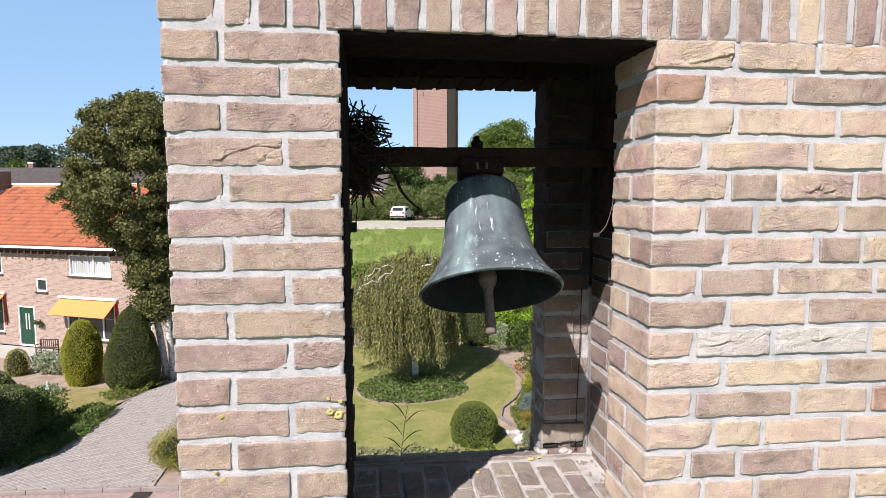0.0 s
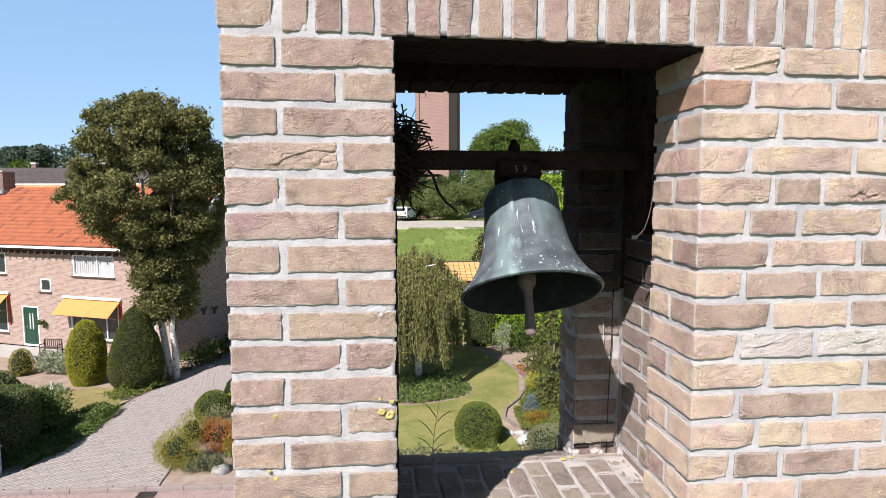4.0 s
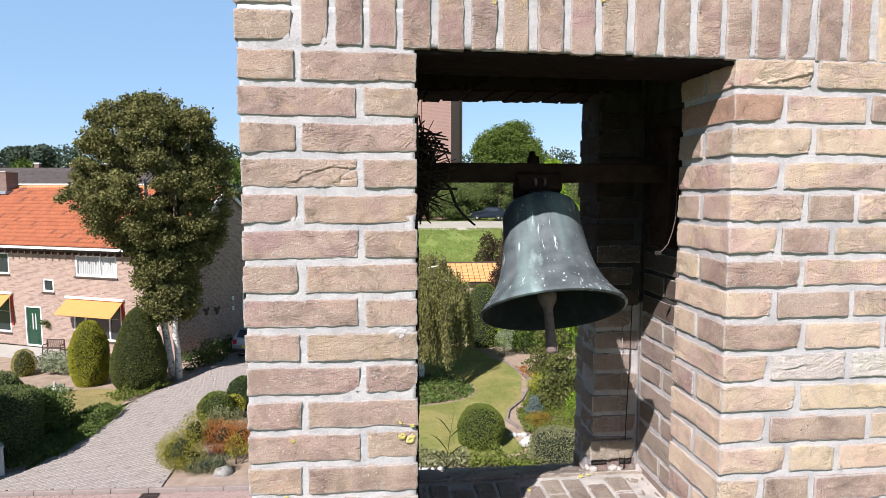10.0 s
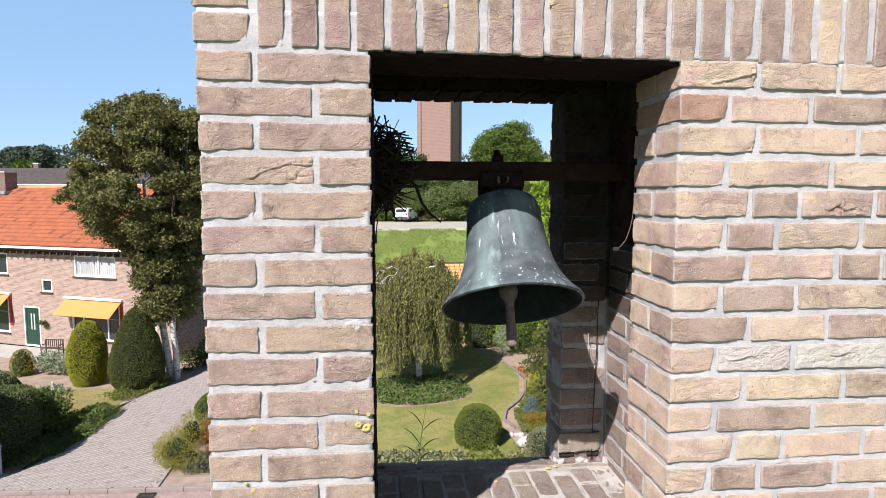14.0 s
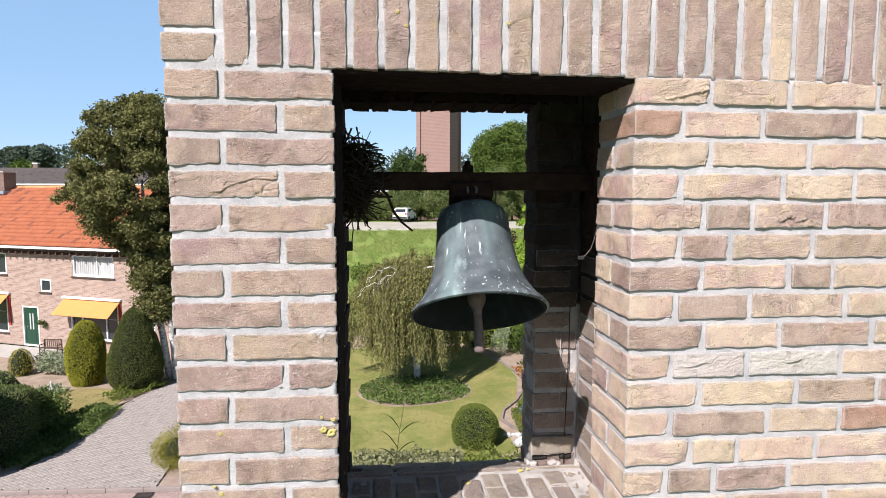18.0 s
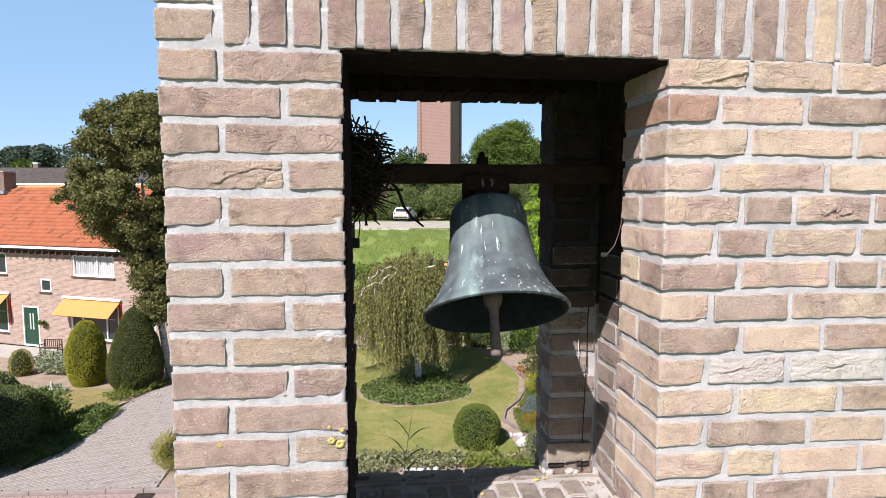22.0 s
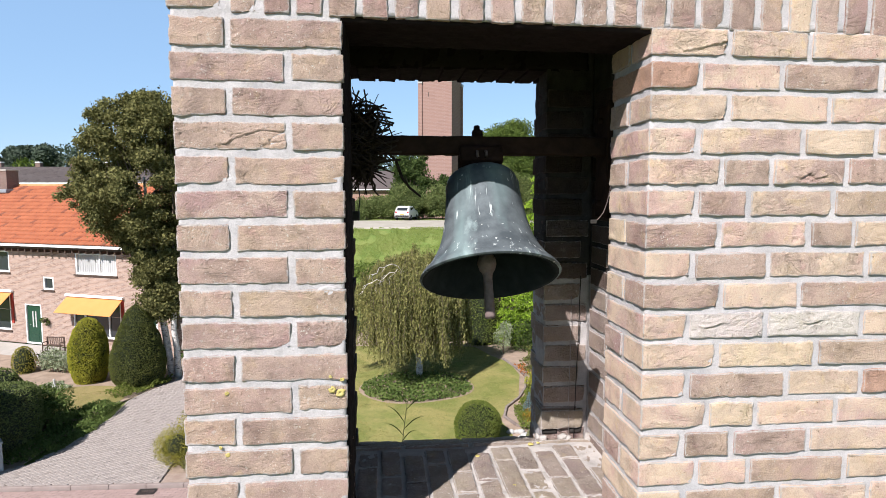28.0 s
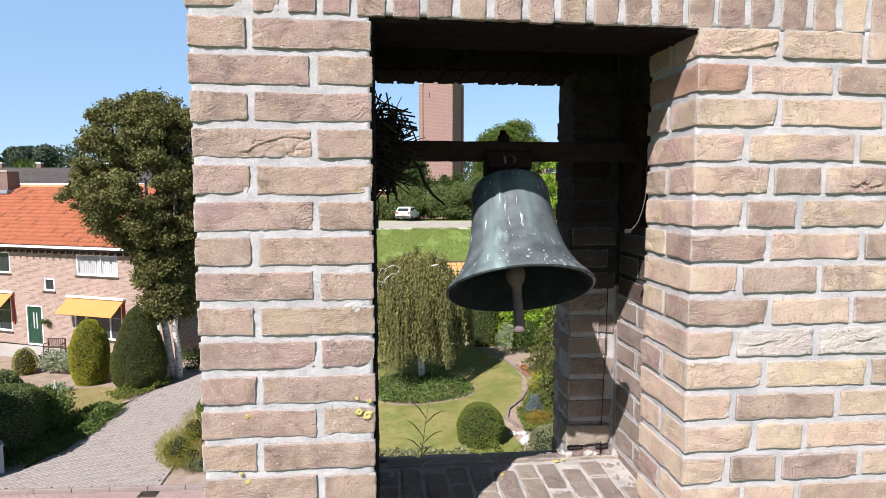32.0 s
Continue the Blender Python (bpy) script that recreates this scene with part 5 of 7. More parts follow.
def tiled_slope(parent, x0, x1, y0, z0, y1, z1, mat, near, w=0.25, l=0.33, flat=False):
    """Pantiles from eaves (y0, z0) to ridge (y1, z1); those between near[0] and near[1] are single parts."""
    ang = math.atan2(z1 - z0, y1 - y0)
    slope_len = math.hypot(y1 - y0, z1 - z0)
    v, f = flat_tile(w, l) if flat else pantile(w, l * 1.08)
    one = raw_mesh("tile", v, f, not flat)
    one.materials.append(mat)
    rows, cols = int(slope_len / l), int((x1 - x0) / w)
    many_v, many_f, k = [], [], 0
    g = random.Random(9)
    c, s = math.cos(ang), math.sin(ang)
    for r in range(rows):
        for i in range(cols):
            x, q, lift = x0 + i * w, r * l, 0.03 + g.uniform(0, 0.008)
            if near[0] <= x < near[1]:
                ob = new("tile", one)
                ob.parent = parent
                ob.location = (x, y0 + q * c - lift * s, z0 + q * s + lift * c)
                ob.rotation_euler = (ang, 0, g.uniform(-0.01, 0.01))
            else:
                vv = v + np.array([x, q, lift])
                many_v.append(np.stack((vv[:, 0], y0 + vv[:, 1] * c - vv[:, 2] * s, z0 + vv[:, 1] * s + vv[:, 2] * c), 1))
                many_f.append(f + k)
                k += len(v)
    if many_v:
        tagged(part("tiles", raw_mesh("tiles", np.concatenate(many_v), np.concatenate(many_f)), mat, parent), kind="stuff")


def slab(name, x0, x1, pts, mat, parent, label=""):
    """A prism along x with the outline pts in the yz plane."""
    bm = bmesh.new()
    a = [bm.verts.new((x0, y, z)) for y, z in pts]
    b = [bm.verts.new((x1, y, z)) for y, z in pts]
    bm.faces.new(a)
    bm.faces.new(b[::-1])
    n = len(pts)
    for i in range(n):
        bm.faces.new((a[i], b[i], b[(i + 1) % n], a[(i + 1) % n]))
    bmesh.ops.recalc_face_normals(bm, faces=bm.faces)
    return part(name, bm, mat, parent, label)


def green_door(house, x0, x1, top, panes=True):
    d = part("door", bevelled(x1 - x0 - 0.16, 0.05, top - 0.10, 0.006), GREEN_PAINT, house, "dark green panelled front door", ((x0 + x1) / 2, 0.10, (top - 0.10) / 2 + 0.04))
    part("door_frame", frame_mesh(x1 - x0, top, 0.08, 0.10), WHITE_PAINT, d, "white door frame", (0, -0.04, -(top - 0.10) / 2 - 0.04))
    if panes:
        for dx in (-0.11, 0.09):
            part("pane", bevelled(0.085, 0.02, 0.85, 0.004), STONE_WHITE, d, "narrow frosted pane", (dx, -0.026, 0.25))
        for dz in (-0.45, -0.75):
            part("panel", bevelled(0.5, 0.02, 0.22, 0.006), GREEN_PAINT, d, "", (0, -0.026, dz))
    part("door_handle", tubes_mesh("door_handle", [([(-0.30, -0.03, -0.05), (-0.30, -0.07, -0.05), (-0.22, -0.07, -0.05)], [0.012] * 3)], 6), WIRE, d, "metal handle")


def awning(house, x0, x1, z, out=0.85, drop=0.72):
    a = part("awning", bevelled(x1 - x0, 0.02, math.hypot(out, drop), 0.004), AWNING, house, "open yellow canvas awning", ((x0 + x1) / 2, -out / 2, z - drop / 2), (-math.degrees(math.atan2(out, drop)), 0, 0))
    box_part("cassette", (x1 - x0 + 0.15, 0.14, 0.12), ((x0 + x1) / 2, -0.07, z + 0.05), WHITE_PAINT, house, "white awning cassette", 0.02)
    for x in (x0 + 0.05, x1 - 0.05):
        part("awning_arm", tubes_mesh("awning_arm", [([(x, -0.02, z - 0.95), (x, -out + 0.02, z - drop + 0.01)], [0.016, 0.016])], 6), WIRE, house, "folding metal arm")


house = thing("row_house", "brick row house with an orange tiled roof and yellow awnings", "house", (HX, HY, 0), HTURN)
S0, S1 = -16.0, 8.72
holes = [(-0.95, 0.20, 0.0, 2.13), (2.66, 5.30, 3.83, 4.93), (0.43, 1.16, 2.93, 3.62), (2.35, 5.45, 0.62, 2.62), (6.70, 7.65, 0.0, 2.2), (-4.6, -1.85, 3.75, 4.9), (-5.0, -1.95, 0.62, 2.55)]
wall_with_holes("wall_front", S0, S1, 0, 5.32, 0.3, holes, HOUSE_BRICK, house)
slab("wall_gable", S1 - 0.3, S1 + 0.003, [(0.3, 0), (8.0, 0), (8.0, 5.2), (4.0, 8.2), (0.3, 5.4)], HOUSE_BRICK, house)
slab("wall_back", S0, S1, [(8.0, 0), (8.3, 0), (8.3, 5.2), (8.0, 5.2)], HOUSE_BRICK, house)
slab("wall_party", S0, S0 + 0.3, [(0.3, 0), (8.0, 0), (8.0, 5.2), (4.0, 8.2), (0.3, 5.4)], HOUSE_BRICK, house)
slab("floor_slab", S0 + 0.3, S1 - 0.3, [(0.3, 2.75), (8.0, 2.75), (8.0, 2.95), (0.3, 2.95)], PLASTER, house)
slab("roof_deck", S0, S1 + 0.15, [(-0.42, 5.22), (4.0, 8.26), (8.6, 5.1), (8.6, 5.0), (4.0, 8.12), (-0.42, 5.10)], DARK_WOOD, house, "timber roof boards")
slab("soffit", S0, S1 + 0.1, [(-0.40, 5.16), (0.0, 5.16), (0.0, 5.22), (-0.40, 5.22)], WHITE_PAINT, house, "white boxed eaves")
slab("gutter", S0, S1 + 0.1, [(-0.55, 5.22), (-0.42, 5.22), (-0.42, 5.34), (-0.56, 5.34)], WHITE_PAINT, house, "white gutter")
for i in range(54):
    x = S1 - 0.4 - i * 0.45
    box_part("corbel", (0.08, 0.34, 0.16), (x, -0.20, 5.00), DARK_WOOD, house, "dark eaves bracket", 0.01)
tiled_slope(house, S0, S1 + 0.1, -0.50, 5.30, 4.0, 8.30, ORANGE_TILE, (-1.6, 2.9))
for i in range(60):
    x = S0 + 0.4 * i + 0.2
    if x < S1:
        part("ridge_tile", tubes_mesh("ridge_tile", [([(x - 0.21, 4.0, 8.33), (x + 0.21, 4.0, 8.345)], [0.13, 0.115])], 8), RIDGE_TILE, house)
chim = box_part("chimney", (0.75, 0.75, 1.55), (-6.3, 3.6, 8.45), CHIMNEY_BRICK, house, "brick chimney coloured dark for its shaded side, with lead flashing", 0.01)
box_part("cap", (0.85, 0.85, 0.08), (0, 0, 0.81), CONCRETE, chim, "concrete chimney cap", 0.01)
box_part("flashing", (1.0, 0.9, 0.2), (0, -0.1, -0.42), LEAD, chim, "grey lead flashing", 0.02)
window(house, 2.66, 5.30, 3.83, 4.93, (1.55,), True)
window(house, 0.43, 1.16, 2.93, 3.62)
window(house, 2.35, 5.45, 0.62, 2.62, (0.75, 2.3))
window(house, -4.6, -1.85, 3.75, 4.9, (1.4,), False)
window(house, -5.0, -1.95, 0.62, 2.55, (1.0, 2.0))
green_door(house, -0.95, 0.20, 2.13)
green_door(house, 6.70, 7.65, 2.2, False)
awning(house, 2.05, 5.62, 2.70)
awning(house, -5.3, -1.75, 2.70)
box_part("red_panel", (0.16, 0.04, 1.25), (5.58, -0.03, 2.0), RED_CANVAS, house, "red painted shutter", 0.005)
box_part("red_panel", (0.16, 0.04, 1.6), (-1.78, -0.03, 1.85), RED_CANVAS, house, "red painted shutter", 0.005)
for dy, dz in ((2.13, 1.95), (2.96, 1.85)):
    orn = box_part("wall_ornament", (0.05, 0.20, 0.34), (S1 + 0.03, dy, dz), DARK_WOOD, house, "dark butterfly-shaped wall ornament", 0.02)
    for s in (-1, 1):
        box_part("wing", (0.04, 0.24, 0.16), (0.01, s * 0.12, 0.12), DARK_WOOD, orn, "", 0.02, (s * 40, 0, 0))
for dz in (2.32, 1.76):
    box_part("meter_box", (0.06, 0.14, 0.22), (S1 + 0.03, 4.31, dz), WHITE_PAINT, house, "small white wall box", 0.01)
gwin = part("window", frame_mesh(0.74, 1.28, 0.09, 0.10), WHITE_PAINT, house, "white-painted side window", (S1 + 0.02, 5.53, 1.26), (0, 0, 90))
part("pane", bevelled(0.58, 0.03, 1.12, 0), GLASS, gwin, "", (0, 0, 0.64))
slab("verge_board", S1 + 0.12, S1 + 0.17, [(-0.45, 5.2), (4.0, 8.27), (8.6, 5.08), (8.6, 4.9), (4.0, 8.05), (-0.45, 5.0)], WHITE_PAINT, house, "white verge board")
basket = thing("hanging_basket", "hanging basket with trailing greenery by the door", "plant", (HX + 0.62 * 0.92 - 0.39 * 0.2, HY - 0.62 * 0.39 - 0.92 * 0.2, 1.35))
part("pot", turned_core("pot", [(0.06, -0.1), (0.14, 0.0), (0.15, 0.06)], 12), DARK_WOOD, basket)
part("foliage", leaves_mesh("foliage", clumps([(0, 0, 0.02, 0.2, 0.2, 0.15), (0.15, 0, -0.12, 0.12, 0.12, 0.16)], 500), 0.07), IVY_LEAF, basket)

bench = thing("garden_bench", "dark wooden slatted garden bench on the terrace", "bench", (-16.45, 31.4, 0), HTURN + 12)
bench.scale = (0.75, 0.75, 0.85)
for dx in (-0.62, 0.62):
    for dy in (-0.22, 0.22):
        box_part("leg", (0.05, 0.05, 0.85 if dy > 0 else 0.6), (dx, dy, 0.425 if dy > 0 else 0.3), DARK_WOOD, bench)
    box_part("armrest", (0.06, 0.5, 0.04), (dx, 0, 0.61), DARK_WOOD, bench)
for i in range(5):
    box_part("seat_slat", (1.3, 0.07, 0.025), (0, -0.2 + 0.1 * i, 0.42), DARK_WOOD, bench)
for i in range(9):
    box_part("back_slat", (0.06, 0.025, 0.4), (-0.56 + 0.14 * i, 0.23, 0.65), DARK_WOOD, bench)
box_part("top_rail", (1.3, 0.04, 0.06), (0, 0.23, 0.86), DARK_WOOD, bench)


def far_house(name, loc, rz, w, d, eave, ridge, wall, roof, label, chimneys=(), dormers=()):
    h = thing(name, label, "house", loc, rz)
    wall_with_holes("wall_front", 0, w, 0, eave, 0.3, [(x, x + 1.3, eave * 0.45, eave * 0.45 + 1.2) for x in np.arange(1.0, w - 1.5, 2.6)], wall, h)
    for i, x in enumerate(np.arange(1.0, w - 1.5, 2.6)):
        win = part("window", frame_mesh(1.3, 1.2, 0.1, 0.1), WHITE_PAINT, h, "white window", (x + 0.65, 0.06, eave * 0.45))
        part("pane", bevelled(1.1, 0.02, 1.0, 0), GLASS, win, "", (0, 0.02, 0.6))
    for x in (0.0, w - 0.3):
        slab("wall_gable", x, x + 0.3, [(0.3, 0), (d, 0), (d, eave), (d / 2, ridge - 0.15), (0.3, eave + 0.1)], wall, h)
    slab("wall_back", 0.3, w - 0.3, [(d - 0.3, 0), (d, 0), (d, eave), (d - 0.3, eave)], wall, h)
    slab("roof", -0.2, w + 0.2, [(-0.4, eave - 0.05), (d / 2, ridge), (d + 0.4, eave - 0.05), (d + 0.4, eave - 0.2), (d / 2, ridge - 0.18), (-0.4, eave - 0.2)], roof, h)
    slab("gutter", -0.2, w + 0.2, [(-0.5, eave - 0.15), (-0.4, eave - 0.15), (-0.4, eave), (-0.5, eave)], WHITE_PAINT, h)
    for x in chimneys:
        c = box_part("chimney", (0.55, 0.5, 0.9), (x, d / 2, ridge + 0.12), CHIMNEY_BRICK, h, "brick chimney", 0.01)
        box_part("cap", (0.6, 0.55, 0.12), (0, 0, 0.48), WHITE_PAINT, c, "pale chimney cap", 0.01)
    for x in dormers:
        box_part("skylight", (0.7, 0.08, 0.5), (x, d / 4 - 0.4, (eave + ridge) / 2 + 0.0), GLASS, h, "small skylight", 0.01, (35, 0, 0))
    return h


far_house("row_house", (-52.0, 72.0, 0), -4, 26.0, 8.0, 9.0, 10.8, FAR_BRICK, GREY_TILE, "distant row house with a grey tiled roof", (2.9, 5.3, 7.6, 12, 16, 20), (17.8,))
tiled_slope(bpy.data.objects["row_house.001"], -0.2, 26.2, -0.42, 8.96, 4.0, 10.82, GREY_TILE, (99, 99), 0.34, 0.36)
far_house("cottage", (-5.2, 95.0, 3.2), 2, 6.9, 6.0, 5.2, 8.1, FAR_BRICK, GREY_TILE, "distant cottage with white windows and grey roof", ())
far_house("cottage", (30.0, 112.0, 3.0), 86, 9.0, 5.0, 9.8, 13.6, FAR_BRICK, GREY_TILE, "distant brick cottage among the trees", ())


def shed():
    s = thing("garden_shed", "low garden shed with a pale orange tiled roof", "shed", (3.75, 43.0, 0))
    wall_with_holes("wall_front", 0, 5.2, 0, 1.7, 0.2, [(3.5, 4.3, 0, 1.6)], HOUSE_BRICK, s)
    box_part("door", (0.78, 0.05, 1.58), (3.9, 0.1, 0.8), GREEN_PAINT, s)
    for x in (0.0, 5.0):
        slab("wall_side", x, x + 0.2, [(0.2, 0), (2.9, 0), (2.9, 1.6), (2.1, 2.7), (0.2, 1.8)], HOUSE_BRICK, s)
    slab("wall_back", 0.2, 5.0, [(2.7, 0), (2.9, 0), (2.9, 1.6), (2.7, 1.6)], HOUSE_BRICK, s)
    slab("roof_deck", -0.1, 5.3, [(-0.3, 1.62), (2.1, 2.86), (3.2, 1.5), (3.2, 1.4), (2.1, 2.76), (-0.3, 1.52)], DARK_WOOD, s)
    tiled_slope(s, -0.1, 5.2, -0.35, 1.66, 2.1, 2.92, PALE_TILE, (0.0, 3.9), 0.40, 0.40, True)
    box_part("vent_pipe", (0.12, 0.12, 0.5), (0.05, 2.1, 3.0), LEAD, s, "grey vent pipe", 0.02)


shed()


def church_tower():
    t = thing("brick_tower", "tall square brick tower with corner piers above the trees", "tower", (6.35, 112.6, 0), -25.5)
    a = 6.5
    slab("shaft", 0.25, a - 0.25, [(0.25, 0), (a - 0.25, 0), (a - 0.25, 29.5), (0.25, 29.5)], TOWER_BRICK, t)
    for x, y in ((0, 0), (a - 0.75, 0), (0, a - 0.75), (a - 0.75, a - 0.75)):
        slab("corner_pier", x, x + 0.75, [(y, 0), (y + 0.75, 0), (y + 0.75, 27.6), (y, 27.6)], TOWER_BRICK, t)
        slab("capstone", x - 0.06, x + 0.81, [(y - 0.06, 27.6), (y + 0.81, 27.6), (y + 0.81, 28.0), (y - 0.06, 28.0)], STONE_WHITE, t, "pale capstone")
    slab("cornice", -0.1, a + 0.1, [(-0.1, 29.5), (a + 0.1, 29.5), (a + 0.1, 30.1), (-0.1, 30.1)], STONE_WHITE, t, "pale stone cornice")
    bm = bmesh.new()
    base = [bm.verts.new(p) for p in ((0, 0, 30.1), (a, 0, 30.1), (a, a, 30.1), (0, a, 30.1))]
    tip = bm.verts.new((a / 2, a / 2, 36.0))
    bm.faces.new(base[::-1])
    for i in range(4):
        bm.faces.new((base[i], base[(i + 1) % 4], tip))
    part("roof", bm, GREY_TILE, t, "grey pyramid roof")
    box_part("wall_anchor", (0.1, 0.06, 0.9), (2.0, 0.22, 25.6), DARK_WIRE, t, "black iron wall anchor", 0.02)


church_tower()

# ---------------------------------------------------------------- paving, road and lawns
DRIVE = [(-11.6, 16.84), (-6.25, 16.60), (-6.3, 18.2), (-6.55, 20.5), (-6.3, 23.0), (-5.6, 27.0), (-4.6, 34.0), (-6.4, 34.0), (-7.55, 30.6), (-8.6, 27.4), (-8.85, 25.9), (-9.5, 24.4), (-9.75, 23.5), (-9.6, 21.8), (-9.9, 19.5), (-10.45, 18.2), (-11.6, 17.3)]
sheet("pavement", DRIVE, 0.0, SOIL, "driveway of grey-brown pavers laid in herringbone", "driveway")
driveway = bpy.data.objects["pavement"]


def inside(poly, x, y):
    c = False
    for (x1, y1), (x2, y2) in zip(poly, poly[1:] + poly[:1]):
        if (y1 > y) != (y2 > y) and x < (x2 - x1) * (y - y1) / (y2 - y1) + x1:
            c = not c
    return c


def herringbone():
    l, w = 0.205, 0.1025
    g = random.Random(4)

    def block(lx, ly):
        x, y = lx / 2 - 0.005, ly / 2 - 0.005
        c = 0.006
        v = [(-x, -y, 0), (x, -y, 0), (x, y, 0), (-x, y, 0), (-x, -y, 0.032), (x, -y, 0.032), (x, y, 0.032), (-x, y, 0.032), (-x + c, -y + c, 0.04), (x - c, -y + c, 0.04), (x - c, y - c, 0.04), (-x + c, y - c, 0.04)]
        f = [(0, 1, 5, 4), (1, 2, 6, 5), (2, 3, 7, 6), (3, 0, 4, 7), (4, 5, 9, 8), (5, 6, 10, 9), (6, 7, 11, 10), (7, 4, 8, 11), (8, 9, 10, 11)]
        return np.array(v, float), np.array(f)

    shapes = [block(l, w), block(w, l)]
    metas = []
    for v, f in shapes:
        me = raw_mesh("paver", v, f, False)
        me.materials.append(PAVER)
        metas.append(me)
    turn = radians(-33)
    ct, st = math.cos(turn), math.sin(turn)
    vs, fs, k, single = [], [], 0, 0
    for i in range(-190, 190):
        for j in range(-60, 60):
            for kind in (0, 1):
                u = i * w + (l / 2 if kind == 0 else l + w / 2 - w)
                q = (j * 2 * l) - i * w + (w / 2 if kind == 0 else w + l / 2 - w)
                if kind == 0:
                    u, q = i * w + l / 2, j * 2 * l - i * w + w / 2 + i * 2 * w
                else:
                    u, q = i * w + w / 2, j * 2 * l + i * w + w + l / 2
                x, y = -8.5 + u * ct - q * st, 20.0 + u * st + q * ct
                if not (16 < y < 34.5 and -12 < x < -4) or not inside(DRIVE, x, y):
                    continue
                lift = g.uniform(-0.003, 0.003)
                if single < 300 and 17.0 < y < 19.6 and -9.6 < x < -7.2:
                    ob = new("paver", metas[kind])
                    ob.parent = driveway
                    ob.location, ob.rotation_euler = (x, y, lift), (g.uniform(-0.01, 0.01), g.uniform(-0.01, 0.01), turn)
                    single += 1
                else:
                    v, f = shapes[kind]
                    vs.append(np.stack((x + v[:, 0] * ct - v[:, 1] * st, y + v[:, 0] * st + v[:, 1] * ct, v[:, 2] + lift), 1))
                    fs.append(f + k)
                    k += len(v)
    # a course of pavers laid along both edges
    for side in (DRIVE[1:6], DRIVE[8:15]):
        for (xa, ya), (xb, yb) in zip(side[:-1], side[1:]):
            n = int(math.hypot(xb - xa, yb - ya) / 0.206)
            ca, sa = (xb - xa) / math.hypot(xb - xa, yb - ya), (yb - ya) / math.hypot(xb - xa, yb - ya)
            for i in range(n):
                x, y = xa + (xb - xa) * (i + 0.5) / n, ya + (yb - ya) * (i + 0.5) / n
                v, f = shapes[0]
                vs.append(np.stack((x + v[:, 0] * ca - v[:, 1] * sa, y + v[:, 0] * sa + v[:, 1] * ca, v[:, 2] + 0.006 + g.uniform(0, 0.003)), 1))
                fs.append(f + k)
                k += len(v)
    tagged(part("pavers", raw_mesh("pavers", np.concatenate(vs), np.concatenate(fs), False), PAVER, driveway), kind="stuff")


def road_y(x):
    return 16.62 - 0.045 * (x + 6.0)


# Carried on unseen below the tower, dark to hold down green bounce.
sheet("road", [(-40, road_y(-40) - 22), (30, road_y(30) - 22), (30, road_y(30) - 0.16), (-40, road_y(-40) - 0.16)], -0.05, ASPHALT, "village road of faded pink bricks", "road")


def road_bricks():
    road = bpy.data.objects["road"]
    vs, fs, k = [], [], 0
    g = random.Random(6)
    for r in range(12):
        for i in range(90):
            x = -13.5 + i * 0.21 + (0.105 if r % 2 else 0)
            y = road_y(x) - 0.22 - r * 0.105
            a, b, z = 0.1, 0.0485, -0.044 + g.uniform(0, 0.003)
            vs.append(np.array([(x - a, y - b, z - 0.006), (x + a, y - b, z - 0.006), (x + a, y + b, z - 0.006), (x - a, y + b, z - 0.006), (x - a + .005, y - b + .005, z), (x + a - .005, y - b + .005, z), (x + a - .005, y + b - .005, z), (x - a + .005, y + b - .005, z)]))
            fs.append(np.array([(0, 1, 5, 4), (1, 2, 6, 5), (2, 3, 7, 6), (3, 0, 4, 7), (4, 5, 6, 7)]) + k)
            k += 8
    tagged(part("bricks", raw_mesh("bricks", np.concatenate(vs), np.concatenate(fs), False), ROAD_BRICK, road), kind="stuff")


road_bricks()
kerb = thing("kerb", "pale concrete kerb along the brick road", "kerb", (0, 0, 0), 0, "", "structure")
for i in range(14):
    x = -15.0 + i
    part("kerbstone", bevelled(0.994, 0.10, 0.14, 0.012), KERB_STONE, kerb, "", (x, road_y(x) - 0.08, -0.015), (0, 0, -2.6))
drain = thing("drain_grate", "black iron drain grate in the gutter", "drain", (-6.40, road_y(-6.4) - 0.36, -0.035), -2.6)
part("frame", frame_mesh(0.46, 0.30, 0.03, 0.02), DARK_WIRE, drain, "", (0, -0.15, 0), (-90, 0, 0))
for i in range(8):
    box_part("bar", (0.025, 0.26, 0.015), (-0.19 + i * 0.054, 0, 0.002), DARK_WIRE, drain, "", 0.003)

LAWN_EDGE = [(-3.5, 17.6), (2.0, 17.3), (4.2, 18.0), (4.15, 19.2), (4.0, 20.4), (4.5, 21.6), (5.2, 22.8), (5.85, 25.5), (5.8, 27.4), (5.2, 28.6), (4.6, 30.4), (2.0, 31.5), (-3.5, 31.0)]
sheet("lawn", LAWN_EDGE, 0.0, LAWN, "mown garden lawn with dry yellowish patches", "lawn", "structure", 0.06)
sheet("planting_bed", [(-8.0, 16.8), (9.0, 16.0), (12.0, 24.0), (12.0, 34.0), (-3.0, 35.0), (-3.6, 17.6)], -0.012, SOIL, "bare brown soil of the garden borders", "soil", "structure", 0.03)
sheet("planting_bed", blob_outline(1.25, 24.3, 2.35, 2.0, 48, 0.03, 2), 0.012, SOIL, "round soil bed under the weeping birch", "soil", "structure", 0.03)
sheet("planting_bed", [(-17.5, 19.0), (-10.7, 17.8), (-10.3, 22.0), (-10.1, 23.5), (-8.8, 26.0), (-8.6, 27.4), (-9.8, 29.6), (-17.4, 32.6), (-24.0, 34.6), (-24, 19)], -0.006, SOIL, "dry soil of the front garden", "soil", "structure", 0.03)
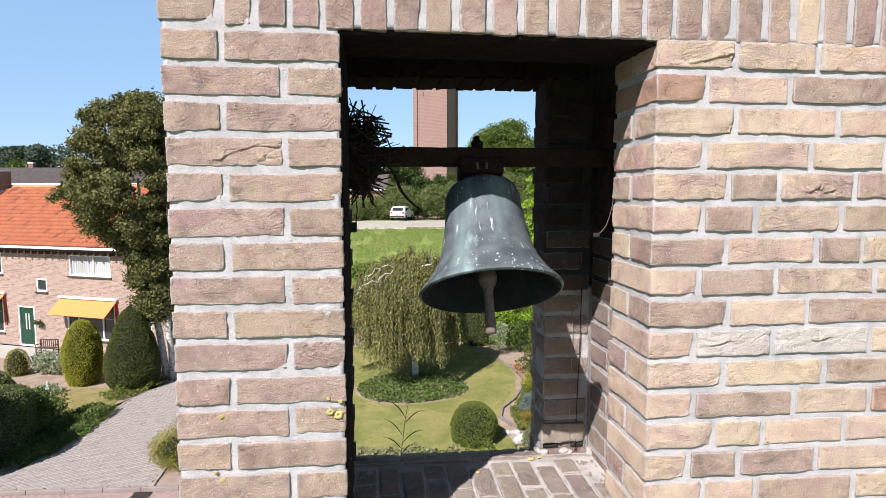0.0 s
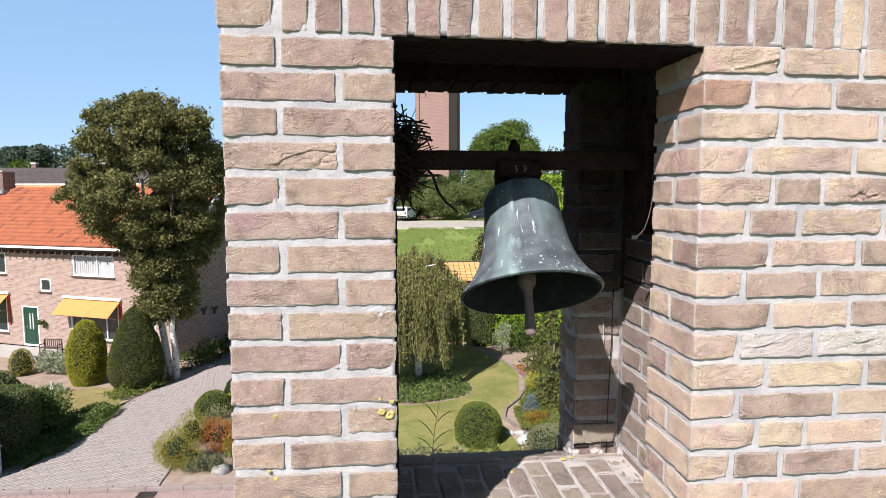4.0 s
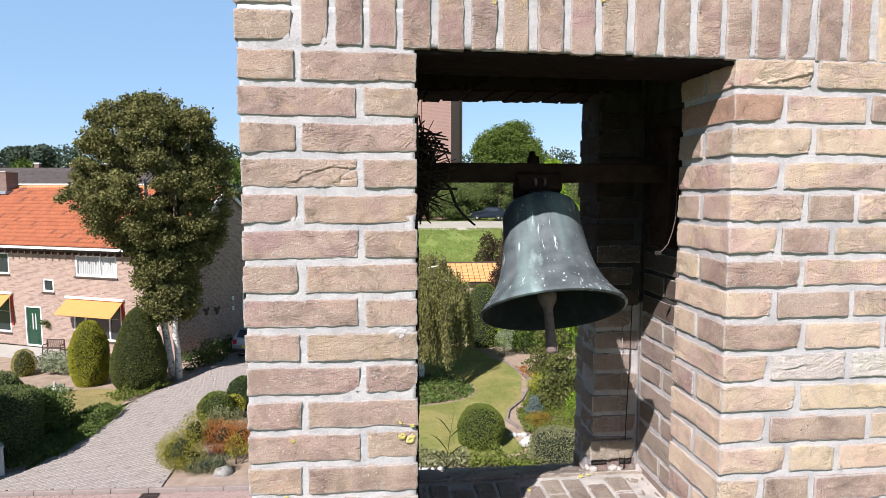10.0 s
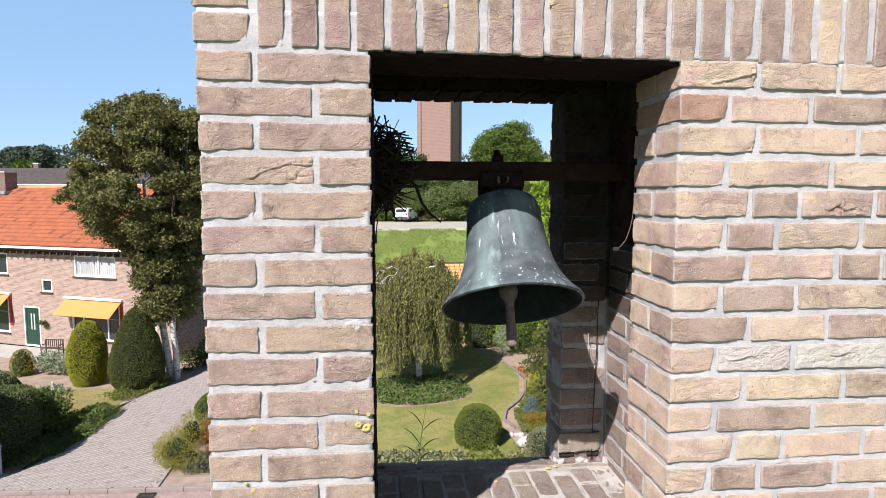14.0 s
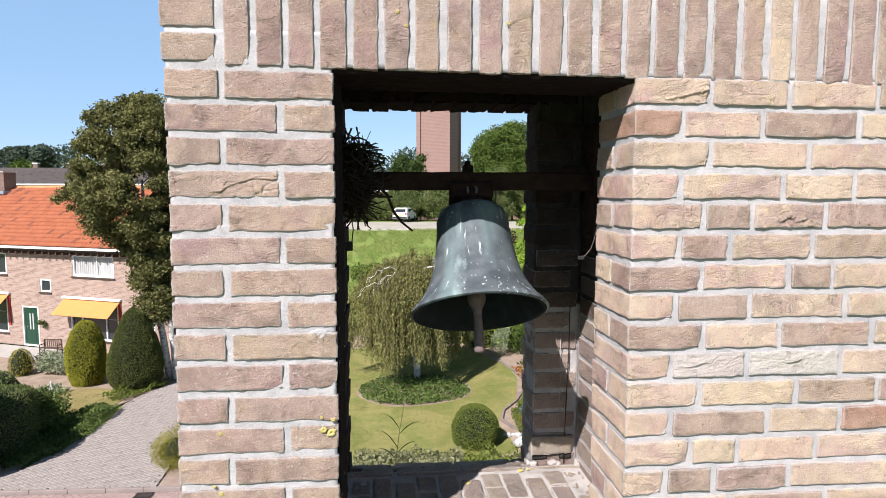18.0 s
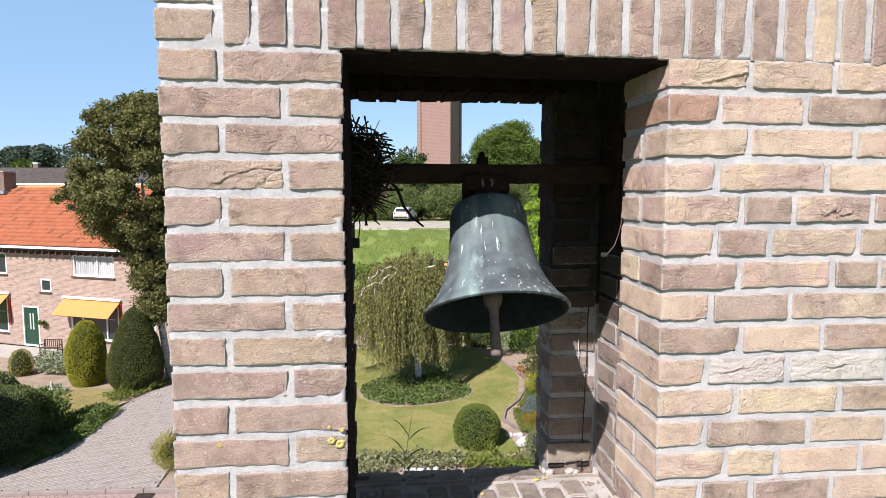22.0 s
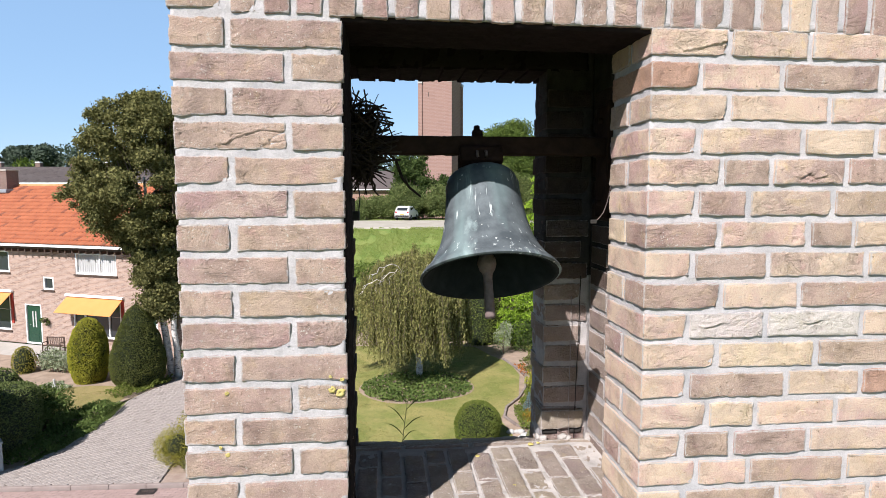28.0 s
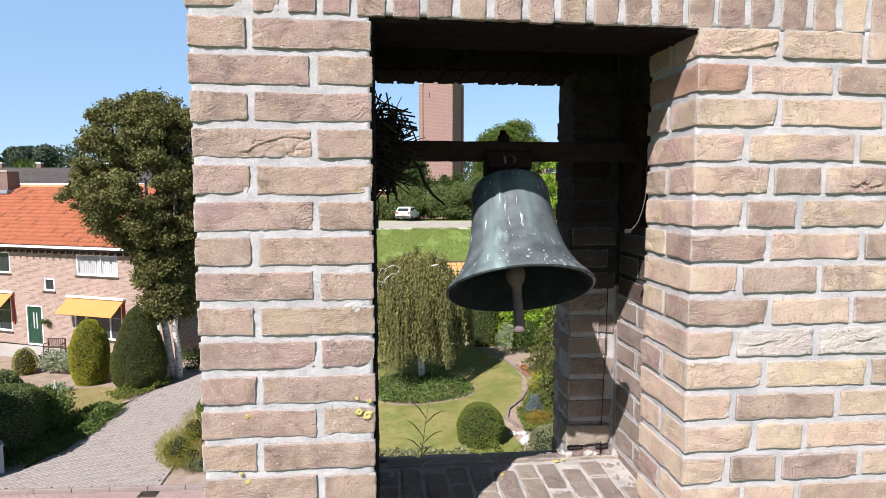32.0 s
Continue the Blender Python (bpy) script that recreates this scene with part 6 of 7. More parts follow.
sheet("planting_bed", [(-6.28, 17.25), (-3.3, 17.1), (-3.3, 33.0), (-4.9, 33.0), (-5.6, 27.0), (-6.3, 23.0), (-6.55, 20.5), (-6.3, 18.2)], -0.008, SOIL, "dry soil beside the driveway", "soil", "structure", 0.03)
sheet("planting_bed", [(-9.0, 27.2), (-8.45, 27.5), (-7.5, 30.5), (-6.35, 34.0), (-6.0, 36.0), (-7.2, 36.2), (-10.0, 29.6)], -0.004, SOIL, "dark soil strip along the gable", "soil", "structure", 0.03)
sheet("pavement", [(-6.22, 16.72), (8.0, 16.1), (8.0, 16.6), (-3.3, 17.12), (-6.26, 17.24)], 0.0, SANDY_SOIL, "narrow strip of sandy soil along the road", "verge", "structure", 0.03)
sheet("lawn", blob_outline(-12.3, 24.2, 2.2, 1.45, 40, 0.05, 4), 0.006, DRY_LAWN, "small sun-scorched front lawn", "lawn", "structure", 0.03)
sheet("pavement", [(-19.6, 31.6), (-15.6, 29.9), (-15.2, 31.4), (-16.6, 32.4), (-19.2, 33.5), (-24, 35.4), (-24, 33.4)], 0.0, CONCRETE, "pale paved terrace before the front door", "terrace", "structure", 0.03)

_xs = np.linspace(-60, 90, 76)
_v = []
for x in _xs:
    for y, dz in ((61.6, -0.2), (62.0, 0.03), (68.6, 0.05), (69.0, -0.2)):
        _v.append((x, y, float(ground_height(x, y)) + dz))
_f = np.array([(i * 4 + j, i * 4 + 4 + j, i * 4 + 5 + j, i * 4 + 1 + j) for i in range(75) for j in range(3)])
solo("road", raw_mesh("dike_road", _v, _f, False), DIKE_ROAD, "pale concrete road along the top of the dike", "road", "structure")


def stone(r, seed):
    v, f = lattice(*[np.linspace(-1, 1, 6)] * 3)
    v = v / np.linalg.norm(v, axis=1, keepdims=True)
    v = v * (1 + 0.25 * vnoise(v + seed * 5.1, 1.6, seed))[:, None] * np.array([r, r * 0.8, r * 0.7])
    return raw_mesh("stone", v, f)


def edging():
    path = np.array([(5.6, 28.0), (5.9, 26.6), (6.05, 25.2), (5.65, 23.6), (5.15, 22.5), (4.45, 21.5), (4.2, 20.6), (4.45, 19.8), (4.9, 19.4)])
    e = thing("border_edging", "winding edging of weathered reddish slabs along the flower border", "edging", (0, 0, 0), 0, "", "structure")
    for i in range(len(path) - 1):
        d = path[i + 1] - path[i]
        n = max(1, int(np.linalg.norm(d) / 0.34))
        for k in range(n):
            p = path[i] + d * (k + 0.5) / n
            part("slab", bevelled(np.linalg.norm(d) / n - 0.015, 0.09, 0.09, 0.015), EDGE_STONE, e, "", (p[0], p[1], 0.03), (0, 0, math.degrees(math.atan2(d[1], d[0]))))


edging()

# ---------------------------------------------------------------- trees and shrubs
def crown_blobs(c, r, n, size, seed, low=-0.8, shell=0.55):
    """Clumps spread through an ellipsoid, more of them near its skin."""
    g = np.random.default_rng(seed)
    out = []
    while len(out) < n:
        d = g.normal(size=3)
        d /= np.linalg.norm(d)
        if d[2] < low:
            continue
        q = (shell + (1 - shell) * g.uniform() ** 0.7)
        s = size * g.uniform(0.65, 1.3)
        out.append((c[0] + d[0] * q * r[0], c[1] + d[1] * q * r[1], c[2] + d[2] * q * r[2], s, s, s * 0.8))
    return out


def tree(name, loc, blobs, mat, label, leaf, density, trunks, bark, limbs=14, droop=0.1, depth=0.75, group="", limb_bark=None):
    t = thing(name, label, "tree", loc, 0, group)
    rows = []
    for i, (base, top, r0, r1) in enumerate(trunks):
        grown(rows, 40 + i, base, top, r0, r1, 0.12, 9)
    part("trunk", tubes_mesh("trunk", rows, 10, 0.06), bark, t)
    rows = []
    g = np.random.default_rng(len(blobs))
    for i in range(min(limbs, len(blobs))):
        b = blobs[(i * 7) % len(blobs)]
        base, top = np.array(trunks[i % len(trunks)][0]), np.array(trunks[i % len(trunks)][1])
        s = base + (top - base) * g.uniform(0.35, 0.95)
        grown(rows, i, s, b[:3], trunks[0][2] * 0.35, 0.02, 0.12, 6)
    part("limb", tubes_mesh("limb", rows, 6, 0.05), limb_bark or bark, t)
    part("crown", leaves_mesh("crown", clumps(blobs, density, depth, 0.2), leaf, droop=droop, aspect=0.62), mat, t)
    return t


# the birch before the houses
B = (-9.35, 26.75)
BIRCH_FORM = ((2.9, -0.6, 0.9), (3.3, -1.2, 1.2), (4.6, -1.4, 1.5), (5.8, -1.7, 2.2), (6.8, -3.1, 2.8), (7.8, -4.2, 3.0), (9.0, -3.7, 3.0), (10.6, -3.3, 2.7), (11.3, -2.9, 2.2), (11.8, -2.2, 1.4), (12.15, -1.0, 0.2))


def formed_blobs(form, n, size, seed, lo=0.62, hi=0.98):
    """Clumps near the skin of a crown whose width changes with its height: rows of (z, least x, greatest x)."""
    g = np.random.default_rng(seed)
    z, x0, x1 = np.array(form).T
    out = []
    while len(out) < n:
        h = g.uniform(z[0], z[-1])
        a, b = np.interp(h, z, x0), np.interp(h, z, x1)
        if g.uniform() > 0.25 + (b - a) / 7.0:
            continue
        t, q, k = g.uniform(0, 2 * math.pi), g.uniform(lo, hi), size * g.uniform(0.55, 1.45)
        w = max((b - a) / 2 - 0.45 * k, 0.1)
        out.append(((a + b) / 2 + math.cos(t) * w * q, 0.2 + math.sin(t) * w * 0.85 * q, h - 0.4 * k, k, k, k * 0.72))
    return out


blobs = formed_blobs(BIRCH_FORM, 520, 0.36, 11)
blobs += formed_blobs(BIRCH_FORM, 70, 0.55, 12, 0.1, 0.6)
blobs += formed_blobs(((2.7, -0.3, 1.1), (3.7, -1.0, 1.4)), 26, 0.32, 13, 0.3, 0.9)
blobs.sort(key=lambda b: -b[2])
tree("birch_tree", (*B, 0), blobs, BIRCH_LEAF, "tall bushy birch with white twin trunks", 0.108, 225, [((0.15, 0.05, -0.1), (-0.75, 0.2, 8.6), 0.17, 0.05), ((0.42, -0.1, -0.1), (0.5, 0.1, 5.6), 0.15, 0.05)], BARK, 12, limb_bark=DARK_BARK)


def crooked(points, n, wob, seed):
    """A bent path through the given points with small kinks."""
    g = np.random.default_rng(90 + seed)
    p = np.array(points, float)
    u, at = np.linspace(0, 1, n), np.linspace(0, 1, len(p))
    w = np.stack([np.interp(u, at, p[:, c]) for c in range(3)], 1)
    w[1:-1] = (w[:-2] + 2 * w[1:-1] + w[2:]) / 4 + g.normal(size=(n - 2, 3)) * wob
    return w


def weeping_birch():
    t = thing("weeping_birch", "small weeping birch with hanging thin branches and a white trunk", "tree", (1.47, 25.7, 0))
    rows = []
    grown(rows, 3, (0, 0, -0.1), (-0.1, 0, 3.4), 0.15, 0.10, 0.05, 7)
    part("trunk", tubes_mesh("trunk", rows, 10, 0.06), BARK, t)
    g = np.random.default_rng(5)
    limbs, pts, leans = [], [], []
    for i in range(16):
        a = 2 * math.pi * i / 16 + g.uniform(-0.2, 0.2)
        r = g.uniform(1.5, 2.4)
        top = np.array([0.75 * r * math.cos(a) - 0.2, 0.75 * r * math.sin(a), g.uniform(4.1, 5.3)])
        limbs.append((np.array([(-0.1, 0, 3.1), (*(top[:2] * 0.5), top[2] * 0.97), (*top[:2], top[2])]), [0.06, 0.04, 0.02]))
    for k, (z, q) in enumerate(((4.95, 1.0), (4.35, 1.2), (4.75, 0.8))):
        main = crooked([(-0.5, -0.3, z - 0.5), (-1.1 * q, -1.0, z + 0.05), (-1.75 * q, -1.3, z - 0.05), (-2.1 * q, -1.35, z - 0.5)], 12, 0.05, k)
        limbs.append((main, np.linspace(0.022, 0.006, 12)))
        for m, d in ((5, -0.5), (8, -0.4)):
            fork = crooked([main[m], main[m] + np.array([-0.2, -0.1, 0.3 * d]), main[m] + np.array([-0.22, -0.15, d])], 7, 0.04, k + m)
            limbs.append((fork, np.linspace(0.010, 0.003, 7)))
    part("limb", tubes_mesh("limb", limbs, 7, 0.05), BARK, t, "pale bare upper limbs")
    strands = []
    for c in range(175):
        ca = g.uniform(0, 2 * math.pi)
        wide = 1.25 if math.cos(ca) < 0 else 1.0
        cr = 2.15 * math.sqrt(g.uniform(0.02, 1.0)) * (1 + 0.08 * math.sin(5 * ca))
        ctop = 5.45 - 0.36 * cr ** 2 + 0.15 * math.sin(ca * 4 + 1) + g.uniform(-0.3, 0.2)
        cend = g.uniform(0.9, 1.7) + (g.uniform(0.5, 1.6) if g.uniform() < 0.3 else 0)
        for i in range(11):
            a, r = ca + g.normal() * 0.055, max(0.05, cr + g.normal() * 0.075)
            top, end = ctop + g.uniform(-0.2, 0.1), max(1.0, cend + g.uniform(-0.25, 0.45))
            n = int((top - end) / 0.05)
            if n < 4:
                continue
            z = np.linspace(top, end, n)
            sag = top - z
            x = wide * r * math.cos(a) * (1 + 0.04 * sag) - 0.1 + 0.05 * np.sin(z * 3 + i)
            y = r * math.sin(a) * (1 + 0.04 * sag) + 0.05 * np.cos(z * 2.6 + i)
            p = np.stack((x, y, z), 1)
            pts.append(p + g.normal(size=p.shape) * np.array([0.026, 0.026, 0.03]))
            if i % 5 == 0:
                strands.append((p[:: max(1, n // 6)], [0.006] * len(p[:: max(1, n // 6)])))
    n = 24000
    a, r = g.uniform(0, 2 * math.pi, n), 2.1 * np.sqrt(g.uniform(0, 1, n))
    z = 5.4 - 0.36 * r ** 2 + 0.15 * np.sin(a * 4 + 1) - g.uniform(0, 1.0, n)
    pts.append(np.stack((r * np.cos(a) * np.where(np.cos(a) < 0, 1.25, 1.0) - 0.1, r * np.sin(a), z), 1))
    part("crown", leaves_mesh("crown", np.concatenate(pts), 0.095, droop=2.2, aspect=0.42), WEEP_LEAF, t, "thin yellow-green hanging foliage")
    part("strand", tubes_mesh("strand", strands, 4), DARK_BARK, t)


weeping_birch()


def mat_of_leaves(name, outline, mat, label, leaf, density, height, z0=0.0, seed=0):
    """Low ground cover over an area; too fine to count."""
    xs, ys = [p[0] for p in outline], [p[1] for p in outline]
    n = int(density * (max(xs) - min(xs)) * (max(ys) - min(ys)))
    x, y = rng.uniform(min(xs), max(xs), n), rng.uniform(min(ys), max(ys), n)
    keep = np.array([inside(outline, a, b) for a, b in zip(x, y)])
    p = np.stack((x, y, np.zeros(n)), 1)[keep]
    p[:, 2] = z0 + height * (0.5 + 0.5 * vnoise(p + seed, 2.5, seed)) * rng.uniform(0.35, 1.0, len(p)) + 0.01
    lean = np.tile(np.array([0, 0, 0.15]), (len(p), 1))
    return solo(name, leaves_mesh(name, p, leaf, lean=lean, aspect=0.75), mat, label, "plants", "stuff")


mat_of_leaves("ivy_bed", blob_outline(1.25, 24.2, 2.25, 1.85, 40, 0.03, 2), IVY_LEAF, "dense dark ivy covering the round bed", 0.10, 420, 0.28, 0.0, 3)
mat_of_leaves("low_plants", [(-11.35, 21.2), (-9.75, 21.4), (-9.65, 22.8), (-10.5, 23.4), (-11.4, 22.2)], IVY_LEAF, "low clipped evergreen edging by the driveway", 0.07, 1100, 0.6, 0.0, 5)
mat_of_leaves("low_plants", [(-11.4, 18.2), (-10.55, 18.2), (-10.0, 19.4), (-9.62, 20.6), (-9.72, 21.5), (-11.3, 21.4)], IVY_LEAF, "low dark evergreen cover beside the hedge", 0.07, 900, 0.3, 0.0, 15)
mat_of_leaves("low_plants", [(-10.9, 24.1), (-10.0, 23.9), (-8.95, 25.6), (-9.1, 26.5), (-10.3, 25.2)], BOX_LEAF, "low green ground cover beside the driveway", 0.07, 900, 0.42, 0.0, 6)
mat_of_leaves("low_plants", [(-0.9, 16.9), (2.4, 16.9), (2.4, 17.75), (-0.9, 17.9)], SAGE_LEAF, "grey-green lavender edging the lawn", 0.09, 700, 0.5, 0.0, 7)
mat_of_leaves("low_plants", [(2.2, 16.7), (4.6, 16.6), (4.6, 17.6), (2.5, 17.5)], BOX_LEAF, "low leafy green border plants", 0.07, 1200, 0.62, 0.0, 8)
mat_of_leaves("low_plants", [(4.5, 19.2), (7.0, 19.0), (7.6, 24.5), (6.1, 24.6), (5.3, 22.4), (4.6, 21.0)], BOX_LEAF, "low green leafy border plants", 0.06, 1100, 0.45, 0.0, 9)
mat_of_leaves("low_plants", [(-14.4, 24.7), (-13.0, 24.5), (-12.6, 25.4), (-13.6, 25.9)], PALE_LEAF, "pale rosette plants round a white ornament", 0.09, 500, 0.3, 0.0, 10)
mat_of_leaves("flowers", [(5.95, 25.2), (6.5, 25.4), (6.4, 27.2), (5.9, 27.0)], RED_LEAF, "red and pale flowers along the edging", 0.08, 200, 0.2, 0.0, 11)
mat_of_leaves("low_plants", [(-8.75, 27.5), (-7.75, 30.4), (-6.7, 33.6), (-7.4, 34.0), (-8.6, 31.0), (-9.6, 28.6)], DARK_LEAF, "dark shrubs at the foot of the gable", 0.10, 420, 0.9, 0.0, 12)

cone = lambda r, h: [(r * 0.72, 0.0), (r * 0.95, h * 0.12), (r, h * 0.26), (r * 0.93, h * 0.42), (r * 0.78, h * 0.6), (r * 0.55, h * 0.78), (r * 0.28, h * 0.93), (0.02, h)]
egg = lambda r, h: [(r * 0.70, 0.0), (r * 0.95, h * 0.18), (r, h * 0.40), (r * 0.93, h * 0.62), (r * 0.72, h * 0.82), (r * 0.4, h * 0.95), (0.02, h)]
clipped_bush("clipped_conifer", (-12.45, 26.4, 0), egg(0.74, 2.72), GOLD_LEAF, "golden clipped conifer shaped like an egg", 0.055, 2300)
clipped_bush("clipped_yew", (-10.2, 25.75, 0), cone(1.06, 3.40), YEW_LEAF, "dark green yew clipped to a broad cone", 0.055, 2000)
clipped_bush("clipped_conifer", (-15.95, 28.0, 0), egg(0.46, 1.15), OLIVE_LEAF, "small brownish-green round conifer", 0.06, 700)
loose_bush("pale_shrub", (-14.5, 27.9, 0), [(0, 0, 0.6, 0.62, 0.5, 0.45), (-0.4, 0.1, 0.5, 0.4, 0.4, 0.4), (0.4, -0.1, 0.45, 0.4, 0.4, 0.4)], PALE_LEAF, "pale variegated leafy shrub", 0.10, 260)
loose_bush("dark_shrub", (-15.2, 28.6, 0), [(0, 0, 0.5, 0.5, 0.4, 0.5)], DARK_LEAF, "dark low shrub by the terrace", 0.08, 260)
# Added out of view to throw shade over the driveway's left edge.
clipped_bush("clipped_hedge", (-13.1, 16.6, 0), [(1.2, 0.0), (1.3, 0.4), (1.3, 3.5), (1.15, 3.9), (0.7, 4.1), (0.03, 4.2)], DARK_LEAF, "tall unseen clipped hedge added to shade the driveway edge", 0.09, 350)
clipped_bush("clipped_hedge", (-12.2, 19.6, 0), [(1.15, 0.0), (1.25, 0.3), (1.25, 1.3), (1.1, 1.62), (0.7, 1.78), (0.03, 1.85)], HEDGE_LEAF, "dense dark clipped hedge by the driveway", 0.06, 1200, squash=(0.86, 1.45))
clipped_bush("clipped_hedge", (-13.9, 22.0, 0), [(1.0, 0.0), (1.1, 0.3), (1.1, 1.2), (0.9, 1.6), (0.03, 1.8)], HEDGE_LEAF, "dense dark clipped hedge in the front garden", 0.075, 550)
loose_bush("juniper", (-11.55, 21.5, 0), [(0, 0, 0.75, 0.75, 0.7, 0.6), (0.35, -0.3, 0.55, 0.6, 0.6, 0.55), (-0.4, 0.1, 0.85, 0.6, 0.6, 0.5)], IVY_LEAF, "spreading grey-green juniper beside the hedge", 0.09, 330)
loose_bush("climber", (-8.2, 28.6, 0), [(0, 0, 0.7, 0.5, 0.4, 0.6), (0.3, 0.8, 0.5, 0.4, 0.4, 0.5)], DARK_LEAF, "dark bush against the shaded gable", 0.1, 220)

goose = thing("garden_ornament", "small white garden ornament on the lawn bed", "ornament", (-13.35, 25.35, 0))
part("figure", turned_core("figure", [(0.10, 0.0), (0.13, 0.05), (0.10, 0.16), (0.05, 0.24), (0.035, 0.34), (0.055, 0.40), (0.02, 0.45)], 14), STONE_WHITE, goose)
for i, (x, y, r) in enumerate(((-16.6, 27.0, 0.22), (-16.2, 26.8, 0.16), (-16.9, 26.6, 0.2), (-4.75, 17.35, 0.26), (-16.4, 26.4, 0.14))):
    solo("boulder", stone(r, i + 2), STONE_GREY, "pale weathered garden boulder lying on soil", "stone", "", (x, y, r * 0.15))

cab = thing("utility_cabinet", "grey steel utility cabinet standing by the driveway", "cabinet", (-11.35, 17.62, 0), 38)
box_part("body", (0.95, 0.35, 0.80), (0, 0, 0.45), CABINET, cab, "", 0.01)
box_part("top", (1.0, 0.40, 0.05), (0, 0, 0.875), CABINET, cab, "", 0.012)
box_part("plinth", (0.92, 0.32, 0.08), (0, 0, 0.03), CONCRETE, cab, "concrete plinth", 0.005)
for s in (-1, 1):
    box_part("door", (0.44, 0.02, 0.70), (s * 0.23, -0.18, 0.45), CABINET, cab, "", 0.005)

# beside the driveway
clipped_bush("box_ball", (-6.05, 21.6, 0), dome(0.62, 1.0), BOX_LEAF, "green box shrub clipped to a ball", 0.055, 1500)
clipped_bush("box_ball", (-5.35, 22.9, 0), dome(0.66, 1.15), DARK_LEAF, "dark box shrub clipped to a ball", 0.055, 1500)
clipped_bush("box_ball", (-5.55, 22.1, 0), dome(0.4, 0.75), GOLD_LEAF, "yellowish box shrub clipped to a ball", 0.055, 1500)
loose_bush("barberry", (-5.95, 17.75, 0), [(-0.1, 0, 0.6, 0.6, 0.55, 0.62), (0.2, 0.4, 0.95, 0.45, 0.45, 0.65), (-0.4, 0.2, 0.5, 0.45, 0.45, 0.5), (0.25, -0.1, 0.4, 0.45, 0.35, 0.4)], OLIVE_LEAF, "yellow-green barberry at the road edge", 0.05, 900, lean_up=0.8, aspect=0.35, dense=True)
loose_bush("barberry", (-4.55, 18.0, 0), [(0, 0, 0.55, 0.3, 0.25, 0.4), (0.5, 0.0, 0.45, 0.25, 0.22, 0.35)], GOLD_LEAF, "yellow-leaved barberry shoots among the red ones", 0.05, 420, lean_up=0.7)
loose_bush("barberry", (-5.0, 18.3, 0), [(0, 0, 0.75, 0.55, 0.5, 0.5), (0.5, 0.1, 0.65, 0.5, 0.45, 0.5), (-0.35, 0.1, 0.75, 0.4, 0.4, 0.45), (0.95, 0.1, 0.5, 0.45, 0.4, 0.45)], RED_LEAF, "red-leaved barberry among green shrubs", 0.05, 900, lean_up=0.8, aspect=0.35, dense=True)
loose_bush("heather", (-5.25, 17.45, 0), [(0, 0, 0.25, 0.4, 0.3, 0.28), (0.4, 0, 0.25, 0.35, 0.3, 0.28), (-0.35, 0.05, 0.2, 0.3, 0.3, 0.25)], SAGE_LEAF, "grey-green heather at the road edge", 0.045, 1000, lean_up=0.9, aspect=0.3, dense=True)
loose_bush("broom_shrub", (-5.5, 20.0, 0), [(0, 0, 0.55, 0.5, 0.4, 0.5), (0.5, 0, 0.5, 0.4, 0.4, 0.45)], SAGE_LEAF, "feathery yellow-green shrub by the driveway", 0.07, 380, lean_up=0.8)
loose_bush("purple_shrub", (-4.3, 20.3, 0), [(0, 0, 0.6, 0.5, 0.5, 0.5)], PURPLE_LEAF, "purple-leaved shrub standing by the driveway", 0.07, 380)

# the garden behind the tower
clipped_bush("box_ball", (2.95, 18.7, 0), dome(0.74, 1.22), BOX_LEAF, "large box ball clipped round on the lawn", 0.05, 2300)
clipped_bush("column_hedge", (5.15, 31.2, 0), [(0.72, 0.0), (0.8, 0.3), (0.82, 2.3), (0.7, 2.9), (0.4, 3.2), (0.03, 3.3)], BOX_LEAF, "upright clipped green hedge block", 0.07, 500, squash=(1, 0.8))
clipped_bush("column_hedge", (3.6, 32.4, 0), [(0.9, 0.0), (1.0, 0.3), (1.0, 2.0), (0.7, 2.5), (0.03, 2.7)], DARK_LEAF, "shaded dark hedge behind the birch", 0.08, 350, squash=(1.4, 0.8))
loose_bush("pale_shrub", (5.75, 29.0, 0), [(0, 0, 0.7, 0.45, 0.45, 0.6), (0.2, 0.1, 1.2, 0.35, 0.35, 0.4)], PALE_LEAF, "pale green variegated shrub in the border", 0.09, 240)
loose_bush("dark_shrub", (6.9, 29.4, 0), [(0, 0, 0.8, 0.8, 0.6, 0.8), (0.8, 0, 0.8, 0.7, 0.6, 0.8)], DARK_LEAF, "dark shaded shrub under the conifers", 0.1, 240)
loose_bush("purple_shrub", (6.25, 32.0, 0), [(0, 0, 3.0, 0.75, 0.6, 0.9), (0.2, 0, 1.8, 0.7, 0.6, 0.9), (0.1, 0, 3.9, 0.5, 0.5, 0.6)], PURPLE_LEAF, "tall purple-leaved bush behind the border", 0.12, 180)
loose_bush("maple_bush", (8.3, 41.5, 0), [(0, 0, 2.4, 0.8, 0.8, 0.8), (-0.5, 0, 2.2, 0.6, 0.6, 0.5), (0.3, 0, 3.4, 0.8, 0.8, 0.9), (0.4, 0, 4.6, 0.8, 0.8, 0.9)], PURPLE_LEAF, "reddish-brown bush beside the shed", 0.14, 130)


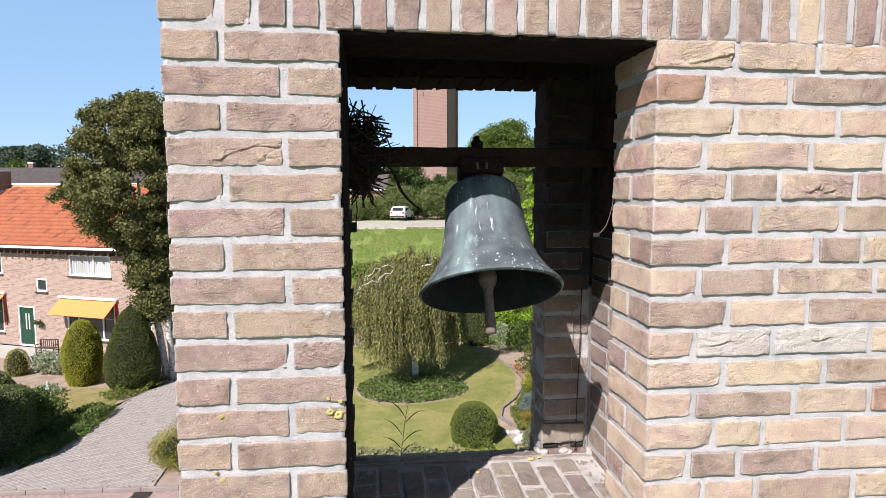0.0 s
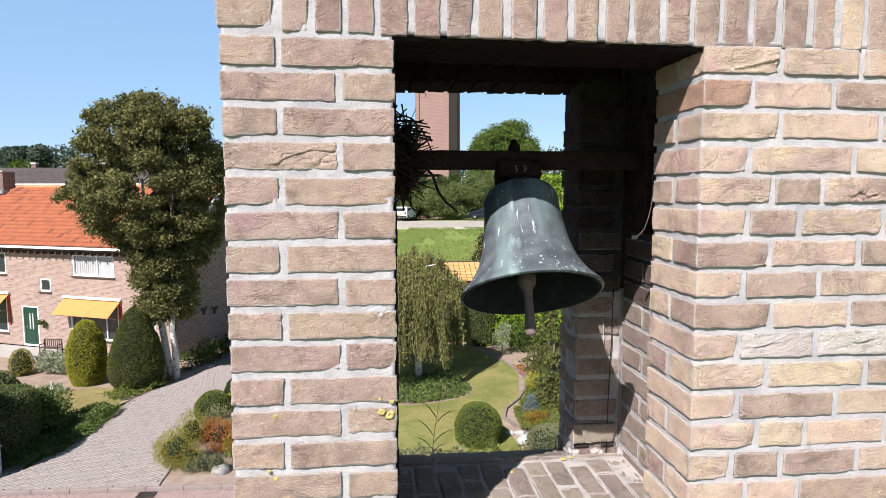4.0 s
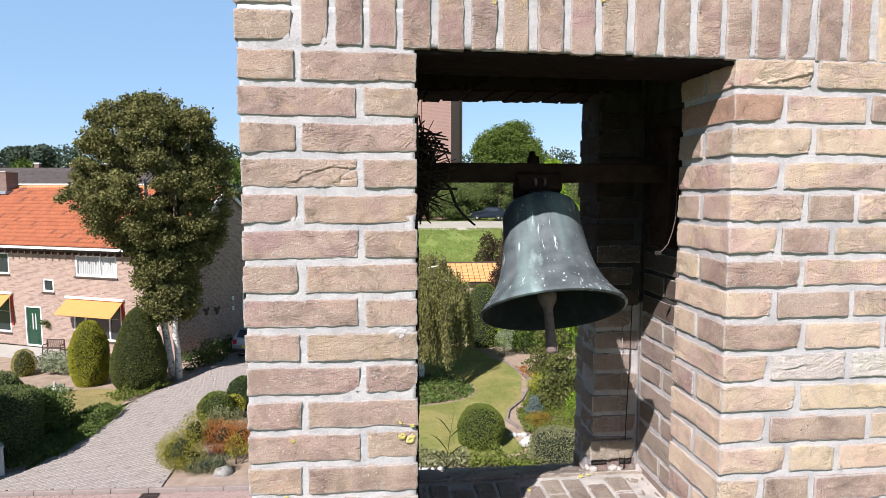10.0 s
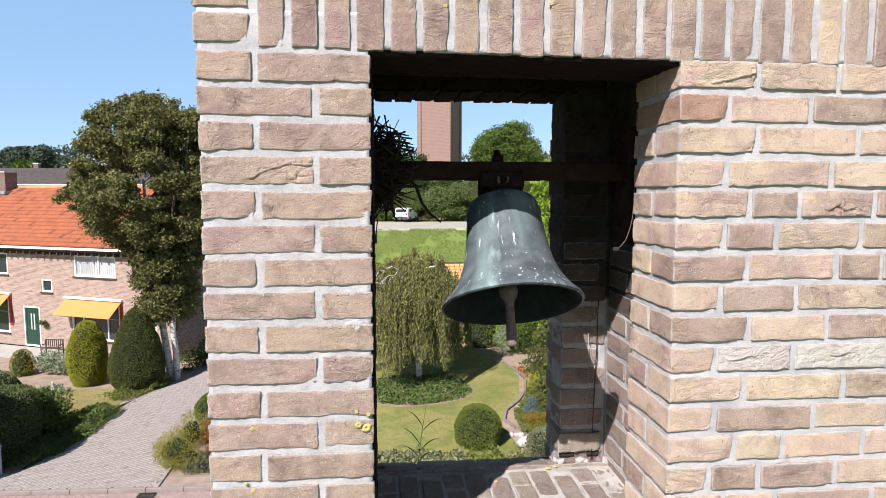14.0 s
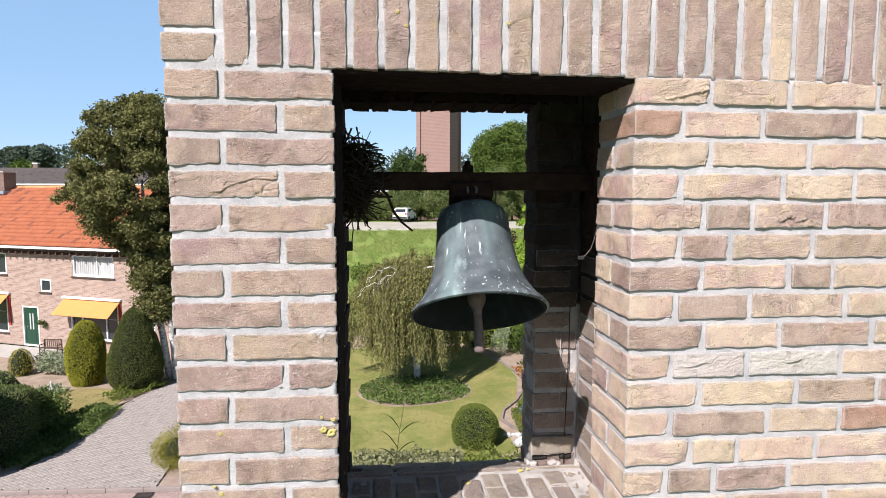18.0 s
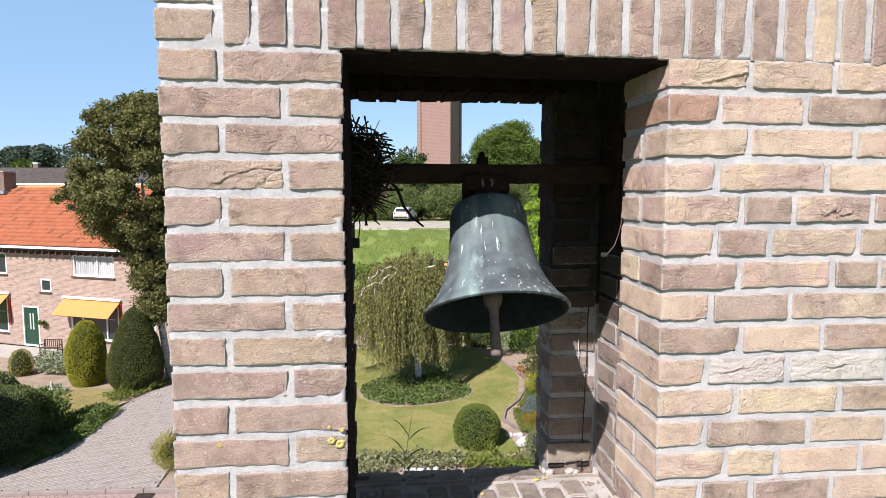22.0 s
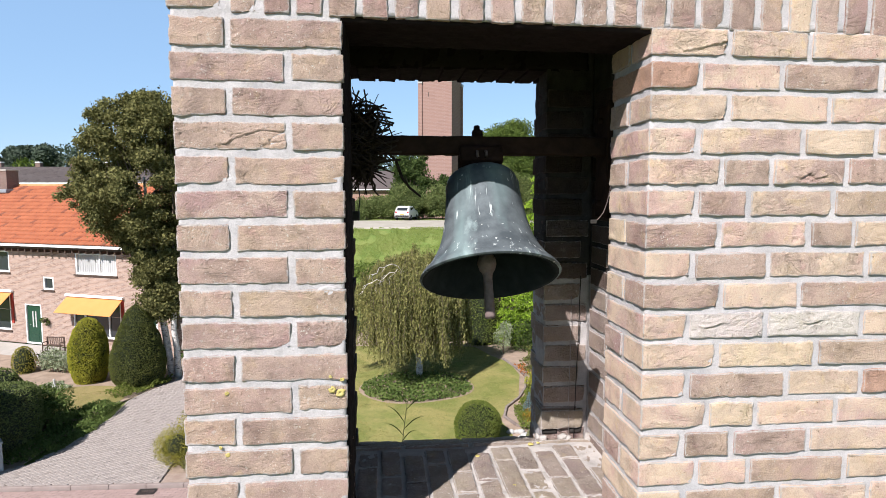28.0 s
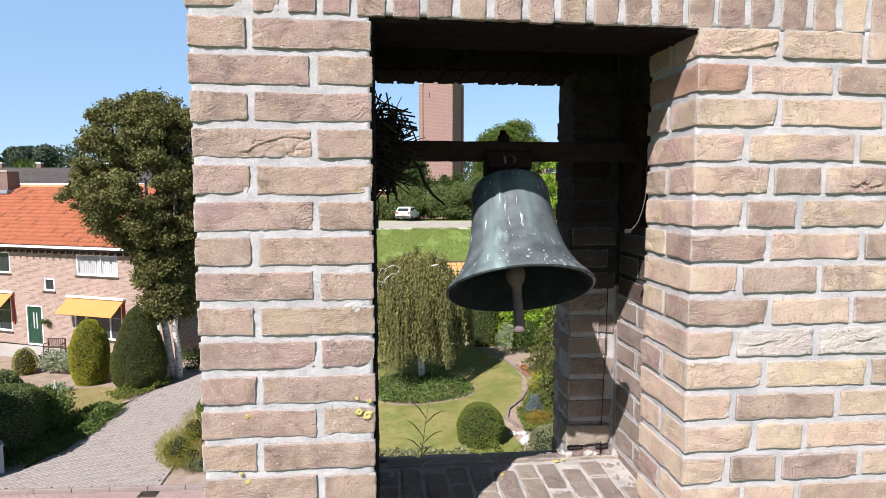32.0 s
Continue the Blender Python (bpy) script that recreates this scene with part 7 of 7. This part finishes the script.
def layered_conifer(name, loc, h, r, mat, label, tiers, seed, leaf=0.13, power=1.5):
    """A conifer whose flat sprays hang in tiers, with gaps between."""
    t = thing(name, label, "tree", loc)
    rows = []
    grown(rows, seed, (0, 0, -0.1), (0, 0, h), 0.13, 0.02, 0.03, 8)
    part("trunk", tubes_mesh("trunk", rows, 8), DARK_BARK, t)
    g = np.random.default_rng(seed)
    pts, limbs = [], []
    for i in range(tiers):
        z = h * (0.06 + 0.92 * (i + g.uniform(-0.4, 0.4)) / tiers)
        rr = r * (1 - (z / h) ** power) * g.uniform(0.75, 1.15) + 0.12
        for k in range(9):
            a = 2 * math.pi * (k + g.uniform(-0.4, 0.4)) / 9 + i
            ln = rr * g.uniform(0.7, 1.1)
            n = int(70 * ln + 20)
            s = g.uniform(0.15, 1, n) ** 0.7
            w = 0.30 * ln * (1 - 0.5 * s) * g.normal(size=n)
            x = np.cos(a) * s * ln - np.sin(a) * w
            y = np.sin(a) * s * ln + np.cos(a) * w
            zz = z - 0.38 * ln * s ** 1.6 + g.normal(size=n) * 0.05 - 0.12 * np.abs(w)
            pts.append(np.stack((x, y, zz), 1))
            limbs.append((np.array([(0, 0, z), (np.cos(a) * ln * 0.5, np.sin(a) * ln * 0.5, z - 0.05 * ln), (np.cos(a) * ln * 0.9, np.sin(a) * ln * 0.9, z - 0.3 * ln)]), [0.03, 0.018, 0.006]))
    part("crown", leaves_mesh("crown", np.concatenate(pts), leaf, droop=0.9, aspect=0.45), mat, t)
    tagged(part("limbs", tubes_mesh("limbs", limbs[::2], 5), DARK_BARK, t), kind="stuff")
    return t


layered_conifer("golden_cypress", (8.5, 30.6, 0), 10.4, 2.1, LIME_LEAF, "tall lime-green conifer with drooping sprays", 26, 31, 0.15, 3.2)
layered_conifer("golden_cypress", (6.6, 31.0, 0), 4.7, 1.0, LIME_LEAF, "lime-green conifer with drooping sprays", 12, 32, 0.13)
layered_conifer("spruce", (7.2, 25.6, 0), 3.2, 1.25, YEW_LEAF, "dark green spreading conifer in the border", 11, 33, 0.12)
layered_conifer("spruce", (6.3, 21.7, 0), 2.35, 0.95, YEW_LEAF, "dark green bushy spruce in the border", 11, 36, 0.11)
layered_conifer("spruce", (8.0, 23.4, 0), 2.4, 1.1, BOX_LEAF, "green bushy conifer in the border", 9, 34, 0.12)
layered_conifer("blue_spruce", (5.25, 20.9, 0), 0.75, 0.38, BLUE_LEAF, "small blue-grey dwarf spruce", 7, 35, 0.06)
loose_bush("leafy_shrub", (7.6, 22.0, 0), [(0, 0, 0.9, 0.7, 0.7, 0.8), (0.6, 0.5, 1.1, 0.7, 0.6, 0.9), (0.2, -0.9, 0.7, 0.6, 0.6, 0.7)], TREE_LEAF, "mid-green leafy shrub in the border", 0.10, 300)
loose_bush("leafy_shrub", (6.6, 19.2, 0), [(0, 0, 0.6, 0.6, 0.5, 0.6), (0.7, 0.3, 0.8, 0.6, 0.6, 0.7)], BOX_LEAF, "rounded green shrub in the border", 0.08, 360)
loose_bush("golden_shrub", (6.0, 23.0, 0), [(0, 0, 0.5, 0.5, 0.5, 0.45), (0.4, -0.5, 0.4, 0.45, 0.45, 0.4)], GOLD_LEAF, "golden-leaved shrub in the border", 0.08, 320)
loose_bush("orange_shrub", (5.05, 19.85, 0), [(0, 0, 0.28, 0.36, 0.33, 0.3), (0.3, 0.1, 0.25, 0.25, 0.25, 0.25)], ORANGE_LEAF, "low orange-brown border shrub", 0.05, 600)
loose_bush("golden_shrub", (6.35, 19.9, 0), [(0, 0, 0.6, 0.25, 0.25, 0.55), (0.35, 0.2, 0.6, 0.3, 0.3, 0.6)], LIME_LEAF, "upright yellow-green shrub in the border", 0.07, 420)
clipped_bush("grey_hedge", (4.95, 17.05, 0), [(0.60, 0.0), (0.66, 0.2), (0.66, 0.75), (0.55, 0.93), (0.25, 1.0), (0.02, 1.02)], SAGE_LEAF, "grey-green clipped hedge block in the border", 0.055, 1500, squash=(1.15, 0.85))
for i, (x, y, s) in enumerate(((4.35, 18.35, 0.22), (5.3, 18.9, 0.15))):
    o = thing("garden_statue", "small white stone garden ornament in the border", "ornament", (x, y, 0))
    part("stone", stone(s, 8 + i), STONE_WHITE, o, "", (0, 0, s * 0.5))
    part("top_stone", stone(s * 0.6, 12 + i), STONE_WHITE, o, "", (0.05, 0, s * 1.15))
for i in range(9):
    solo("pebble", stone(0.07 + 0.03 * (i % 3), 20 + i), STONE_WHITE, "white pebble at the lawn edge", "stone", "", (0.6 + 0.22 * i if i < 5 else 4.1 + 0.12 * (i - 5), 17.0 if i < 5 else 19.2, 0.03), 0, "white pebbles")

# hedges, trees and woods by the dike
def backdrop_trees(name, items, mat, label, leaf, density):
    for i, (x, y, h, r) in enumerate(items):
        z = float(ground_height(x, y))
        g = np.random.default_rng(i + int(abs(x) * 10))
        bl = crown_blobs((0, 0, h * 0.50), (r, r * 0.8, h * 0.48), int(16 + r * 5), max(0.9, r * 0.32), i + 60, -0.9, 0.45)
        tree(name, (x, y, z - 0.1), bl, mat, label, leaf, density, [((0, 0, -0.2), (0, 0, h * 0.7), 0.03 * h ** 0.8, 0.04)], DARK_BARK, 8, 0.1, 0.6, "trees along the dike")


_round = crown_blobs((0, 0, 8.1), (4.7, 3.8, 5.8), 140, 1.15, 61, -0.9, 0.62) + crown_blobs((0, 0, 7.4), (2.6, 2.4, 3.6), 14, 1.9, 62, -1.0, 0.2)
tree("linden_tree", (17.6, 86.0, float(ground_height(17.6, 86.0)) - 0.1), _round, TREE_LEAF, "large round green linden tree", 0.25, 52, [((0, 0, -0.2), (0, 0, 9.0), 0.26, 0.05)], DARK_BARK, 8, 0.1, 0.6, "trees along the dike")
backdrop_trees("linden_tree", [(4.4, 88.0, 11.0, 2.6), (3.6, 91.0, 9.6, 2.0), (9.8, 90.0, 8.0, 2.4), (25.5, 96.0, 6.5, 3.0)], DARK_LEAF, "dark green tree behind the dike road", 0.26, 48)
backdrop_trees("hedge_shrub", [(x, 74.5 + 1.8 * math.sin(x * 1.7), (3.6 + 1.5 * math.sin(x * 2.3 + 1) + (1.6 if x > 6 else 0)) * (0.5 if -8 < x < 1 else 1.0), 1.9) for x in np.arange(-9, 30, 2.3)], HEDGE_LEAF, "leafy roadside shrub on the dike", 0.17, 75)
backdrop_trees("hedge_shrub", [(x, 80.0 + 1.5 * math.sin(x * 1.1), 5.5 + 1.5 * math.sin(x * 1.3), 2.6) for x in (3.5, 8.2, 12.5, 17.5, 22.5, 27.5)], DARK_LEAF, "tall dark shrub behind the dike road", 0.24, 42)
loose_bush("meadow_shrub", (-0.6, 52.0, 0.3), [(0, 0, 0.9, 1.1, 0.9, 0.9), (1.6, 0.4, 0.8, 0.9, 0.8, 0.7), (-1.4, 0.3, 0.9, 0.8, 0.8, 0.8)], TREE_LEAF, "green bushes at the foot of the dike", 0.2, 70)
loose_bush("meadow_shrub", (1.8, 50.5, 0.1), [(0, 0, 1.2, 0.8, 0.7, 0.8), (0.9, 0.3, 0.8, 0.8, 0.7, 0.7)], LIME_LEAF, "bright green bush at the foot of the dike", 0.18, 80)
loose_bush("purple_shrub", (8.7, 53.0, 0.4), [(0, 0, 1.4, 0.9, 0.8, 1.2), (0.4, 0, 3.0, 0.8, 0.8, 1.2), (1.0, 0, 2.2, 0.9, 0.8, 1.4)], PURPLE_LEAF, "dark bush on the slope of the dike", 0.2, 70)

g_w = np.random.default_rng(77)


def woods():
    """A far wood: many crowns as one belt."""
    bl = []
    for i in range(150):
        x = -190 + i * 2.2 + g_w.uniform(-1, 1)
        y = 205 + g_w.uniform(-8, 14)
        h = 21.5 + 1.5 * math.sin(x * 0.11) + g_w.uniform(-1.2, 1.8)
        for q in (0.2, 0.38, 0.55, 0.72, 0.88):
            bl.append((x + g_w.uniform(-1.5, 1.5), y + g_w.uniform(-1.5, 1.5), h * q, 3.0, 3.0, 2.6))
    near = [b for b in bl if -172 < b[0] < -104]
    far = [b for b in bl if not -172 < b[0] < -104]
    p = np.concatenate((clumps([b for b in near if b[2] > 11], 15.0, 0.5), clumps(far, 1.0, 0.5), clumps([b for b in near if b[2] <= 11], 3.0, 0.5)))
    solo("woods", leaves_mesh("woods", p, 0.76, aspect=0.9), HAZE_LEAF, "dark belt of woods on the horizon", "woods", "stuff")
    p = clumps([(-92 + 9 * i + g_w.uniform(-2, 2), 120, 12.4 + g_w.uniform(-0.7, 0.9), 2.2, 2.0, 2.4) for i in range(9)], 9, 0.6)
    solo("woods", leaves_mesh("trees", p, 0.6, aspect=0.7), TREE_LEAF, "green garden trees behind the far houses", "woods", "stuff")
    bl = []
    for i in range(60):
        x = -40 + i * 4.2
        h = 12.0 + 2.0 * math.sin(i * 0.8) + g_w.uniform(-1, 1)
        for q in (0.35, 0.65, 0.88):
            bl.append((x, 150 + g_w.uniform(-5, 5), h * q, 3.2, 3.0, 2.6))
    solo("woods", leaves_mesh("far_trees", clumps(bl, 2.6, 0.5), 0.95, aspect=0.8), HAZE_LEAF, "belt of dark trees beyond the dike", "woods", "stuff")


woods()


# ---------------------------------------------------------------- parked cars
def car(loc, rz, paint, label, hatch=True):
    c = thing("car", label, "car", loc, rz)
    side = [(-1.95, 0.35), (-2.0, 0.75), (-1.92, 1.0), (-1.55, 1.45), (-1.0, 1.55), (0.1, 1.52), (0.75, 1.08), (1.7, 0.92), (1.98, 0.7), (2.0, 0.35), (-1.95, 0.35)][:-1]
    bm = bmesh.new()
    rows = []
    for y, k in ((-0.86, 0.0), (-0.80, 0.05), (0.80, 0.05), (0.86, 0.0)):
        rows.append([bm.verts.new((x, y * (1 - (0.12 if z > 1.1 else 0)), z + (k if z > 0.5 else -k * 0.5))) for x, z in side])
    n = len(side)
    for a, b in zip(rows[:-1], rows[1:]):
        for i in range(n):
            bm.faces.new((a[i], a[(i + 1) % n], b[(i + 1) % n], b[i]))
    bm.faces.new(rows[0][::-1])
    bm.faces.new(rows[-1])
    bmesh.ops.recalc_face_normals(bm, faces=bm.faces)
    bmesh.ops.bevel(bm, geom=bm.edges[:], offset=0.04, segments=2, affect="EDGES")
    part("body", bm, paint, c)
    for x in (-1.25, 1.25):
        for y in (-0.80, 0.80):
            w = part("wheel", lathe("wheel", [(0.12, -0.10), (0.29, -0.10), (0.315, -0.07), (0.315, 0.07), (0.29, 0.10), (0.12, 0.10), (0.12, -0.10)], 20), TYRE, c, "black tyre", (x, y, 0.315), (90, 0, 0))
            part("rim", lathe("rim", [(0.0005, -0.09), (0.17, -0.085), (0.19, -0.06), (0.19, 0.06), (0.17, 0.085), (0.0005, 0.09)], 16), WIRE, w, "grey rim")
    part("rear_window", bevelled(0.03, 1.2, 0.40, 0.01), GLASS, c, "", (-1.79, 0, 1.27), (0, 40, 0))
    part("windscreen", bevelled(0.03, 1.25, 0.55, 0.01), GLASS, c, "", (0.45, 0, 1.32), (0, -56, 0))
    for y in (-0.775, 0.775):
        part("side_window", bevelled(1.5, 0.03, 0.36, 0.01), GLASS, c, "", (-0.5, y * 1.035, 1.24), (7 if y > 0 else -7, 0, 0))
        part("tail_light", bevelled(0.05, 0.2, 0.22, 0.01), LAMP_RED, c, "red tail light", (-1.97, y * 0.88, 0.90))
        part("headlight", bevelled(0.10, 0.3, 0.14, 0.01), STONE_WHITE, c, "clear headlight", (1.94, y * 0.8, 0.74))
    part("number_plate", bevelled(0.02, 0.5, 0.11, 0.004), NUMBER_PLATE, c, "plain yellow plate", (-2.03, 0, 0.72))
    part("bumper", bevelled(0.12, 1.6, 0.18, 0.03), DARK_WIRE, c, "dark bumper", (-1.98, 0, 0.48))


def on_dike(x, y):
    return (x, y, float(ground_height(x, y)) + 0.04)


car((-5.85, 31.1, 0.0), 67, CAR_SILVER, "silver-grey car parked beside the gable")
car(on_dike(2.6, 70.2), 72, CAR_WHITE, "white hatchback parked on the grass verge")
car(on_dike(12.2, 71.0), 172, CAR_DARK, "dark blue car parked on the grass verge")

herringbone()


def grass_blades(name, x0, x1, y0, y1, density, size, mat, label, outline=None):
    n = int(density * (x1 - x0) * (y1 - y0))
    x, y = rng.uniform(x0, x1, n), rng.uniform(y0, y1, n)
    if outline:
        keep = np.array([inside(outline, a, b) for a, b in zip(x, y)])
        x, y = x[keep], y[keep]
    p = np.stack((x, y, ground_height(x, y) + size * 0.25), 1)
    patchy = vnoise(p, 0.9, 15) + 0.6 * vnoise(p, 3.1, 16) > -0.35
    p = p[patchy]
    lean = np.tile(np.array([0.0, 0, 0.9]), (len(p), 1))
    solo(name, leaves_mesh(name, p, size, lean=lean, aspect=0.28), mat, label, "grass", "stuff")


grass_blades("grass", -2.0, 6.0, 17.3, 31.0, 420, 0.045, LAWN_BLADE, "short dry blades of the mown lawn", LAWN_EDGE)
grass_blades("grass", -6.0, 16.0, 49.0, 62.0, 230, 0.12, MEADOW_BLADE, "long meadow grass on the slope of the dike")
grass_blades("grass", -14.6, -10.3, 22.8, 25.6, 200, 0.06, LAWN_BLADE, "short scorched blades of the front lawn", blob_outline(-12.3, 24.2, 2.15, 1.4, 30, 0.05, 4))

# yellow lichen on the brickwork
def lichen(spots):
    """Thin ragged rosettes with a bare middle."""
    for i, (x, z, r) in enumerate(spots):
        a = np.linspace(0, 2 * math.pi, 26, endpoint=False)
        k = 1 + 0.35 * vnoise(np.stack((np.cos(a), np.sin(a), np.full(26, i * 2.7)), 1), 1.6, i) + 0.25 * vnoise(np.stack((np.cos(a), np.sin(a), np.full(26, i * 2.7)), 1), 4.5, i)
        rows = []
        for q, y in ((0.08, 0.0), (0.16, -0.0016), (0.6, -0.0018), (0.72, 0.0)):
            rows.append(np.stack((np.cos(a) * r * q * k, np.full(26, y), np.sin(a) * r * q * k * 0.9), 1))
        v = np.concatenate(rows)
        f = np.array([(p * 26 + j, p * 26 + (j + 1) % 26, (p + 1) * 26 + (j + 1) % 26, (p + 1) * 26 + j) for p in range(3) for j in range(26)])
        solo("lichen", raw_mesh("lichen", v, f), LICHEN, "yellow lichen patch growing on the bricks", "lichen", "", (x, F - 0.0008, z), 0, "lichen patches")


lichen([(-0.096, 7.585, 0.011), (-0.082, 7.578, 0.012), (-0.078, 7.604, 0.006), (-0.10, 7.61, 0.005), (-0.297, 7.583, 0.006), (-0.30, 7.46, 0.007), (-0.312, 7.475, 0.005), (0.055, 8.40, 0.006), (0.072, 8.375, 0.005), (0.27, 8.385, 0.006)])

# and on the sill
for i, (x, y, r) in enumerate(((0.262, 1.60, 0.007), (0.43, 1.665, 0.008), (0.455, 1.672, 0.005), (0.05, 1.33, 0.013), (0.02, 1.36, 0.010), (0.33, 1.42, 0.005))):
    a = np.linspace(0, 2 * math.pi, 26, endpoint=False)
    k = 1 + 0.4 * vnoise(np.stack((np.cos(a), np.sin(a), np.full(26, i * 3.3)), 1), 2.2, i + 40)
    rows = [np.stack((np.cos(a) * r * q * k, np.sin(a) * r * q * k, np.full(26, z)), 1) for q, z in ((1.0, -0.001), (0.9, 0.0012), (0.45, 0.0016), (0.03, 0.0012))]
    f = np.array([(p * 26 + j, p * 26 + (j + 1) % 26, (p + 1) * 26 + (j + 1) % 26, (p + 1) * 26 + j) for p in range(3) for j in range(26)])
    solo("lichen", raw_mesh("lichen", np.concatenate(rows), f), LICHEN, "yellow lichen patch growing on the sill", "lichen", "", (x, y, SILL + 0.003), 0, "lichen patches")
